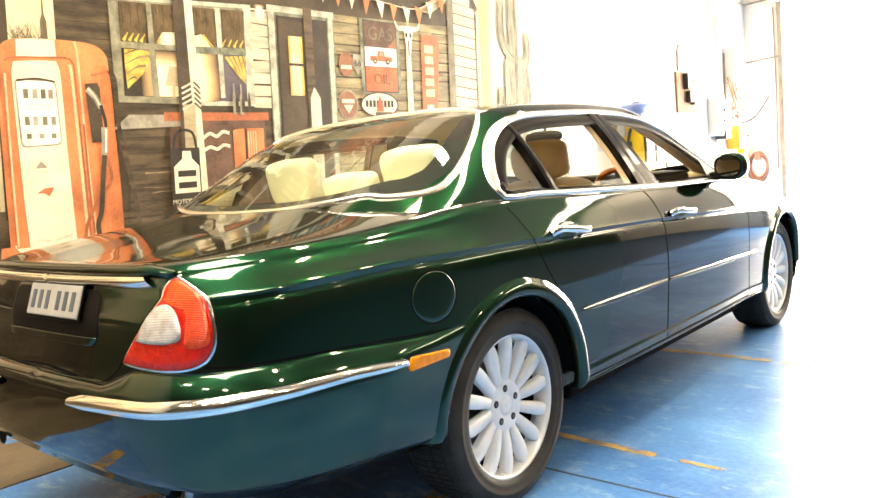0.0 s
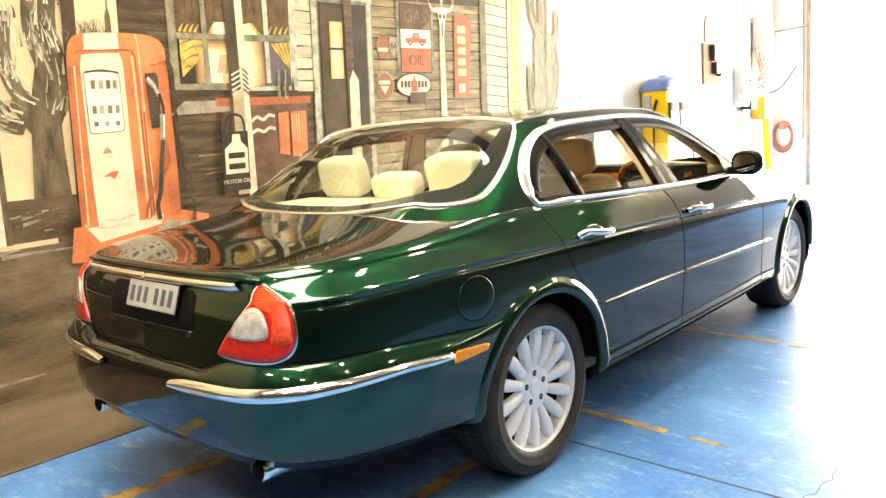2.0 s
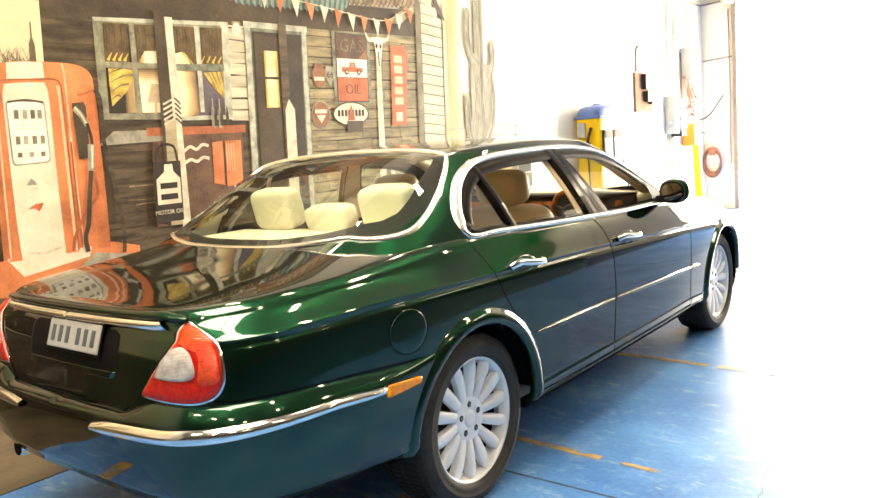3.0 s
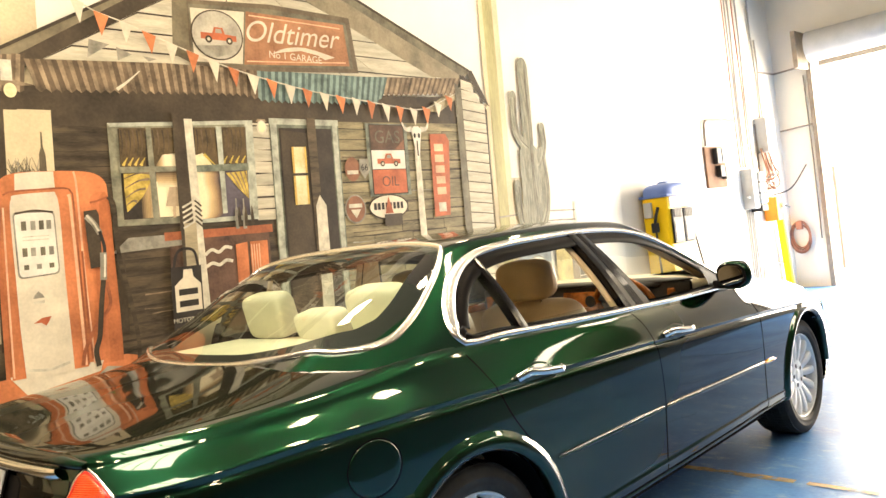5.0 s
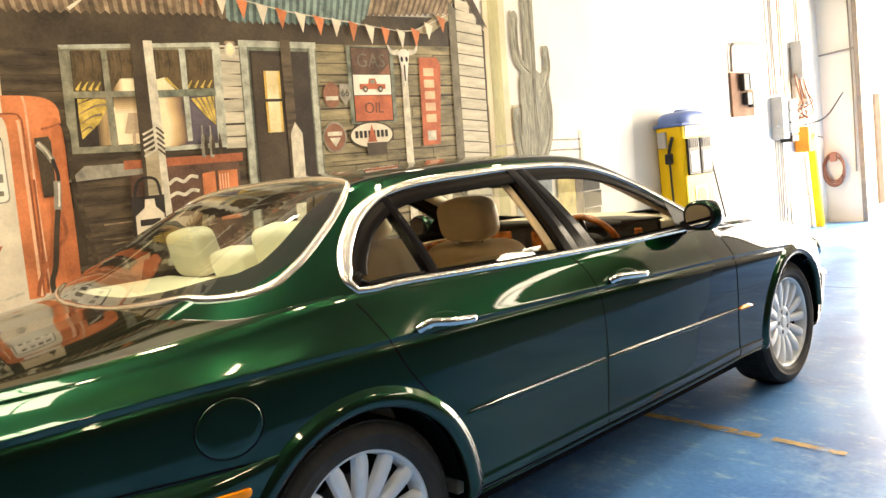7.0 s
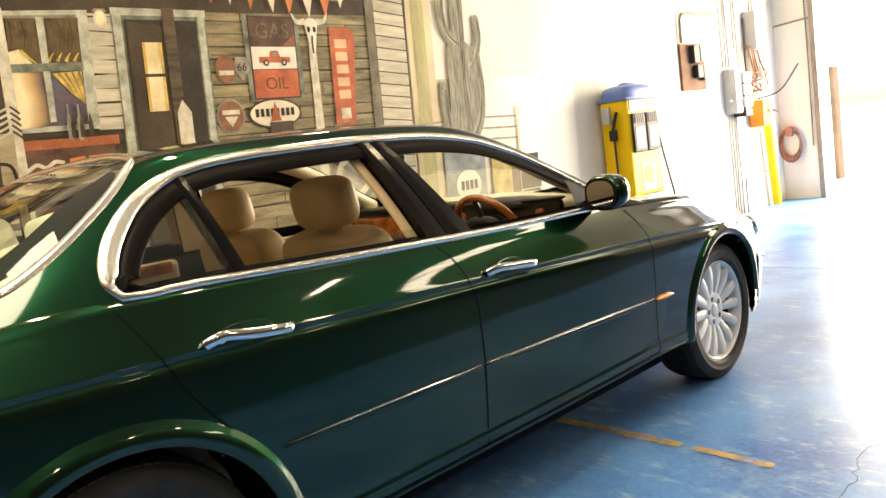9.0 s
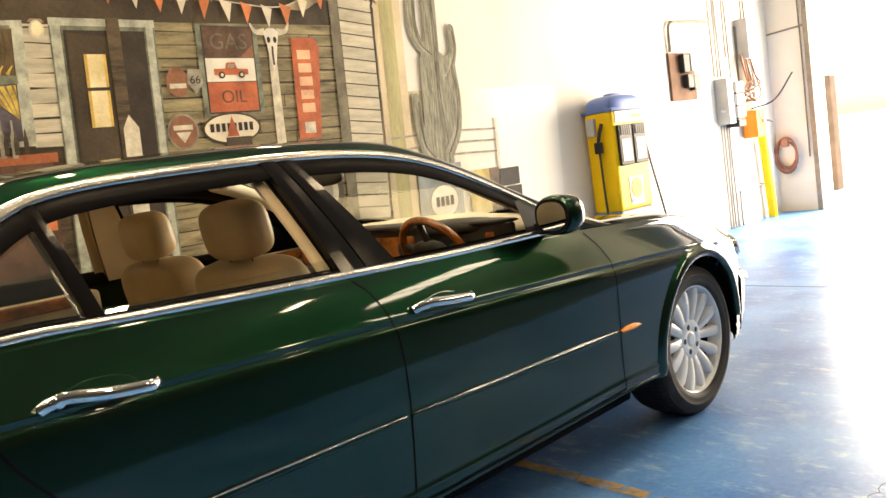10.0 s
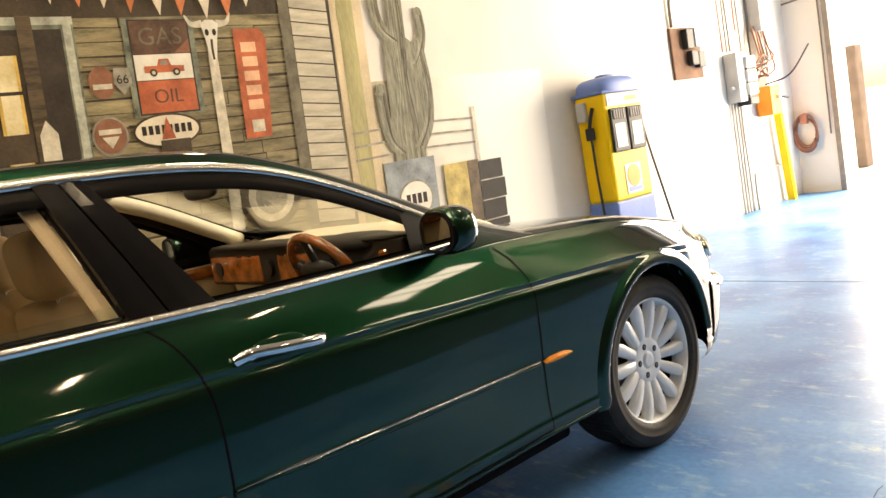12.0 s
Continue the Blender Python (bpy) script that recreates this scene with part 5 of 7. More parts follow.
def cabin_side(y, z, out=0.0):
    """A point on the cabin's flank at y and z."""
    p = cabin(y)[:25]
    x = np.interp(z, p[:, 1], p[:, 0])
    n = np.array([0.87, 0, 0.5])
    return np.array([x, y, z]) + out * n


def cabin_top(x, y, out=0.0):
    p = cabin(y)
    z = np.interp(abs(x), p[::-1, 0], p[::-1, 1])
    e = cabin(min(y + 0.03, 2.42))
    z2 = np.interp(abs(x), e[::-1, 0], e[::-1, 1])
    n = np.array([0.15 * np.sign(x), -(z2 - z) / 0.03, 1.0])
    return np.array([x, y, z]) + out * n / np.linalg.norm(n)


def inside(pt, poly):
    x, y = pt
    hit = False
    for (x1, y1), (x2, y2) in zip(poly, np.roll(poly, -1, axis=0)):
        if (y1 > y) != (y2 > y) and x < (x2 - x1) * (y - y1) / (y2 - y1) + x1:
            hit = not hit
    return hit


def inset(poly, d):
    p = np.array(poly)
    d = np.reshape(d, (-1, 1))
    a, b = np.roll(p, 1, axis=0), np.roll(p, -1, axis=0)
    t = b - a
    t /= np.linalg.norm(t, axis=1)[:, None]
    area = np.sum(p[:, 0] * b[:, 1] - b[:, 0] * p[:, 1])
    n = np.column_stack([-t[:, 1], t[:, 0]]) * (1 if area > 0 else -1)
    return p + d * n


def ring_band(outer, inner, place, out, drop=0.004):
    """A closed raised band between two outlines on a surface."""
    n = len(outer)
    rows = [[place(*o, -0.004) for o in outer], [place(*(o * 0.85 + i * 0.15), out) for o, i in zip(outer, inner)],
            [place(*(o * 0.15 + i * 0.85), out) for o, i in zip(outer, inner)], [place(*i, -0.004) for i in inner]]
    v = np.array(rows).reshape(-1, 3)
    f = [(r * n + i, r * n + (i + 1) % n, (r + 1) * n + (i + 1) % n, (r + 1) * n + i) for r in range(3) for i in range(n)]
    return v, f


def strip_band(path, half, place, out, n_cross=5, blunt=0.3):
    """An open raised moulding along a path (a, b) on a surface, half its height."""
    v, f = [], []
    m = len(path)
    for k, (a, b) in enumerate(path):
        taper = min(1, blunt + 3.0 * min(k, m - 1 - k) / m) * np.broadcast_to(half, m)[k]
        for j in range(n_cross):
            t = -1 + 2 * j / (n_cross - 1)
            v.append(place(a, b + t * taper, out * (1 - t * t) ** 0.5 + 0.001))
    for k in range(m - 1):
        for j in range(n_cross - 1):
            f.append((k * n_cross + j, (k + 1) * n_cross + j, (k + 1) * n_cross + j + 1, k * n_cross + j + 1))
    return np.array(v), f


def patch(poly, place, out, step=0.02, edge=0.006):
    """A filled raised patch with a rounded edge: rings of the outline drawn in towards its middle."""
    p = np.array(poly)
    c = p.mean(axis=0)
    rings = []
    for t, o in ((1.0, -0.003), (0.985, out * 0.7), (0.95, out), (0.75, out), (0.5, out), (0.25, out), (0.02, out)):
        rings.append([place(*(c + (q - c) * t), o) for q in p])
    n = len(p)
    v = np.array(rings).reshape(-1, 3)
    f = [(r * n + i, r * n + (i + 1) % n, (r + 1) * n + (i + 1) % n, (r + 1) * n + i) for r in range(len(rings) - 1) for i in range(n)]
    f.append(tuple(range((len(rings) - 1) * n, len(rings) * n)))
    return v, f


car = thing("car", "dark green metallic four-door saloon with chrome trim and cream leather", "car", CAR)


def add(name, v, f, material, parent=None, both=False, label="", smooth=True):
    """A part of the car from arrays; both: a second one, mirrored to the other flank."""
    v = np.array(v)
    ob = mesh_object(name, v, f, material, parent or car, smooth, label)
    if both:
        mesh_object(name, v * (-1, 1, 1), [tuple(reversed(q)) for q in f], material, parent or car, smooth, label)
    return ob


# ---- lower body shell ----
ARCH = 0.402


def body_shell():
    corner = list(np.arange(0, 1.3, 0.02)) + list(np.arange(1.3, ARC[-1] - 1.2, 0.02)) + list(np.arange(ARC[-1] - 1.2, ARC[-1], 0.02)) + [ARC[-1]]
    rows, last = [], len(section(0.0))
    for s in corner:
        x, y = at_arc(s)
        pr = section(y)
        rows.append([(x * k, y + end_shift(y, z), z) for k, z in pr])
    v = np.array(rows)
    # round the wheel openings
    for ay in (AX_R, AX_F):
        dy, dz = v[:, :N_SIDE, 1] - ay, v[:, :N_SIDE, 2] - AX_Z
        d = np.hypot(dy, dz)
        near = (np.abs(d - ARCH) < 0.013) & (v[:, :N_SIDE, 0] > 0.5)
        f = np.where(near, ARCH / d, 1)
        v[:, :N_SIDE, 1], v[:, :N_SIDE, 2] = ay + dy * f, AX_Z + dz * f
    nr, nc = v.shape[:2]
    faces = []
    for i in range(nr - 1):
        for j in range(nc - 1):
            c = (v[i, j] + v[i + 1, j] + v[i, j + 1] + v[i + 1, j + 1]) / 4
            if j < N_SIDE and c[0] > 0.5 and min(math.hypot(c[1] - AX_R, c[2] - AX_Z), math.hypot(c[1] - AX_F, c[2] - AX_Z)) < ARCH:
                continue
            if j >= N_SIDE - 1 and -0.40 < c[1] < 2.30 and abs(c[0]) < 0.84 - 0.1 * max(0, -c[1]) and c[2] > 0.9:
                edge = np.interp(c[1], (-0.40, -0.2, 0.1, 2.05, 2.30), (0.60, 0.74, 0.84, 0.84, 0.76))
                if abs(c[0]) < edge:
                    continue
            faces.append((i * nc + j, (i + 1) * nc + j, (i + 1) * nc + j + 1, i * nc + j + 1))
    vv, ff = mirror_x(v.reshape(-1, 3), faces)
    bm = bmesh.new()
    bv = [bm.verts.new(tuple(p)) for p in vv]
    for q in ff:
        bm.faces.new([bv[k] for k in q])
    bmesh.ops.remove_doubles(bm, verts=bm.verts, dist=1e-4)
    bmesh.ops.recalc_face_normals(bm, faces=bm.faces)
    bm.normal_update()
    panels = collections.defaultdict(list)
    for f in bm.faces:
        panels[panel_of(f.calc_center_median(), f.normal)].append(f)
    made = {}
    for key, fs in panels.items():
        index, co, normals, quads = {}, [], [], []
        for f in fs:
            for w in f.verts:
                if w.index not in index:
                    index[w.index] = len(co)
                    co.append(tuple(w.co))
                    normals.append(tuple(w.normal))
            quads.append([index[w.index] for w in f.verts])
        me = bpy.data.meshes.new(key[0])
        me.from_pydata(co, [], quads)
        me.materials.append(M_paint)
        me.shade_smooth()
        me.normals_split_custom_set_from_vertices(normals)
        ob = new(key[0], me)
        ob.parent = car
        made[key] = ob
    bm.free()
    return made


REAR_CUT = ((0.33, 0.48, 0.58, 0.69, 0.81, 0.91, 0.985, 1.03), (0.375, 0.375, 0.345, 0.26, 0.17, 0.12, 0.085, 0.06))
MID_CUT = ((0.33, 0.55, 0.75, 0.87, 0.96, 1.02), (1.15, 1.165, 1.17, 1.155, 1.115, 1.06))
FRONT_CUT = ((0.33, 0.45, 0.62, 0.80, 0.90, 0.97), (2.29, 2.28, 2.28, 2.29, 2.255, 2.19))


def panel_of(c, n):
    """Which body panel a face belongs to."""
    side = 1 if c.x > 0 else -1
    if abs(c.x) > 0.6 and c.z > 0.33 and 0.0 < c.y < 2.3:
        a, b, d = (np.interp(c.z, *t) for t in (REAR_CUT, MID_CUT, FRONT_CUT))
        if a < c.y < b:
            return "rear_door", side
        if b <= c.y < d:
            return "front_door", side
    if n.z > 0.6 and 2.25 < c.y < 3.72 and abs(c.x) < 0.66 - 0.1 * max(0, c.y - 3.0):
        return "bonnet", 0
    if (n.z > 0.6 and c.y < -0.42 and abs(c.x) < 0.62) or (c.y < -1.0 and c.z > 0.685 and abs(c.x) < np.interp(c.z, (0.68, 0.741, 0.95), (0.33, 0.45, 0.60))):
        return "boot_lid", 0
    return "body", 0


PANELS = body_shell()
tagged(PANELS["body", 0], "glossy dark green metallic bodywork")

# wheel opening lips and dark liners
for ay in (AX_R, AX_F):
    v, f, n = [], [], 60
    for k in range(n + 1):
        a = radians(-5 + 183 * k / n) if ay == AX_R else radians(4 + 182 * k / n)
        for r, o in ((ARCH - 0.012, -0.03), (ARCH - 0.014, 0.003), (ARCH - 0.008, 0.013), (ARCH + 0.006, 0.0185), (ARCH + 0.022, 0.017), (ARCH + 0.036, 0.010), (ARCH + 0.046, 0.003), (ARCH + 0.056, -0.002)):
            y, z = ay + r * math.cos(a), AX_Z + r * math.sin(a)
            p = skin(arc_of(y), max(z, 0.24))
            v.append((p[0] + o, y, z))
    for k in range(n):
        for j in range(7):
            f.append((k * 8 + j, (k + 1) * 8 + j, (k + 1) * 8 + j + 1, k * 8 + j + 1))
    add("wheel_arch", v, f, M_paint, both=True)
    v, f = [], []
    for k in range(n + 1):
        a = radians(4 + 172 * k / n)
        edge = skin(arc_of(ay + ARCH * math.cos(a)), max(AX_Z + ARCH * math.sin(a), 0.26))[0] - 0.02
        for x, r in ((edge, ARCH - 0.006), (edge - 0.06, ARCH - 0.004), (0.50, ARCH), (0.50, 0.05)):
            v.append((x, ay + r * math.cos(a), AX_Z + r * math.sin(a)))
    for k in range(n):
        for j in range(3):
            f.append((k * 4 + j, k * 4 + j + 1, (k + 1) * 4 + j + 1, (k + 1) * 4 + j))
    add("wheel_well", v, f, M_seal, both=True, label="dark wheel arch liner")

under = bmesh.new()
box((-0.78, 0.50, 0.20), (0.78, 2.52, 0.30), 0.02, bm=under)
box((-0.48, -1.05, 0.30), (0.48, 0.5, 0.42), 0.02, bm=under)
box((-0.48, 2.4, 0.22), (0.48, 3.7, 0.32), 0.02, bm=under)
box((-0.74, -1.08, 0.40), (0.74, -0.48, 0.46), 0.02, bm=under)
part("underbody", under, M_seal, car)


# ---- cabin shell, glass and bright work ----
SIDE_OUT = curve([(0.085, 1.052), (0.055, 1.10), (0.075, 1.165), (0.13, 1.235), (0.21, 1.30), (0.33, 1.352), (0.50, 1.379), (0.78, 1.389),
                  (1.05, 1.391), (1.30, 1.379), (1.50, 1.347), (1.68, 1.287), (1.86, 1.20), (2.02, 1.105), (2.12, 1.02), (2.10, 0.998)], 5)
belt_line = np.array([(y, np.interp(y, G_Y, G_FZ) + 0.008) for y in np.linspace(2.02, 0.15, 30)])
SIDE_OUT = np.vstack([SIDE_OUT, belt_line])
SIDE_W = np.where(np.arange(len(SIDE_OUT)) >= len(SIDE_OUT) - 30, 0.020, np.interp(SIDE_OUT[:, 0], (0.05, 0.12, 0.35, 1.4, 2.1), (0.048, 0.044, 0.027, 0.024, 0.018)))
SIDE_W = SIDE_W * np.where(np.arange(len(SIDE_OUT)) < 12, np.clip((SIDE_OUT[:, 1] - 1.02) / 0.11, 0.4, 1), 1)
SIDE_IN = inset(SIDE_OUT, SIDE_W)


def round_quad(corners, r, n=8):
    """An outline with rounded corners."""
    out = []
    m = len(corners)
    for i in range(m):
        p, a, b = (np.array(corners[k % m], float) for k in (i, i - 1, i + 1))
        u, w = (a - p) / np.linalg.norm(a - p), (b - p) / np.linalg.norm(b - p)
        rr = r[i] if isinstance(r, (list, tuple)) else r
        s, e = p + u * rr, p + w * rr
        for k in range(n + 1):
            t = k / n
            out.append((1 - t) ** 2 * s + 2 * t * (1 - t) * p + t * t * e)
    return np.array(out)


def dense(poly, step=0.03):
    out = []
    for a, b in zip(poly, np.roll(poly, -1, axis=0)):
        k = max(1, int(np.linalg.norm(b - a) / step))
        out += [a + (b - a) * j / k for j in range(k)]
    return np.array(out)


half_back = curve([(0, -0.465), (0.25, -0.452), (0.45, -0.405), (0.60, -0.328), (0.69, -0.245), (0.730, -0.15), (0.728, -0.06), (0.710, 0.03), (0.670, 0.155), (0.630, 0.238),
                   (0.592, 0.275), (0.5, 0.296), (0.3, 0.318), (0, 0.33)], 5)
BACK_OUT = np.vstack([half_back, half_back[-2:0:-1] * (-1, 1)])
BACK_IN = inset(BACK_OUT, 0.017)
FRONT_OUT = dense(round_quad([(-0.61, 1.50), (0, 1.43), (0.61, 1.50), (0.72, 2.16), (0, 2.36), (-0.72, 2.16)], [0.08, 0.3, 0.08, 0.08, 0.3, 0.08]))


def cabin_shell():
    prof = [cabin(y) for y in GYS]
    nc = len(prof[0])
    v = np.array([[(x, y, z) for x, z in p] for y, p in zip(GYS, prof)])
    hole_side = inset(SIDE_OUT, 0.016)
    hole_back, hole_front = inset(BACK_OUT, 0.012), inset(FRONT_OUT, 0.012)

    def faces_of(v, hole_side, hole_back, hole_front):
        faces = []
        for i in range(len(GYS) - 1):
            for j in range(nc - 1):
                c = (v[i, j] + v[i + 1, j] + v[i, j + 1] + v[i + 1, j + 1]) / 4
                if j < 20 and inside((c[1], c[2]), hole_side):
                    continue
                if j >= 12 and (inside((c[0], c[1]), hole_back) or inside((c[0], c[1]), hole_front)):
                    continue
                if c[1] < -0.50 and j < 12:
                    continue
                faces.append((i * nc + j, (i + 1) * nc + j, (i + 1) * nc + j + 1, i * nc + j + 1))
        return faces
    vv, ff = mirror_x(v.reshape(-1, 3), faces_of(v, hole_side, hole_back, hole_front))
    add("roof", vv, ff, M_paint, label="dark green metallic roof and pillars")
    w = v.copy()
    w[..., 0] *= 0.955
    w[..., 2] -= 0.028
    vv, ff = mirror_x(w.reshape(-1, 3), faces_of(v, inset(SIDE_OUT, -0.022), inset(BACK_OUT, -0.02), inset(FRONT_OUT, -0.02)))
    add("headlining", vv, [tuple(reversed(q)) for q in ff], M_creamtrim, label="cream headlining")


cabin_shell()


def fan(outline, place, out, rings=5):
    """A filled sheet on the surface, drawn in from its outline to its long middle."""
    p = np.array(outline)
    c = p.mean(axis=0)
    rows = [[place(*(c + (q - c) * t), out) for q in p] for t in np.linspace(1, 0.02, rings + 1)]
    n = len(p)
    v = np.array(rows).reshape(-1, 3)
    f = [(r * n + i, r * n + (i + 1) % n, (r + 1) * n + (i + 1) % n, (r + 1) * n + i) for r in range(rings) for i in range(n)]
    f.append(tuple(range(rings * n, (rings + 1) * n)))
    return v, f


v, f = ring_band(SIDE_OUT, SIDE_IN, cabin_side, 0.010)
add("window_surround", v, f, M_trim, both=True, label="bright chrome side window surround")
FRAME_IN = inset(SIDE_OUT, SIDE_W + np.where(np.arange(len(SIDE_OUT)) >= len(SIDE_OUT) - 30, 0.006, 0.046))
FRAME_IN[:, 1] = np.maximum(FRAME_IN[:, 1], np.interp(FRAME_IN[:, 0], G_Y, G_FZ) + 0.024)
v, f = ring_band(SIDE_IN, FRAME_IN, cabin_side, 0.003)
add("door_frame", v, f, M_black, both=True, label="black door window frame")
v, f = ring_band(inset(SIDE_OUT, -0.030), inset(SIDE_OUT, SIDE_W + 0.020), lambda a, b, o: cabin_side(a, max(b, 1.0), -0.020 - o), 0.008)
add("door_seal", v, f, M_black, both=True, label="black inner door seal")
# black pillar between the doors, and the quarter light's divider
def pillar(y0, y1, y2, y3, z0, z1, out, material, name, label=""):
    v, f, n = [], [], 10
    for k in range(n + 1):
        t = k / n
        z = z0 + (z1 - z0) * t
        a, b = y0 + (y2 - y0) * t, y1 + (y3 - y1) * t
        for y, o in ((a, -0.03), (a + 0.002, out), ((a + b) / 2, out + 0.002), (b - 0.002, out), (b, -0.03)):
            v.append(cabin_side(y, z, o))
    for k in range(n):
        for j in range(4):
            f.append((k * 5 + j, (k + 1) * 5 + j, (k + 1) * 5 + j + 1, k * 5 + j + 1))
    add(name, v, f, material, both=True, label=label, smooth=False)


pillar(1.045, 1.135, 0.95, 1.005, 1.025, 1.378, 0.005, M_gloss, "door_pillar")
pillar(1.139, 1.255, 1.008, 1.06, 1.02, 1.378, 0.004, M_gloss, "door_pillar")
pillar(1.005, 1.045, 0.912, 0.95, 1.02, 1.35, -0.022, M_cream, "pillar_lining", "cream pillar lining")
pillar(1.05, 1.245, 0.955, 1.055, 1.02, 1.36, -0.034, M_cream, "pillar_lining", "cream pillar lining")
pillar(0.375, 0.42, 0.32, 0.355, 1.045, 1.345, 0.003, M_gloss, "quarter_divider")
pillar(0.377, 0.418, 0.322, 0.353, 1.045, 1.335, -0.030, M_cream, "pillar_lining", "cream pillar lining")
# side glass: the fixed quarter light (the door panes are wound down)
quarter = np.array([(0.10, 1.075), (0.12, 1.14), (0.18, 1.225), (0.25, 1.285), (0.335, 1.325), (0.385, 1.075)])
v = [cabin_side(*q, -0.006) for q in quarter] + [cabin_side(*q, -0.010) for q in quarter]
f = [tuple(range(6)), tuple(range(11, 5, -1))] + [(i, 6 + i, 6 + (i + 1) % 6, (i + 1) % 6) for i in range(6)]
add("quarter_light", v, f, M_glass, both=True, label="dark-edged quarter glass", smooth=False)
low_pane = [(y, np.interp(y, G_Y, G_FZ) - 0.02) for y in np.linspace(0.40, 1.04, 14)] + [(y, np.interp(y, G_Y, G_FZ) + z) for y, z in zip(np.linspace(1.035, 0.395, 14), np.linspace(0.072, 0.046, 14))]
m = len(low_pane)
v = [cabin_side(*q, -0.009) for q in low_pane] + [cabin_side(*q, -0.013) for q in low_pane]
f = [(k, k + 1, m - 2 - k, m - 1 - k) for k in range(13)] + [(m + m - 1 - k, m + m - 2 - k, m + k + 1, m + k) for k in range(13)] + [(i, m + i, m + (i + 1) % m, (i + 1) % m) for i in range(m)]
add("door_pane", v, f, M_glass, both=True, label="rear door glass wound down almost to the sill", smooth=False)
v, f = ring_band(BACK_OUT, BACK_IN, cabin_top, 0.010)
add("rear_screen_trim", v, f, M_trim, label="chrome rear window trim")
v, f = ring_band(BACK_IN, inset(BACK_OUT, np.interp(BACK_OUT[:, 1], (-0.45, -0.3, -0.2, 0.1, 0.3), (0.070, 0.088, 0.098, 0.088, 0.06))), cabin_top, -0.0035)
add("rear_screen_band", v, f, M_print, label="black printed glass edge")
v, f = fan(BACK_IN, cabin_top, 0.0, 8)
add("rear_screen", v, f, M_backglass, label="sloping tinted rear window")
v, f = ring_band(FRONT_OUT, inset(FRONT_OUT, 0.018), cabin_top, 0.002)
add("windscreen_seal", v, f, M_black)
v, f = fan(inset(FRONT_OUT, 0.01), cabin_top, 0.0, 8)
add("windscreen", v, f, M_glass, label="clear windscreen")

for sx in (1, -1):
    cover = [cabin_top(sx * x, y, -0.034) for x, y in curve([(0.612, 1.50), (0.635, 1.66), (0.665, 1.85), (0.70, 2.05), (0.712, 2.13)], 5)]
    part("pillar_cover", tube([tuple(p) for p in cover], 0.046, 10, flat=0.7), M_creamtrim, car, "cream windscreen pillar cover", smooth=True)
header = [cabin_top(x, 1.47 + 0.06 * (x / 0.6) ** 2, -0.03) for x in np.linspace(-0.6, 0.6, 17)]
part("header_rail", tube([tuple(p) for p in header], 0.038, 10, flat=0.7), M_creamtrim, car, "cream header rail above the windscreen", smooth=True)
cowl = curve([(-0.74, 2.19), (-0.5, 2.30), (0, 2.385), (0.5, 2.30), (0.74, 2.19)], 8)
v, f = strip_band(cowl, 0.052, cabin_top, 0.004)
add("wiper_cowl", v, f, M_black)
# ---- bright work, lamps and shut lines on the flanks ----
path = [(arc_of(y), z) for y, z in zip(np.linspace(0.385, 1.145, 20), np.linspace(0.603, 0.597, 20))]
v, f = strip_band(path, 0.011, skin, 0.008)
add("side_moulding", v, f, M_paint, both=True)
path = [(arc_of(y), z + 0.009) for y, z in zip(np.linspace(0.395, 1.14, 20), np.linspace(0.603, 0.597, 20))]
v, f = strip_band(path, 0.0035, skin, 0.010)
add("moulding_insert", v, f, M_chrome, both=True)
path = [(arc_of(y), z) for y, z in zip(np.linspace(1.165, 2.26, 24), np.linspace(0.597, 0.566, 24))]
v, f = strip_band(path, 0.011, skin, 0.008)
add("side_moulding", v, f, M_paint, both=True)
path = [(arc_of(y), z + 0.009) for y, z in zip(np.linspace(1.17, 2.255, 24), np.linspace(0.597, 0.566, 24))]
v, f = strip_band(path, 0.0035, skin, 0.010)
add("moulding_insert", v, f, M_chrome, both=True)
path = [(arc_of(y), z) for y, z in zip(np.linspace(2.275, 2.42, 10), np.linspace(0.566, 0.562, 10))]
v, f = strip_band(path, 0.013, skin, 0.012)
add("side_repeater", v, f, M_amber, both=True, label="amber side indicator lens")
path = [(arc_of(y), 0.316) for y in np.linspace(0.42, 2.56, 40)]
v, f = strip_band(path, 0.007, skin, 0.005)
add("sill_moulding", v, f, M_paint, both=True)


def groove(points, name="shut_line", w=0.0030, place=skin):
    v, f = [], []
    pts = curve(points, 10)
    for k, (a, b) in enumerate(pts):
        t = pts[min(k + 1, len(pts) - 1)] - pts[max(k - 1, 0)]
        n = np.array([-t[1], t[0]]) / np.linalg.norm(t) * w
        v += [place(a - n[0], b - n[1], 0.0012), place(a + n[0], b + n[1], 0.0012)]
    f = [(2 * k, 2 * k + 2, 2 * k + 3, 2 * k + 1) for k in range(len(pts) - 1)]
    add(name, v, f, M_seal, both=True, smooth=False)


def flank(pts):
    return [(arc_of(y), z) for y, z in pts]


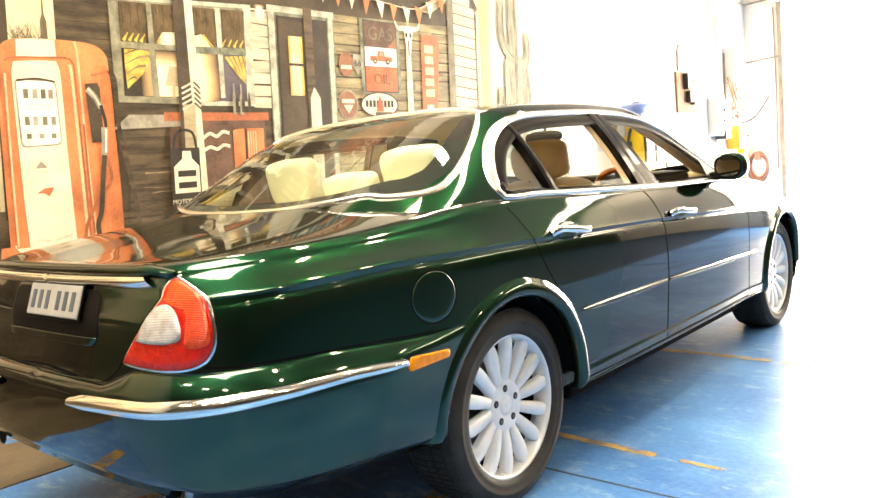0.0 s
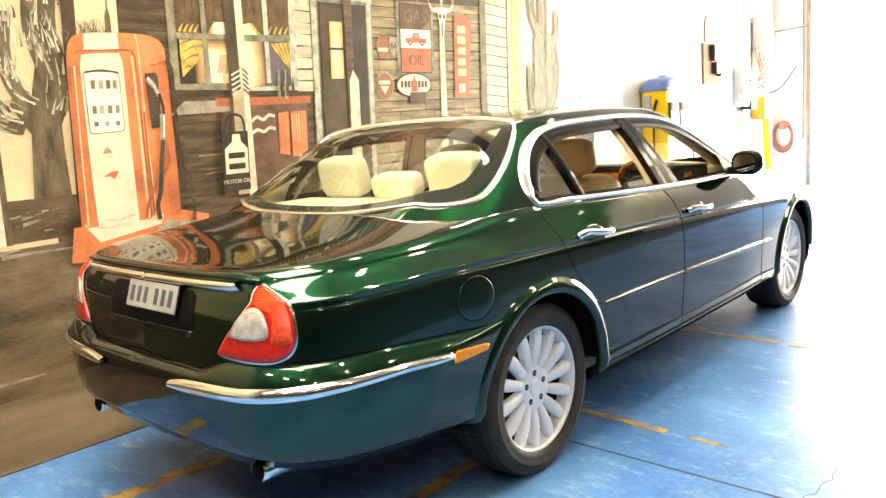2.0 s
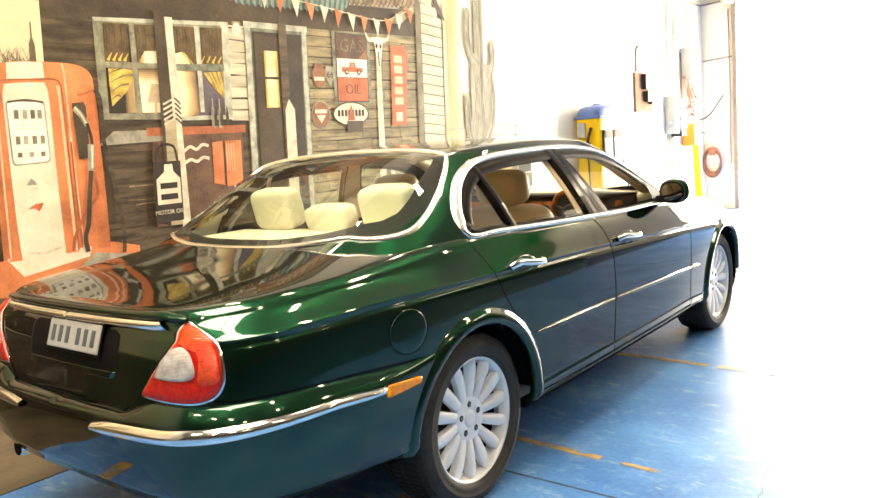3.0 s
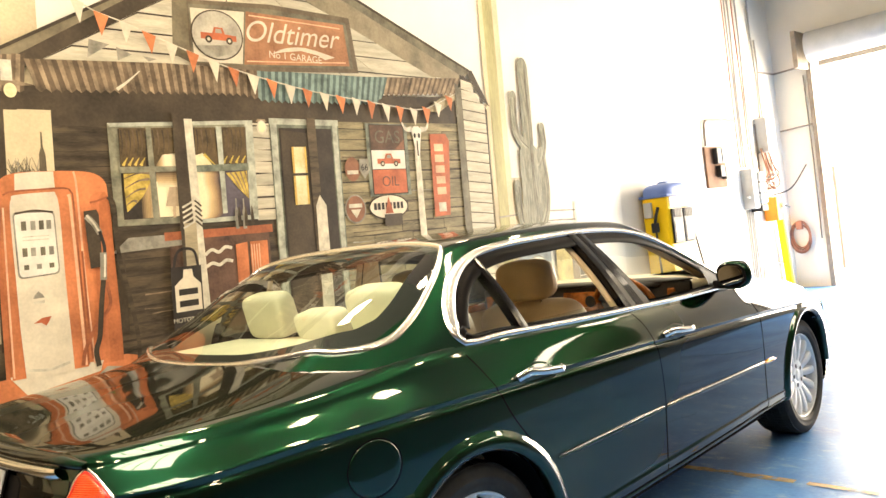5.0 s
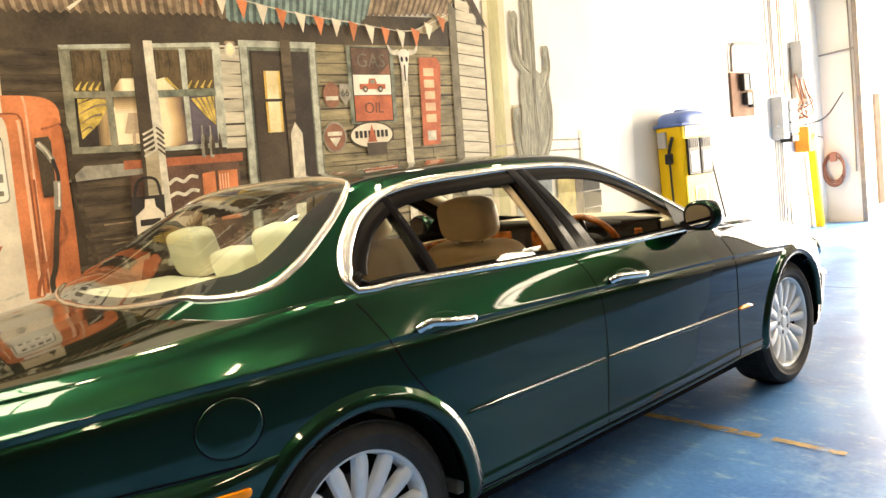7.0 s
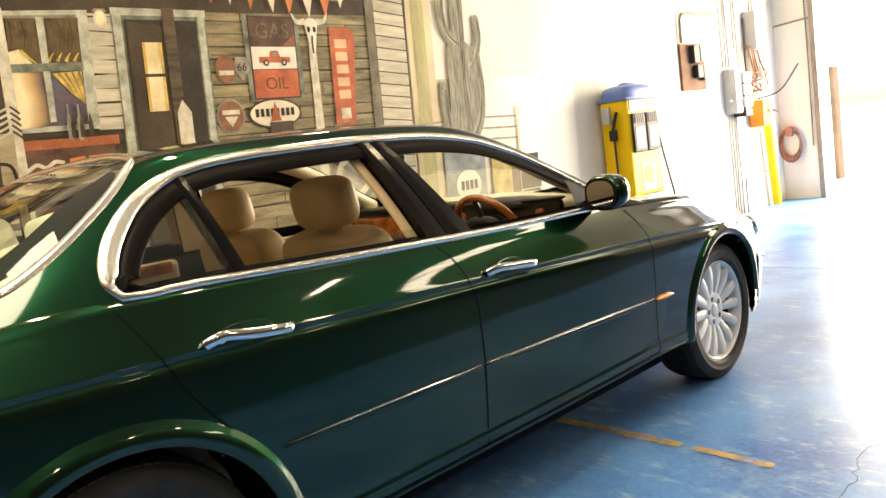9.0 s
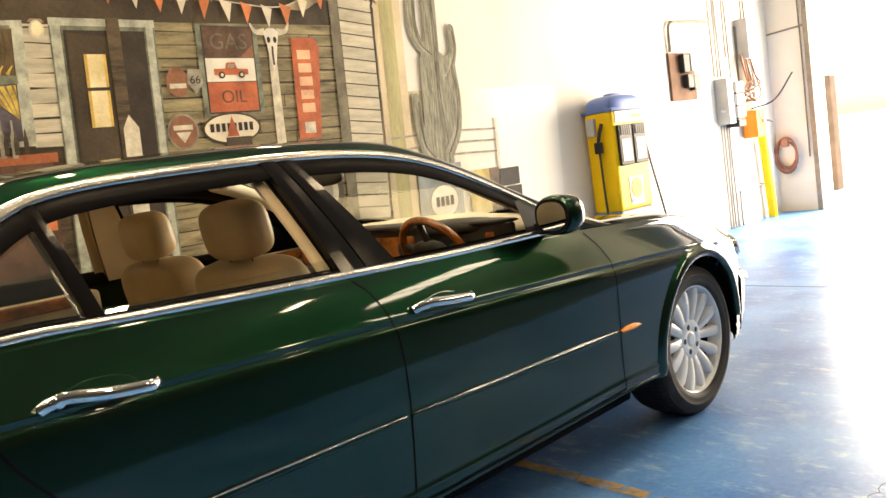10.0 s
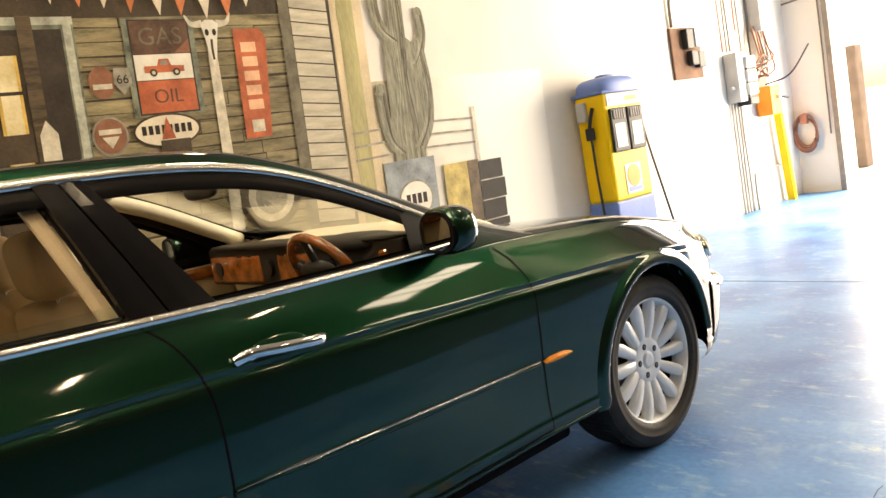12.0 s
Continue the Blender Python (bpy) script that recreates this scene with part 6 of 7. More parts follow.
groove(flank([(0.06, 1.03), (0.085, 0.985), (0.12, 0.91), (0.17, 0.81), (0.26, 0.69), (0.345, 0.58), (0.375, 0.48), (0.375, 0.33)]))
groove(flank([(1.06, 1.02), (1.115, 0.96), (1.155, 0.87), (1.17, 0.75), (1.165, 0.55), (1.15, 0.33)]))
groove(flank([(2.19, 0.97), (2.255, 0.90), (2.29, 0.80), (2.28, 0.62), (2.28, 0.45), (2.29, 0.33)]))
groove(flank([(0.375, 0.335), (0.8, 0.33), (1.3, 0.33), (2.29, 0.33)]), w=0.003)
FLAP_Y, FLAP_Z = -0.415, 0.803
flap = np.array([(arc_of(FLAP_Y + 0.094 * math.cos(a)), FLAP_Z + 0.080 * math.sin(a)) for a in np.linspace(0, 2 * math.pi, 41)])
groove(flap, "fuel_flap_line", 0.0016)
v, f = patch([(arc_of(FLAP_Y + 0.0915 * math.cos(a)), FLAP_Z + 0.0775 * math.sin(a)) for a in np.linspace(0, 2 * math.pi, 48, endpoint=False)], skin, 0.0022)
add("fuel_flap", v, f, M_paint, label="round green fuel filler flap")

# door handles
for y0, z0, y1, z1 in ((0.225, 0.915, 0.468, 0.909), (1.235, 0.889, 1.48, 0.881)):
    v, f = patch([(arc_of((y0 + y1) / 2 + 0.085 * math.cos(a)), (z0 + z1) / 2 + 0.004 + 0.034 * math.sin(a)) for a in np.linspace(0, 2 * math.pi, 28, endpoint=False)], skin, 0.0015)
    cup = add("handle_cup", v, f, M_paint, both=True)
    pts = [skin(arc_of(y0), z0, 0.006), skin(arc_of(y0 + 0.02), z0 + 0.004, 0.024), skin(arc_of(y0 + 0.05), z0 + 0.005, 0.030), skin(arc_of((y0 + y1) / 2), (z0 + z1) / 2, 0.034),
           skin(arc_of(y1 - 0.04), z1 - 0.002, 0.032), skin(arc_of(y1 - 0.015), z1 - 0.003, 0.024), skin(arc_of(y1), z1, 0.006)]
    for sx in (1, -1):
        bm = tube([tuple(p) for p in curve(pts, 5) * (sx, 1, 1)], 0.011, 10, flat=1.35)
        cylinder(skin(arc_of(y0 + 0.035), z0 + 0.004, 0.0) * (sx, 1, 1), skin(arc_of(y0 + 0.035), z0 + 0.004, 0.034) * (sx, 1, 1), 0.017, 0.013, 18, bm)
        part("door_handle", bm, M_bright, PANELS["rear_door" if y0 < 1 else "front_door", sx], "chrome door handle", smooth=True)

# ---- tail ----
TAIL = curve([(0.455, 0.740), (0.50, 0.795), (0.555, 0.857), (0.61, 0.915), (0.668, 0.949), (0.695, 0.952), (0.724, 0.922), (0.748, 0.875), (0.760, 0.83), (0.758, 0.785),
              (0.738, 0.752), (0.69, 0.734), (0.62, 0.730), (0.54, 0.733), (0.455, 0.740)], 5)[:-1]
v, f = patch(inset(TAIL, -0.0075), skin, 0.004)
add("tail_lamp_trim", v, f, M_chrome, both=True, label="chrome tail lamp surround")
v, f = patch(TAIL, skin, 0.010)
add("tail_lamp", v, f, M_red, both=True, label="red tail lamp lens")
upper = curve([(0.606, 0.903), (0.662, 0.941), (0.692, 0.945), (0.717, 0.915), (0.742, 0.872), (0.753, 0.83), (0.750, 0.792), (0.69, 0.786), (0.694, 0.84), (0.674, 0.886), (0.632, 0.907), (0.602, 0.905)], 5)[:-1]
v, f = patch(upper, skin, 0.0118)
add("indicator_lens", v, f, M_redtop, both=True, label="orange-red fluted upper lamp lens")
REV = curve([(0.518, 0.800), (0.548, 0.845), (0.585, 0.884), (0.628, 0.894), (0.660, 0.872), (0.678, 0.835), (0.672, 0.806), (0.63, 0.796), (0.57, 0.795), (0.518, 0.800)], 6)[:-1]
v, f = patch(REV, skin, 0.0135)
add("reversing_lens", v, f, M_clearlens, both=True, label="clear reversing lamp lens")
# bumper: a proud band round the tail from wheel to wheel, with chrome blades
S_BUMP = arc_of(-0.36)
v, f = [], []
ss = np.linspace(-1, 1, 141)
prof = ((0.402, -0.01), (0.405, 0.012), (0.45, 0.028), (0.55, 0.036), (0.62, 0.038), (0.658, 0.036), (0.672, 0.032), (0.695, 0.021), (0.714, 0.010), (0.723, 0.002), (0.726, -0.01))


def round_tail(s, z, out):
    p = skin(abs(s), z, out)
    return p * (1 if s >= 0 else -1, 1, 1)


for u in ss:
    low = np.interp(at_arc(abs(u) * S_BUMP)[1], K_Y, K_LOW)
    for k, (z, o) in enumerate(prof):
        reach = 0.418 + 0.022 * np.clip((z - 0.5) / 0.15, 0, 1)
        s = u * arc_of(AX_R - math.sqrt(max(reach ** 2 - (z - AX_Z) ** 2, 0.0)))
        fade = min(1, (1 - abs(u)) * 4.2 + 0.2)
        zz = z if k > 2 else low + (z - 0.40)
        if z > 0.66:
            zz -= (z - 0.66) * (0.62 * np.clip((0.50 - abs(s)) / 0.12, 0, 1) + 0.45 * np.clip((abs(s) - 1.05) / 0.4, 0, 1))
        v.append(round_tail(s, zz, o * fade if o > 0 else o))
m = len(prof)
for k in range(len(ss) - 1):
    for j in range(m - 1):
        f.append((k * m + j, (k + 1) * m + j, (k + 1) * m + j + 1, k * m + j + 1))
add("rear_bumper", v, f, M_paint, label="body-coloured rear bumper")
for side in (1, -1):
    path = [(side * s, float(np.interp(s, (0.2, 0.4, 0.6, 0.76, 0.9, 1.1, 1.3), (0.626, 0.634, 0.638, 0.648, 0.654, 0.657, 0.645)))) for s in np.linspace(0.245, S_BUMP - 0.22, 60)]
    v, f = strip_band(path, np.interp(np.linspace(0, 1, 60), (0, 0.05, 0.4, 1), (0.017, 0.022, 0.021, 0.0155)), lambda s, z, o: round_tail(s, z, o + 0.036 * min(1, (S_BUMP - abs(s)) / 0.35 + 0.25)), 0.018, 7, 0.75)
    add("bumper_blade", v, f, M_chrome, label="chrome bumper blade")
    marker = dense(round_quad([(side * (S_BUMP - 0.212), 0.616), (side * (S_BUMP - 0.03), 0.618), (side * (S_BUMP - 0.026), 0.640), (side * (S_BUMP - 0.20), 0.656)], 0.010))
    v, f = patch(marker, lambda s, z, o: round_tail(s, z, o + 0.036 * min(1, (S_BUMP - abs(s)) / 0.35 + 0.25)), 0.010)
    f = f if side > 0 else [tuple(reversed(q)) for q in f]
    add("side_marker", v, f, M_amber, label="amber rear side marker")
# boot lid: chrome bar, number plate in its recess, lip, shut line
v, f = strip_band([(s, 0.947) for s in np.linspace(-0.54, 0.585, 80)], 0.0165, round_tail, 0.022, 7, 0.8)
add("plate_bar", v, f, M_chrome, PANELS["boot_lid", 0], label="chrome bar over the number plate")
lip, lf = [], []
ls = np.linspace(-0.68, 0.68, 69)
for s in ls:
    p = round_tail(s, 0.955, 0.0)
    n = round_tail(s, 0.955, 0.05) - p
    n[2] = 0
    n /= np.linalg.norm(n)
    e = min(1, (0.68 - abs(s)) / 0.12 + 0.08)
    for o, dz in ((-0.13, 0.026), (-0.07, 0.034), (-0.015, 0.038), (0.012, 0.030), (0.014, 0.018), (-0.006, -0.002)):
        q = p + n * (o * (0.6 + 0.4 * e))
        lip.append((q[0], q[1], 0.955 + dz * (0.45 + 0.55 * e)))
for k in range(len(ls) - 1):
    for j in range(5):
        lf.append((k * 6 + j, (k + 1) * 6 + j, (k + 1) * 6 + j + 1, k * 6 + j + 1))
add("boot_lip", lip, lf, M_paint, PANELS["boot_lid", 0], label="lip spoiler on the boot lid")
recess = dense(round_quad([(-0.26, 0.785), (0.33, 0.785), (0.33, 0.924), (-0.26, 0.924)], 0.03))
v, f = patch(recess, round_tail, 0.0015)
add("plate_recess", v, f, M_black)


def plate():
    top, bot = round_tail(0.05, 0.934, 0.012), round_tail(0.05, 0.838, 0.014)
    up = Vector(top) - Vector(bot)
    ang = math.atan2(up.z, up.y)
    m = Matrix.Translation((Vector(top) + Vector(bot)) / 2) @ Matrix.Rotation(ang, 4, "X")
    bm = box((-0.168, -0.048, -0.002), (0.168, 0.048, 0.004), 0.004)
    bmesh.ops.transform(bm, matrix=m @ Matrix.Translation((0.02, 0, 0)), verts=bm.verts)
    rim = box((-0.174, -0.056, -0.006), (0.174, 0.053, 0.0), 0.004)
    bmesh.ops.transform(rim, matrix=m @ Matrix.Translation((0.02, 0, 0)), verts=rim.verts)
    part("plate_surround", rim, M_black, car, "black plastic plate surround")
    m = m @ Matrix.Translation((0.02, 0, 0))
    p = part("number_plate", bm, M_plate, car, "white number plate with dark plain bars")
    for k in range(6):
        x = -0.130 + 0.047 * k + (0.025 if k > 2 else 0)
        bm = box((x - 0.012, -0.028, 0.004), (x + 0.011, 0.028, 0.0055))
        bmesh.ops.transform(bm, matrix=m, verts=bm.verts)
        part("plate_bar_mark", bm, M_char, p)


plate()
groove([(0.365, 0.682), (0.405, 0.703), (0.443, 0.735), (0.49, 0.79), (0.55, 0.865), (0.615, 0.932)], place=lambda s, z, o: skin(s, z, o + 0.001))
groove([(0.005, 0.695), (0.15, 0.688), (0.28, 0.676), (0.365, 0.682)], place=lambda s, z, o: skin(s, z, o + 0.001))
groove([(0.735, 0.738), (0.80, 0.732), (0.90, 0.731), (1.15, 0.722), (1.36, 0.707), (1.55, 0.692)], "bumper_seam", 0.0028)
ledge = dense(round_quad([(-0.24, 0.772), (0.30, 0.772), (0.32, 0.796), (-0.255, 0.796)], 0.010))
v, f = patch(ledge, round_tail, 0.010)
add("plate_ledge", v, f, M_paint, PANELS["boot_lid", 0], label="moulded ledge below the number plate")
for sx in (1, -1):
    bm = bmesh.new()
    pts = [(sx * 0.555, -0.75, 0.338), (sx * 0.56, -0.95, 0.350), (sx * 0.565, -1.135, 0.366)]
    tube([tuple(p) for p in curve(pts, 4)], 0.040, 20, bm=bm, flat=0.85)
    e = part("exhaust_tip", bm, M_chrome, car, "chrome exhaust tailpipe", smooth=True)
    part("exhaust_bore", cylinder((sx * 0.565, -1.115, 0.3645), (sx * 0.565, -1.1375, 0.3665), 0.032, n=20), M_seal, e)

# ---- nose ----
def round_nose(s, z, out):
    p = skin(ARC[-1] - abs(s), z, out)
    return p * (1 if s >= 0 else -1, 1, 1)


v, f = [], []
SN = 0.98
ss = np.linspace(-SN, SN, 81)
for s in ss:
    for z, o in ((0.25, -0.01), (0.27, 0.02), (0.36, 0.035), (0.46, 0.045), (0.52, 0.045), (0.545, 0.03), (0.555, -0.01)):
        fade = min(1, (SN - abs(s)) / 0.25 + 0.2)
        v.append(round_nose(s, z, o * fade if o > 0 else o))
for k in range(len(ss) - 1):
    for j in range(6):
        f.append((k * 7 + j, (k + 1) * 7 + j, (k + 1) * 7 + j + 1, k * 7 + j + 1))
add("front_bumper", v, f, M_paint, label="body-coloured front bumper")
for side in (1, -1):
    v, f = strip_band([(side * s, 0.515) for s in np.linspace(0.2, SN - 0.08, 30)], 0.020, lambda s, z, o: round_nose(s, z, o + 0.04 * min(1, (SN - abs(s)) / 0.25 + 0.2)), 0.014, 7)
    add("bumper_blade", v, f, M_chrome, label="chrome bumper blade")
    for s0, z0, r in ((0.86, 0.685, 0.058), (0.62, 0.675, 0.050)):
        poly = [(side * (s0 + 1.25 * r * math.cos(a)), z0 + r * math.sin(a)) for a in np.linspace(0, 2 * math.pi, 32, endpoint=False)]
        v, f = patch(poly, round_nose, 0.012)
        h = add("headlamp", v, f, M_chrome, label="round headlamp")
        poly = [(side * (s0 + 1.05 * r * math.cos(a)), z0 + 0.84 * r * math.sin(a)) for a in np.linspace(0, 2 * math.pi, 32, endpoint=False)]
        v, f = patch(poly, round_nose, 0.018)
        add("headlamp_lens", v, f, M_clearlens, h)

# ---- door mirrors ----
for sx in (1, -1):
    bm = blob((sx * 0.962, 1.93, 1.072), (0.168, 0.15, 0.142), 2.5)
    bmesh.ops.delete(bm, geom=[v for v in bm.verts if v.co.y < 1.885], context="VERTS")
    bmesh.ops.contextual_create(bm, geom=[e for e in bm.edges if e.is_boundary])
    mh = part("mirror_housing", bm, M_paint, PANELS["front_door", sx], "green door mirror housing", smooth=True)
    poly = [(sx * 0.962 + 0.061 * math.copysign(abs(math.cos(a)) ** 0.8, math.cos(a)), 1.072 + 0.050 * math.copysign(abs(math.sin(a)) ** 0.8, math.sin(a))) for a in np.linspace(0, 2 * math.pi, 32, endpoint=False)]
    rim = [(sx * 0.962 + 1.17 * (x - sx * 0.962), 1.072 + 1.19 * (z - 1.072)) for x, z in poly]
    vv = [(x, 1.882, z) for x, z in rim] + [(x, 1.90, z) for x, z in rim]
    ff = [tuple(range(31, -1, -1))] + [(i, (i + 1) % 32, 32 + (i + 1) % 32, 32 + i) for i in range(32)]
    mesh_object("mirror_rim", vv, ff, M_black, PANELS["front_door", sx], label="black mirror rim")
    vv = [(x, 1.879, z) for x, z in poly] + [(x, 1.90, z) for x, z in poly]
    ff = [tuple(range(31, -1, -1))] + [(i, (i + 1) % 32, 32 + (i + 1) % 32, 32 + i) for i in range(32)]
    mesh_object("mirror_glass", vv, ff, M_mirrorglass, PANELS["front_door", sx], label="mirror glass")
    part("mirror_stalk", box((sx * 0.90 - 0.05, 1.91, 1.005), (sx * 0.90 + 0.05, 1.98, 1.05), 0.012), M_black, PANELS["front_door", sx])
sail = np.array([(1.86, 1.022), (2.08, 1.018), (2.06, 1.06), (1.94, 1.135), (1.90, 1.13)])
v, f = fan(dense(sail), cabin_side, 0.006, 2)
add("mirror_sail", v, f, M_print, both=True)


# ---- wheels ----
def lathe(profile, axis_x, n=64, bm=None):
    """profile: rows of (x out, radius)."""
    bm = bm or bmesh.new()
    rings = [[bm.verts.new((x, r * math.cos(2 * math.pi * k / n), r * math.sin(2 * math.pi * k / n))) for k in range(n)] for x, r in profile]
    for a, b in zip(rings, rings[1:]):
        for k in range(n):
            bm.faces.new((a[k], a[(k + 1) % n], b[(k + 1) % n], b[k]))
    bmesh.ops.recalc_face_normals(bm, faces=bm.faces)
    return bm


def wheel():
    w = thing("wheel", "", "")
    w.parent = car
    R, r = TYRE_R, 0.249
    t = part("tyre", lathe([(-0.10, r), (-0.118, 0.285), (-0.115, 0.315), (-0.10, R - 0.006), (-0.08, R), (0.0, R + 0.001), (0.08, R), (0.098, R - 0.006), (0.1115, 0.322), (0.1165, 0.303), (0.1185, 0.300), (0.1185, 0.294), (0.1155, 0.290), (0.1165, 0.275), (0.1135, 0.258), (0.099, r)], 0, 96), M_rubber, w, "black low-profile tyre", smooth=True)
    # tread blocks on the shoulders
    bm = bmesh.new()
    for k in range(84):
        a = 2 * math.pi * k / 84
        for x0, x1, da in ((0.070, 0.1005, 0.0), (-0.1005, -0.070, 0.02), (0.022, 0.062, 0.012), (-0.062, -0.022, 0.03), (-0.016, 0.016, 0.02)):
            cs = [(a + da) - 0.026, (a + da) + 0.026]
            ro = R + 0.0045
            edge = R - 0.004 if abs(x0) > 0.065 else ro
            vs = []
            for ang in cs:
                for x in (x0, x1):
                    outer_r = edge if abs(x) > 0.09 else ro
                    for rr in (R - 0.008, outer_r):
                        vs.append(bm.verts.new((x, rr * math.cos(ang), rr * math.sin(ang))))
            for q in ((1, 3, 7, 5), (0, 1, 5, 4), (2, 6, 7, 3), (0, 2, 3, 1), (4, 5, 7, 6)):
                bm.faces.new([vs[i] for i in q])
    bmesh.ops.recalc_face_normals(bm, faces=bm.faces)
    part("tread", bm, M_rubber, t)
    rim = part("rim", lathe([(0.094, r + 0.004), (0.102, r + 0.002), (0.1035, r - 0.003), (0.098, r - 0.008), (0.082, r - 0.012), (0.060, r - 0.019), (0.040, r - 0.022)], 0, 96), M_alloy, w, "silver many-spoked alloy wheel", smooth=True)
    part("barrel", lathe([(0.040, r - 0.022), (-0.09, r - 0.02), (-0.10, r)], 0, 96), M_seal, w, "dark inner wheel barrel", smooth=True)
    # spokes: broad flat petals that grow out of the hub and round off at the rim
    for k in range(14):
        a0 = 2 * math.pi * (k + 0.25) / 14
        vs, fs, n = [], [], 15
        for i in range(n):
            u = i / (n - 1)
            rad = 0.070 + (r - 0.006 - 0.070) * u
            half = float(np.interp(u, (0, 0.2, 0.5, 0.8, 0.92, 1.0), (0.0168, 0.0198, 0.0232, 0.0252, 0.0225, 0.0135)))
            xo = 0.072 + 0.012 * math.sin(u * math.pi * 0.8) + 0.010 * u
            for c, d in ((-1, -0.030), (-0.96, -0.008), (-0.84, -0.001), (0, 0.0), (0.84, -0.001), (0.96, -0.008), (1, -0.030)):
                vs.append((xo + d, rad * math.cos(a0) - c * half * math.sin(a0), rad * math.sin(a0) + c * half * math.cos(a0)))
        for i in range(n - 1):
            for j in range(6):
                fs.append((i * 7 + j, (i + 1) * 7 + j, (i + 1) * 7 + j + 1, i * 7 + j + 1))
        fs.append(tuple((n - 1) * 7 + j for j in range(7)))
        mesh_object("spoke", vs, fs, M_alloy, rim, True)
    hub = part("hub", lathe([(0.050, 0.104), (0.070, 0.098), (0.0765, 0.085), (0.0765, 0.044), (0.0735, 0.038), (0.0735, 0.035), (0.079, 0.032), (0.0805, 0.020), (0.081, 0.0005)], 0, 48), M_alloy, rim, smooth=True)
    for k in range(5):
        a = 2 * math.pi * (k + 0.25) / 5
        part("lug_recess", cylinder((0.066, 0.060 * math.cos(a), 0.060 * math.sin(a)), (0.0772, 0.060 * math.cos(a), 0.060 * math.sin(a)), 0.0125, n=16), M_seal, rim)
        part("lug_nut", cylinder((0.066, 0.060 * math.cos(a), 0.060 * math.sin(a)), (0.0788, 0.060 * math.cos(a), 0.060 * math.sin(a)), 0.0085, n=6), M_brake, rim)
    part("brake_disc", cylinder((-0.01, 0, 0), (0.012, 0, 0), 0.16, n=40), M_brake, w)
    part("backing", cylinder((-0.03, 0, 0), (-0.02, 0, 0), r - 0.03, n=40), M_seal, w)
    return w


first = wheel()
spots = [(0.765, AX_R, 0), (0.738, AX_F, 0), (-0.765, AX_R, 180), (-0.738, AX_F, 180)]
for k, (x, y, turn) in enumerate(spots):
    m = pose(x, y, AX_Z + 0.005, 0, 0, turn) @ Matrix.Rotation(radians(17 * k), 4, "X")
    if k:
        copy_thing(first, m)
first.matrix_basis = pose(*spots[0][:2], AX_Z + 0.005)

# ---- cabin inside ----
floor_in = bmesh.new()
box((-0.80, 0.42, 0.28), (0.80, 2.3, 0.34), 0.01, bm=floor_in)
box((-0.14, 0.3, 0.3), (0.14, 2.0, 0.56), 0.04, bm=floor_in)
part("cabin_floor", floor_in, M_carpet, car, "beige carpet")


def front_seat(sx):
    far = 0.04 if sx < 0 else 0.0
    bm = blob((sx * 0.37, 1.40 + far, 0.50), (0.52, 0.54, 0.24), 3.2)
    s = part("front_seat", bm, M_cream, car, "cream leather front seat", smooth=True)
    b = blob((0, 0, 0.285), (0.56, 0.17, 0.65), 6.0, 32, 20)
    merge(b, blob((0.20, 0.035, 0.26), (0.11, 0.16, 0.5), 2.6))
    merge(b, blob((-0.20, 0.035, 0.26), (0.11, 0.16, 0.5), 2.6))
    bmesh.ops.transform(b, matrix=pose(sx * 0.37, 1.165 + far, 0.49, 13, 0, 0), verts=b.verts)
    part("seat_back", b, M_cream, s, smooth=True)
    h = blob((0, 0, 0), (0.30, 0.135, 0.188), 3.5, 28, 18)
    bmesh.ops.transform(h, matrix=pose(sx * 0.385, 1.015 + far, 1.184, 8, 0, 0), verts=h.verts)
    hr = part("head_restraint", h, M_cream, s, smooth=True)
    for dx in (-0.07, 0.07):
        part("restraint_post", cylinder((sx * 0.385 + dx, 1.02 + far, 1.04), (sx * 0.385 + dx, 1.015 + far, 1.13), 0.007, n=10), M_chrome, hr)


front_seat(1)
front_seat(-1)
bench = blob((0, 0.50, 0.50), (1.36, 0.54, 0.26), 3.6, 32)
bs = part("rear_bench", bench, M_cream, car, "cream leather rear bench", smooth=True)
bb = blob((0, 0, 0.29), (1.38, 0.18, 0.66), 3.6, 32)
bmesh.ops.transform(bb, matrix=pose(0, 0.31, 0.48, 18, 0, 0), verts=bb.verts)
part("bench_back", bb, M_cream, bs, smooth=True)
for x, w, h in ((-0.37, 0.29, 0.20), (0.0, 0.27, 0.115), (0.37, 0.29, 0.20)):
    hb = blob((0, 0, 0), (w, 0.12, h), 5.0, 32, 18)
    bmesh.ops.transform(hb, matrix=pose(x, 0.135, 1.078 + h / 2, 12, 0, 0), verts=hb.verts)
    part("rear_head_restraint", hb, M_creamtrim, bs, "cream rear head restraint", smooth=True)
shelf = bmesh.new()
box((-0.62, -0.33, 1.04), (0.62, 0.12, 1.075), 0.012, bm=shelf)
part("parcel_shelf", shelf, M_creamtrim, car, "cream parcel shelf")
for sx in (1, -1):
    for y0, y1 in ((0.20, 0.98), (1.17, 2.12)):
        d = part("door_trim", box((sx * 0.80 - 0.035, y0, 0.75 if y0 < 1 else 0.32), (sx * 0.80 + 0.035, y1, 0.985), 0.02), M_cream, car, "cream leather door lining")
        part("wood_capping", box((sx * 0.775 - 0.035, y0 + 0.04, 0.93), (sx * 0.775 + 0.03, y1 - 0.04, 0.981), 0.012), M_wood, d, "polished walnut door capping")
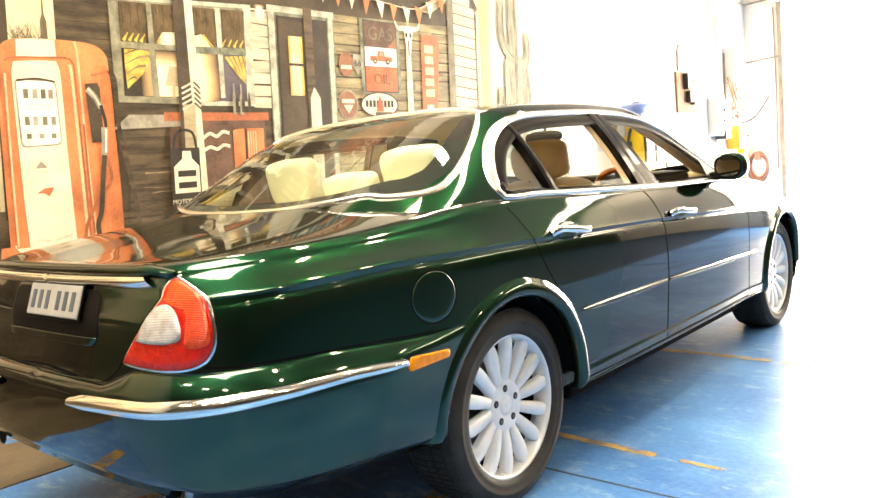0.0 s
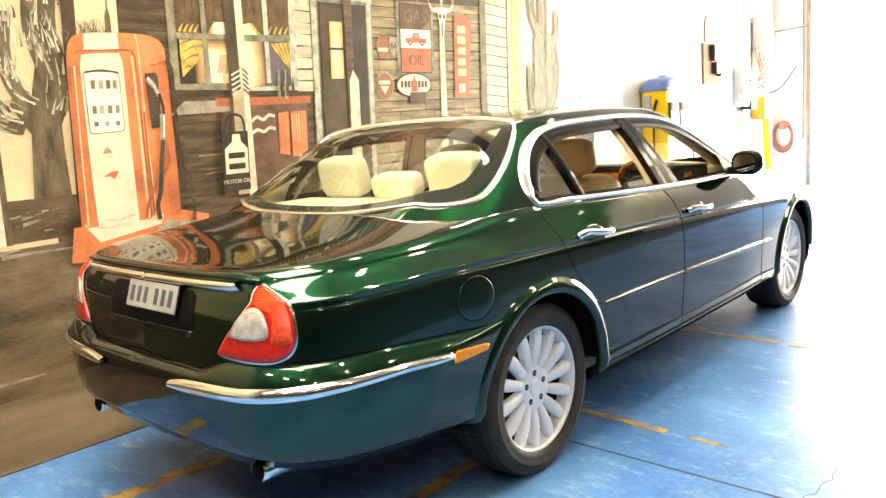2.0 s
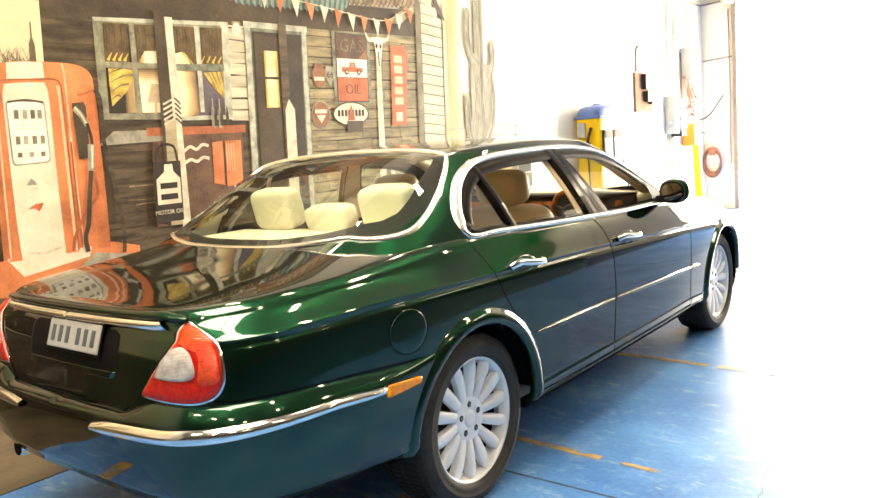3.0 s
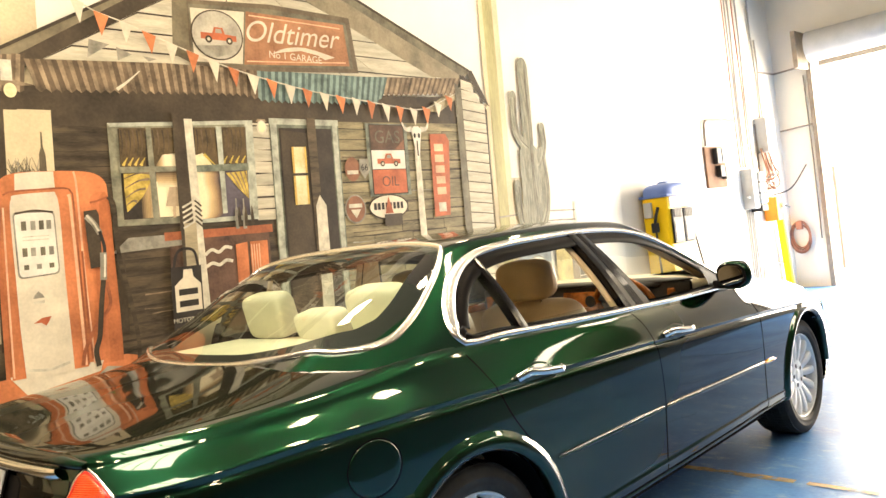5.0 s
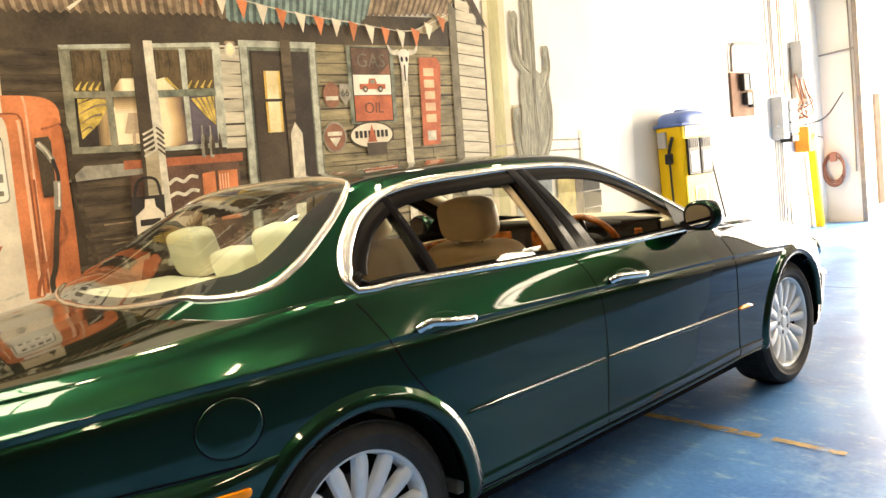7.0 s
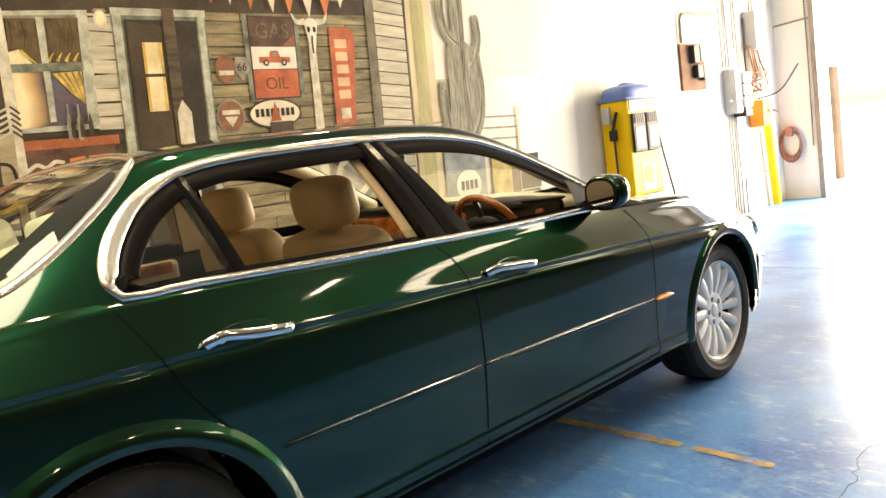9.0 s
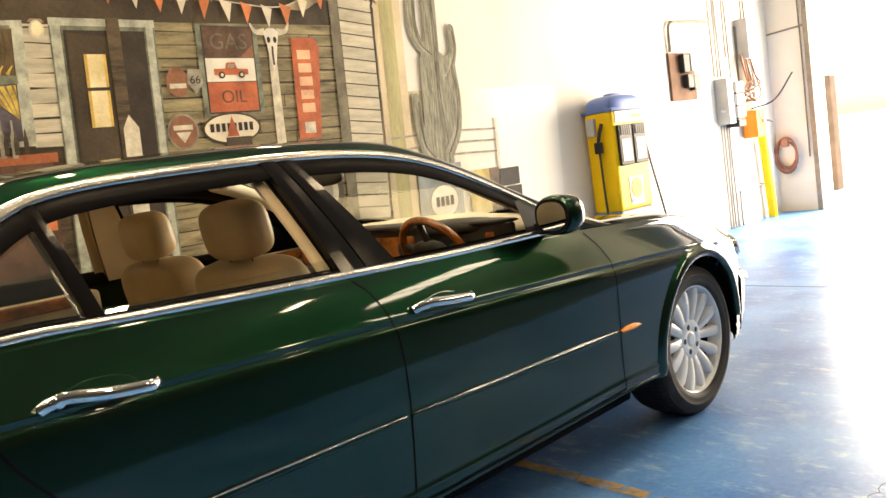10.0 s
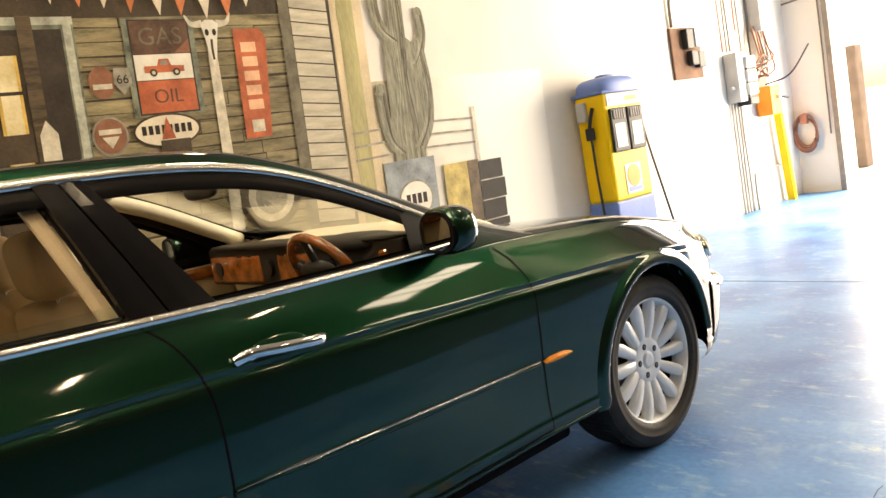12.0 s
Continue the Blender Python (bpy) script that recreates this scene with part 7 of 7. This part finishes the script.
# the fascia
dash = blob((0, 2.23, 0.925), (1.52, 0.50, 0.29), 4.0, 40, 18)
d = part("fascia", dash, M_creamtrim, car, "cream topped fascia", smooth=True)
part("fascia_band", box((-0.71, 1.957, 0.895), (0.71, 1.99, 1.055), 0.012, 3), M_darkin, d, "black fascia band")
for x0, x1 in ((-0.69, -0.235), (-0.09, 0.165), (0.575, 0.625)):
    part("wood_panel", box((x0, 1.948, 0.905), (x1, 1.975, 1.022), 0.012, 3), M_wood, d, "burr walnut fascia panel")
part("fascia_top_roll", blob((0, 1.995, 1.058), (1.42, 0.13, 0.028), 3.2, 36), M_darkin, d, "black fascia lip", smooth=True)
part("instrument_binnacle", blob((0.37, 2.01, 1.045), (0.40, 0.17, 0.060), 3.0), M_darkin, d, smooth=True)
part("knee_roll", blob((0.37, 1.97, 0.845), (0.60, 0.10, 0.085), 3.4, 28), M_cream, d, "cream leather knee roll", smooth=True)
for x in (0.28, 0.37, 0.46):
    part("dial", cylinder((x, 1.943, 0.962), (x, 1.952, 0.962), 0.040, n=24), M_blackplastic, d, "dark round instrument dial")
for x in (-0.60, -0.16, 0.10, 0.62):
    part("air_vent", cylinder((x, 1.941, 0.966), (x, 1.952, 0.966), 0.033, n=20), M_darkin, d, "dark round air vent")
console = box((-0.13, 1.45, 0.5), (0.13, 1.97, 0.84), 0.03)
part("centre_console", console, M_darkin, d)
sw = thing("steering_wheel", "", "")
sw.parent = car
sw.matrix_basis = pose(0.37, 1.885, 0.945, -62, 0, 0)
n = 48
part("wheel_rim", tube([(0.172 * math.cos(2 * math.pi * k / n), 0.172 * math.sin(2 * math.pi * k / n), 0) for k in range(n)], 0.017, 12, closed=True), M_wood, sw, "wood and leather steering wheel rim", smooth=True)
part("wheel_boss", blob((0, -0.01, -0.02), (0.2, 0.15, 0.06), 2.8), M_darkin, sw, smooth=True)
for a in (200, 340, 270):
    part("wheel_spoke", tube([(0.05 * math.cos(radians(a)), 0.05 * math.sin(radians(a)), -0.012), (0.168 * math.cos(radians(a)), 0.168 * math.sin(radians(a)), 0)], 0.014, 8), M_darkin, sw)
part("steering_column", cylinder((0.37, 1.88, 0.92), (0.37, 2.06, 0.86), 0.035, n=14), M_darkin, car)
rv = blob((0, 1.66, 1.315), (0.25, 0.045, 0.07), 2.8)
rm = part("interior_mirror", rv, M_darkin, car, "dark interior mirror", smooth=True)
part("mirror_stem", cylinder((0, 1.67, 1.34), (0, 1.70, 1.385), 0.009, n=10), M_darkin, rm)


# ---- things along the wall ----
def petrol_pump():
    p = thing("petrol_pump", "old yellow and blue petrol pump with hoses standing against the wall", "petrol pump", pose(WALL_X + 0.20, 6.65, 0))
    # local: x out from the wall, y along it
    W, D = 0.30, 0.165
    p.scale = (1, 1, 1.045)
    body = box((-D, -W, 0.58), (D, W, 1.56), 0.035, 3)
    part("body", body, M_yellow, p, "yellow enamel pump body")
    part("plinth", box((-D - 0.004, -W - 0.004, 0.0), (D + 0.004, W + 0.004, 0.585), 0.02), M_pumpblue, p, "blue lower casing")
    lid = bmesh.new()
    merge(lid, blob((0, 0, 1.575), (2 * D + 0.045, 2 * W + 0.045, 0.26), 3.4, 36, 20))
    bmesh.ops.bisect_plane(lid, geom=lid.verts[:] + lid.edges[:] + lid.faces[:], plane_co=(0, 0, 1.562), plane_no=(0, 0, 1), clear_inner=True)
    merge(lid, box((-D - 0.018, -W - 0.018, 1.545), (D + 0.018, W + 0.018, 1.575), 0.008))
    part("lid", lid, M_pumpblue, p, "rounded blue top", smooth=True)
    part("cap", blob((0, 0, 1.705), (0.12, 0.22, 0.05), 3.0), M_pumpblue, p, smooth=True)
    face = part("face_panel", box((D, -W + 0.05, 1.43), (D + 0.008, W - 0.05, 1.54), 0.004), M_card, p, "pale name panel with plain bars")
    for y in (-0.14, 0.12):
        part("panel_bar", box((D + 0.008, y - 0.09, 1.465), (D + 0.010, y + 0.09, 1.505)), M_pumpblue if y < 0 else M_orange, face)
    for y in (-0.13, 0.13):
        g = part("gauge_frame", box((D, y - 0.12, 1.02), (D + 0.03, y + 0.12, 1.41), 0.012), M_blackplastic, p)
        part("gauge_face", box((D + 0.03, y - 0.078, 1.06), (D + 0.034, y + 0.078, 1.27), 0.002), M_card, g, "white gauge card")
        for k in range(5):
            part("gauge_rib", box((D + 0.03, y - 0.08 + 0.036 * k, 1.31), (D + 0.040, y - 0.063 + 0.036 * k, 1.395)), M_conduit, g)
    badge = part("badge", box((D, -0.12, 0.63), (D + 0.006, 0.13, 0.90), 0.003), M_card, p, "pale square badge with orange disc")
    part("badge_disc", cylinder((D + 0.005, 0.005, 0.79), (D + 0.010, 0.005, 0.79), 0.10, n=28), M_orange, badge)
    part("badge_bar", box((D + 0.005, -0.10, 0.65), (D + 0.009, 0.11, 0.69)), M_pumpblue, badge)
    # nozzle and hose on the near end, bracket behind
    part("nozzle_holder", box((-0.12, -W - 0.05, 1.33), (-0.02, -W - 0.003, 1.50), 0.008), M_boxgrey, p)
    noz = bmesh.new()
    tube([(0.06, -W - 0.03, 1.44), (0.04, -W - 0.05, 1.36), (0.02, -W - 0.055, 1.28), (0.02, -W - 0.055, 1.16)], 0.018, 10, bm=noz)
    box((-0.03, -W - 0.075, 1.16), (0.06, -W - 0.035, 1.27), 0.012, bm=noz)
    part("nozzle", noz, M_blackplastic, p, "dark metal fuel nozzle", smooth=False)
    part("hose", tube([tuple(q) for q in curve([(0.02, -W - 0.055, 1.16), (0.03, -W - 0.06, 0.8), (0.05, -W - 0.06, 0.4), (0.06, -W - 0.05, 0.12), (0.05, -W - 0.04, 0.02)], 6)], 0.012, 8), M_hose, p, "black rubber hose", smooth=True)
    part("hose", tube([tuple(q) for q in curve([(D - 0.06, W + 0.005, 1.50), (D - 0.02, W + 0.03, 1.1), (D + 0.02, W + 0.13, 0.6), (D + 0.05, W + 0.25, 0.1), (D + 0.06, W + 0.28, 0.012)], 6)], 0.012, 8), M_hose, p, "black rubber hose", smooth=True)


petrol_pump()


def switch_boxes():
    X = WALL_X
    b = thing("meter_board", "small brown electrical board with black switches on the wall", "electrical box", pose(X, 8.45, 1.97))
    part("board", box((0.0, -0.30, -0.28), (0.03, 0.28, 0.28), 0.004), M_boxbrown, b)
    for y, z, h, m in ((-0.02, 0.15, 0.11, M_blackplastic), (0.15, 0.16, 0.10, M_boxgrey), (0.04, -0.06, 0.08, M_blackplastic), (0.18, -0.08, 0.09, M_blackplastic)):
        part("switch", box((0.03, y - 0.07, z - h), (0.10, y + 0.07, z + h), 0.012), m, b)
    c = thing("switchboard", "grey metal switchboard with white breakers on the wall", "electrical box", pose(X, 9.36, 1.63))
    part("cabinet", box((0, -0.13, -0.29), (0.17, 0.11, 0.29), 0.01), M_boxgrey, c)
    for k in range(3):
        part("breaker", box((0.02, 0.04, 0.10 - 0.16 * k), (0.21, 0.25, 0.23 - 0.16 * k), 0.012), M_boxwhite, c, "white breaker cover")
        part("breaker_gap", box((0.02, 0.05, 0.075 - 0.16 * k), (0.19, 0.24, 0.098 - 0.16 * k)), M_blackplastic, c)
    part("breaker", box((0.02, 0.04, -0.34), (0.20, 0.25, -0.25), 0.01), M_blackplastic, c)
    part("switch_lever", tube([(0.10, -0.13, -0.12), (0.11, -0.20, -0.12), (0.14, -0.22, -0.12)], 0.02, 8), M_boxgrey, c)
    d = thing("junction_box", "grey junction box with cable glands on the wall", "electrical box", pose(X, 10.08, 2.43))
    part("casing", box((0, -0.16, -0.27), (0.18, 0.16, 0.25), 0.012), M_boxgrey, d)
    part("gland", cylinder((0.09, 0.16, 0.10), (0.09, 0.24, 0.10), 0.035, n=12), M_blackplastic, d)
    part("gland", cylinder((0.12, 0.24, 0.06), (0.12, 0.24, 0.14), 0.03, n=12), M_boxgrey, d)
    e = thing("orange_box", "orange painted isolator box on a yellow post", "electrical box", pose(X + 0.02, 9.98, 1.30))
    part("casing", box((0.0, -0.11, -0.18), (0.20, 0.15, 0.18), 0.012), M_orange, e)
    part("knob", cylinder((0.20, 0.06, 0.03), (0.24, 0.06, 0.03), 0.035, n=14), M_boxwhite, e)
    part("lever", tube([(0.24, 0.06, 0.03), (0.26, 0.10, 0.02), (0.27, 0.18, 0.0)], 0.012, 8), M_blackplastic, e)
    q = thing("guard_post", "slanting yellow painted steel channel by the wall corner", "post")
    bm = box((-0.05, -0.035, 0), (0.05, 0.035, 1.13), 0.006)
    bmesh.ops.transform(bm, matrix=pose(X + 0.10, 10.36, 0, 6, 0, 0), verts=bm.verts)
    part("channel", bm, M_yellow, q)
    f = thing("backing_board", "tall grey enclosure above the electrical boxes", "board", pose(X, 9.95, 1.85))
    part("board", box((0.0, -0.05, -0.5), (0.025, 0.26, 0.75), 0.004), M_greybrown, f)
    # conduits down the wall and up to the roof
    for k, (y, z0, z1, m, r) in enumerate(((9.16, 0.0, 1.33, M_conduit, 0.014), (9.23, 0.0, 1.33, M_conduit, 0.014), (9.30, 0.0, 1.33, M_conduit, 0.014), (9.37, 0.0, 1.33, M_conduit, 0.014),
                                           (9.10, 1.95, CEIL, M_redcable, 0.009), (9.2, 1.95, CEIL, M_conduit, 0.012), (9.28, 1.95, CEIL, M_conduit, 0.014), (9.45, 2.2, CEIL, M_redcable, 0.011), (9.55, 1.9, CEIL, M_conduit, 0.014), (10.0, 2.66, 4.6, M_conduit, 0.014), (10.1, 2.66, 3.9, M_conduit, 0.014))):
        wob = 0.02 * math.sin(3 * k)
        y += 0.11
        ob = part("conduit", tube([tuple(p) for p in curve([(X + 0.025, y, z0), (X + 0.025, y + wob, z0 + (z1 - z0) * 0.35), (X + 0.025, y - wob, z0 + (z1 - z0) * 0.7), (X + 0.025, y, z1)], 4)], r, 7), m, None, smooth=True)
        tagged(ob, "thin electrical conduit running down the white wall", "conduit", group="wall conduits")
    ob = part("conduit", tube([tuple(p) for p in curve([(X + 0.025, 8.2, 2.26), (X + 0.03, 8.2, 2.52), (X + 0.03, 8.25, 2.59), (X + 0.03, 8.34, 2.61), (X + 0.03, 9.0, 2.63), (X + 0.03, 9.2, 2.63)], 5)], 0.019, 7), M_greybrown, None, smooth=True)
    tagged(ob, "bent grey conduit from the meter board along the wall", "conduit", group="wall conduits")
    ob = part("conduit", tube([tuple(p) for p in curve([(X + 0.03, 9.60, 0.0), (X + 0.03, 9.60, 0.38), (X + 0.03, 9.68, 0.45), (X + 0.03, 10.2, 0.47), (X + 0.03, 10.5, 0.47)], 5)], 0.016, 7), M_conduit, None, smooth=True)
    tagged(ob, "bent grey conduit low on the white wall", "conduit", group="wall conduits")
    rnd = random.Random(3)
    w = thing("loose_wires", "tangle of copper and white wires between the electrical boxes", "wires")
    for k in range(11):
        y0, y1 = 9.55 + rnd.uniform(-0.1, 0.3), 9.95 + rnd.uniform(-0.15, 0.15)
        pts = [(X + 0.10, y0, 1.45 + rnd.uniform(0, 0.35)), (X + 0.2 + rnd.uniform(0, 0.1), (y0 + y1) / 2, 1.55 + rnd.uniform(-0.05, 0.3)), (X + 0.16, y1, 1.85 + rnd.uniform(-0.2, 0.1)), (X + 0.08, y1 + 0.05, 2.22)]
        part("wire", tube([tuple(p) for p in curve(pts, 5)], 0.010, 6), M_copper if k % 3 else M_conduit, w, smooth=True)
    part("stiff_cable", tube([tuple(p) for p in curve([(X + 0.15, 9.9, 1.5), (X + 0.35, 10.15, 1.58), (X + 0.55, 10.3, 1.9)], 5)], 0.011, 6), M_blackplastic, w, smooth=True)
    coil = thing("cable_coil", "coil of orange extension cable hung on the end wall", "cable", pose(-1.955, END_Y - 0.06, 0.84))
    for k in range(6):
        r1, r2 = 0.13 + 0.012 * (k % 3), 0.21 + 0.012 * (k % 4)
        part("loop", tube([(r1 * math.cos(a), -0.015 * (k % 3), r2 * math.sin(a) - 0.014 * k) for a in np.linspace(0, 2 * math.pi, 28, endpoint=False)], 0.013, 6, closed=True), M_redcable if k % 2 == 0 else M_copper, coil, smooth=True)
    part("plug", box((-0.05, -0.06, 0.08), (0.05, 0.0, 0.20), 0.015), M_redcable, coil)
    for x, z0, z1 in ((-1.66, 0.75, 3.3), (-1.60, 1.2, 3.3)):
        ob = part("door_chain", tube([tuple(p) for p in curve([(x, END_Y - 0.03, z0), (x + 0.01, END_Y - 0.03, (z0 + z1) / 2), (x, END_Y - 0.03, z1)], 5)], 0.010, 6), M_doorsteel, None, smooth=True)
        tagged(ob, "hanging pull chain beside the roller door", "chain", group="door chains")
    ob = part("wall_pipe", tube([(X + 0.03, 10.25, 3.40), (X + 0.03, 10.80, 3.41), (X + 0.09, END_Y - 0.04, 3.42), (-1.62, END_Y - 0.04, 3.44)], 0.015, 7), M_doorsteel, None)
    tagged(ob, "thin pipe across the top of the end wall", "pipe")
    ob = part("wall_pipe", tube([(X + 0.02, END_Y - 0.04, 2.50), (-1.6, END_Y - 0.04, 2.53)], 0.013, 7), M_doorsteel, None)
    tagged(ob, "thin pipe across the end wall beside the door", "pipe")


switch_boxes()


def ceiling_lamp(x, y):
    c = thing("ceiling_light", "suspended fluorescent light fitting with glowing white diffuser", "ceiling light", pose(x, y, CEIL - 0.25), group="ceiling lights")
    part("frame", box((-0.32, -0.10, 0.0), (0.32, 0.10, 0.06), 0.01), M_boxwhite, c)
    part("diffuser", box((-0.30, -0.08, -0.03), (0.30, 0.08, -0.002), 0.01), M_tube, c)
    for s in (-0.5, 0.5):
        part("hanger", cylinder((0.5 * s, 0, 0.06), (0.5 * s, 0, 0.25), 0.006, n=8), M_boxgrey, c)


M_tube = mat("fluorescent_diffuser", (1.0, 0.83, 0.57), 0.5, emit=LAMPS)
for lx, ly in ((-1.5, 0.5), (0.4, 1.15), (-1.3, 3.4), (-0.6, -4.2), (1.5, 4.4), (1.5, -4.6), (3.6, -4.2), (3.6, -0.6), (1.65, 1.9), (6.4, -4.2), (6.4, -0.6), (6.0, 4.9), (7.8, 2.9)):
    ceiling_lamp(lx, ly)
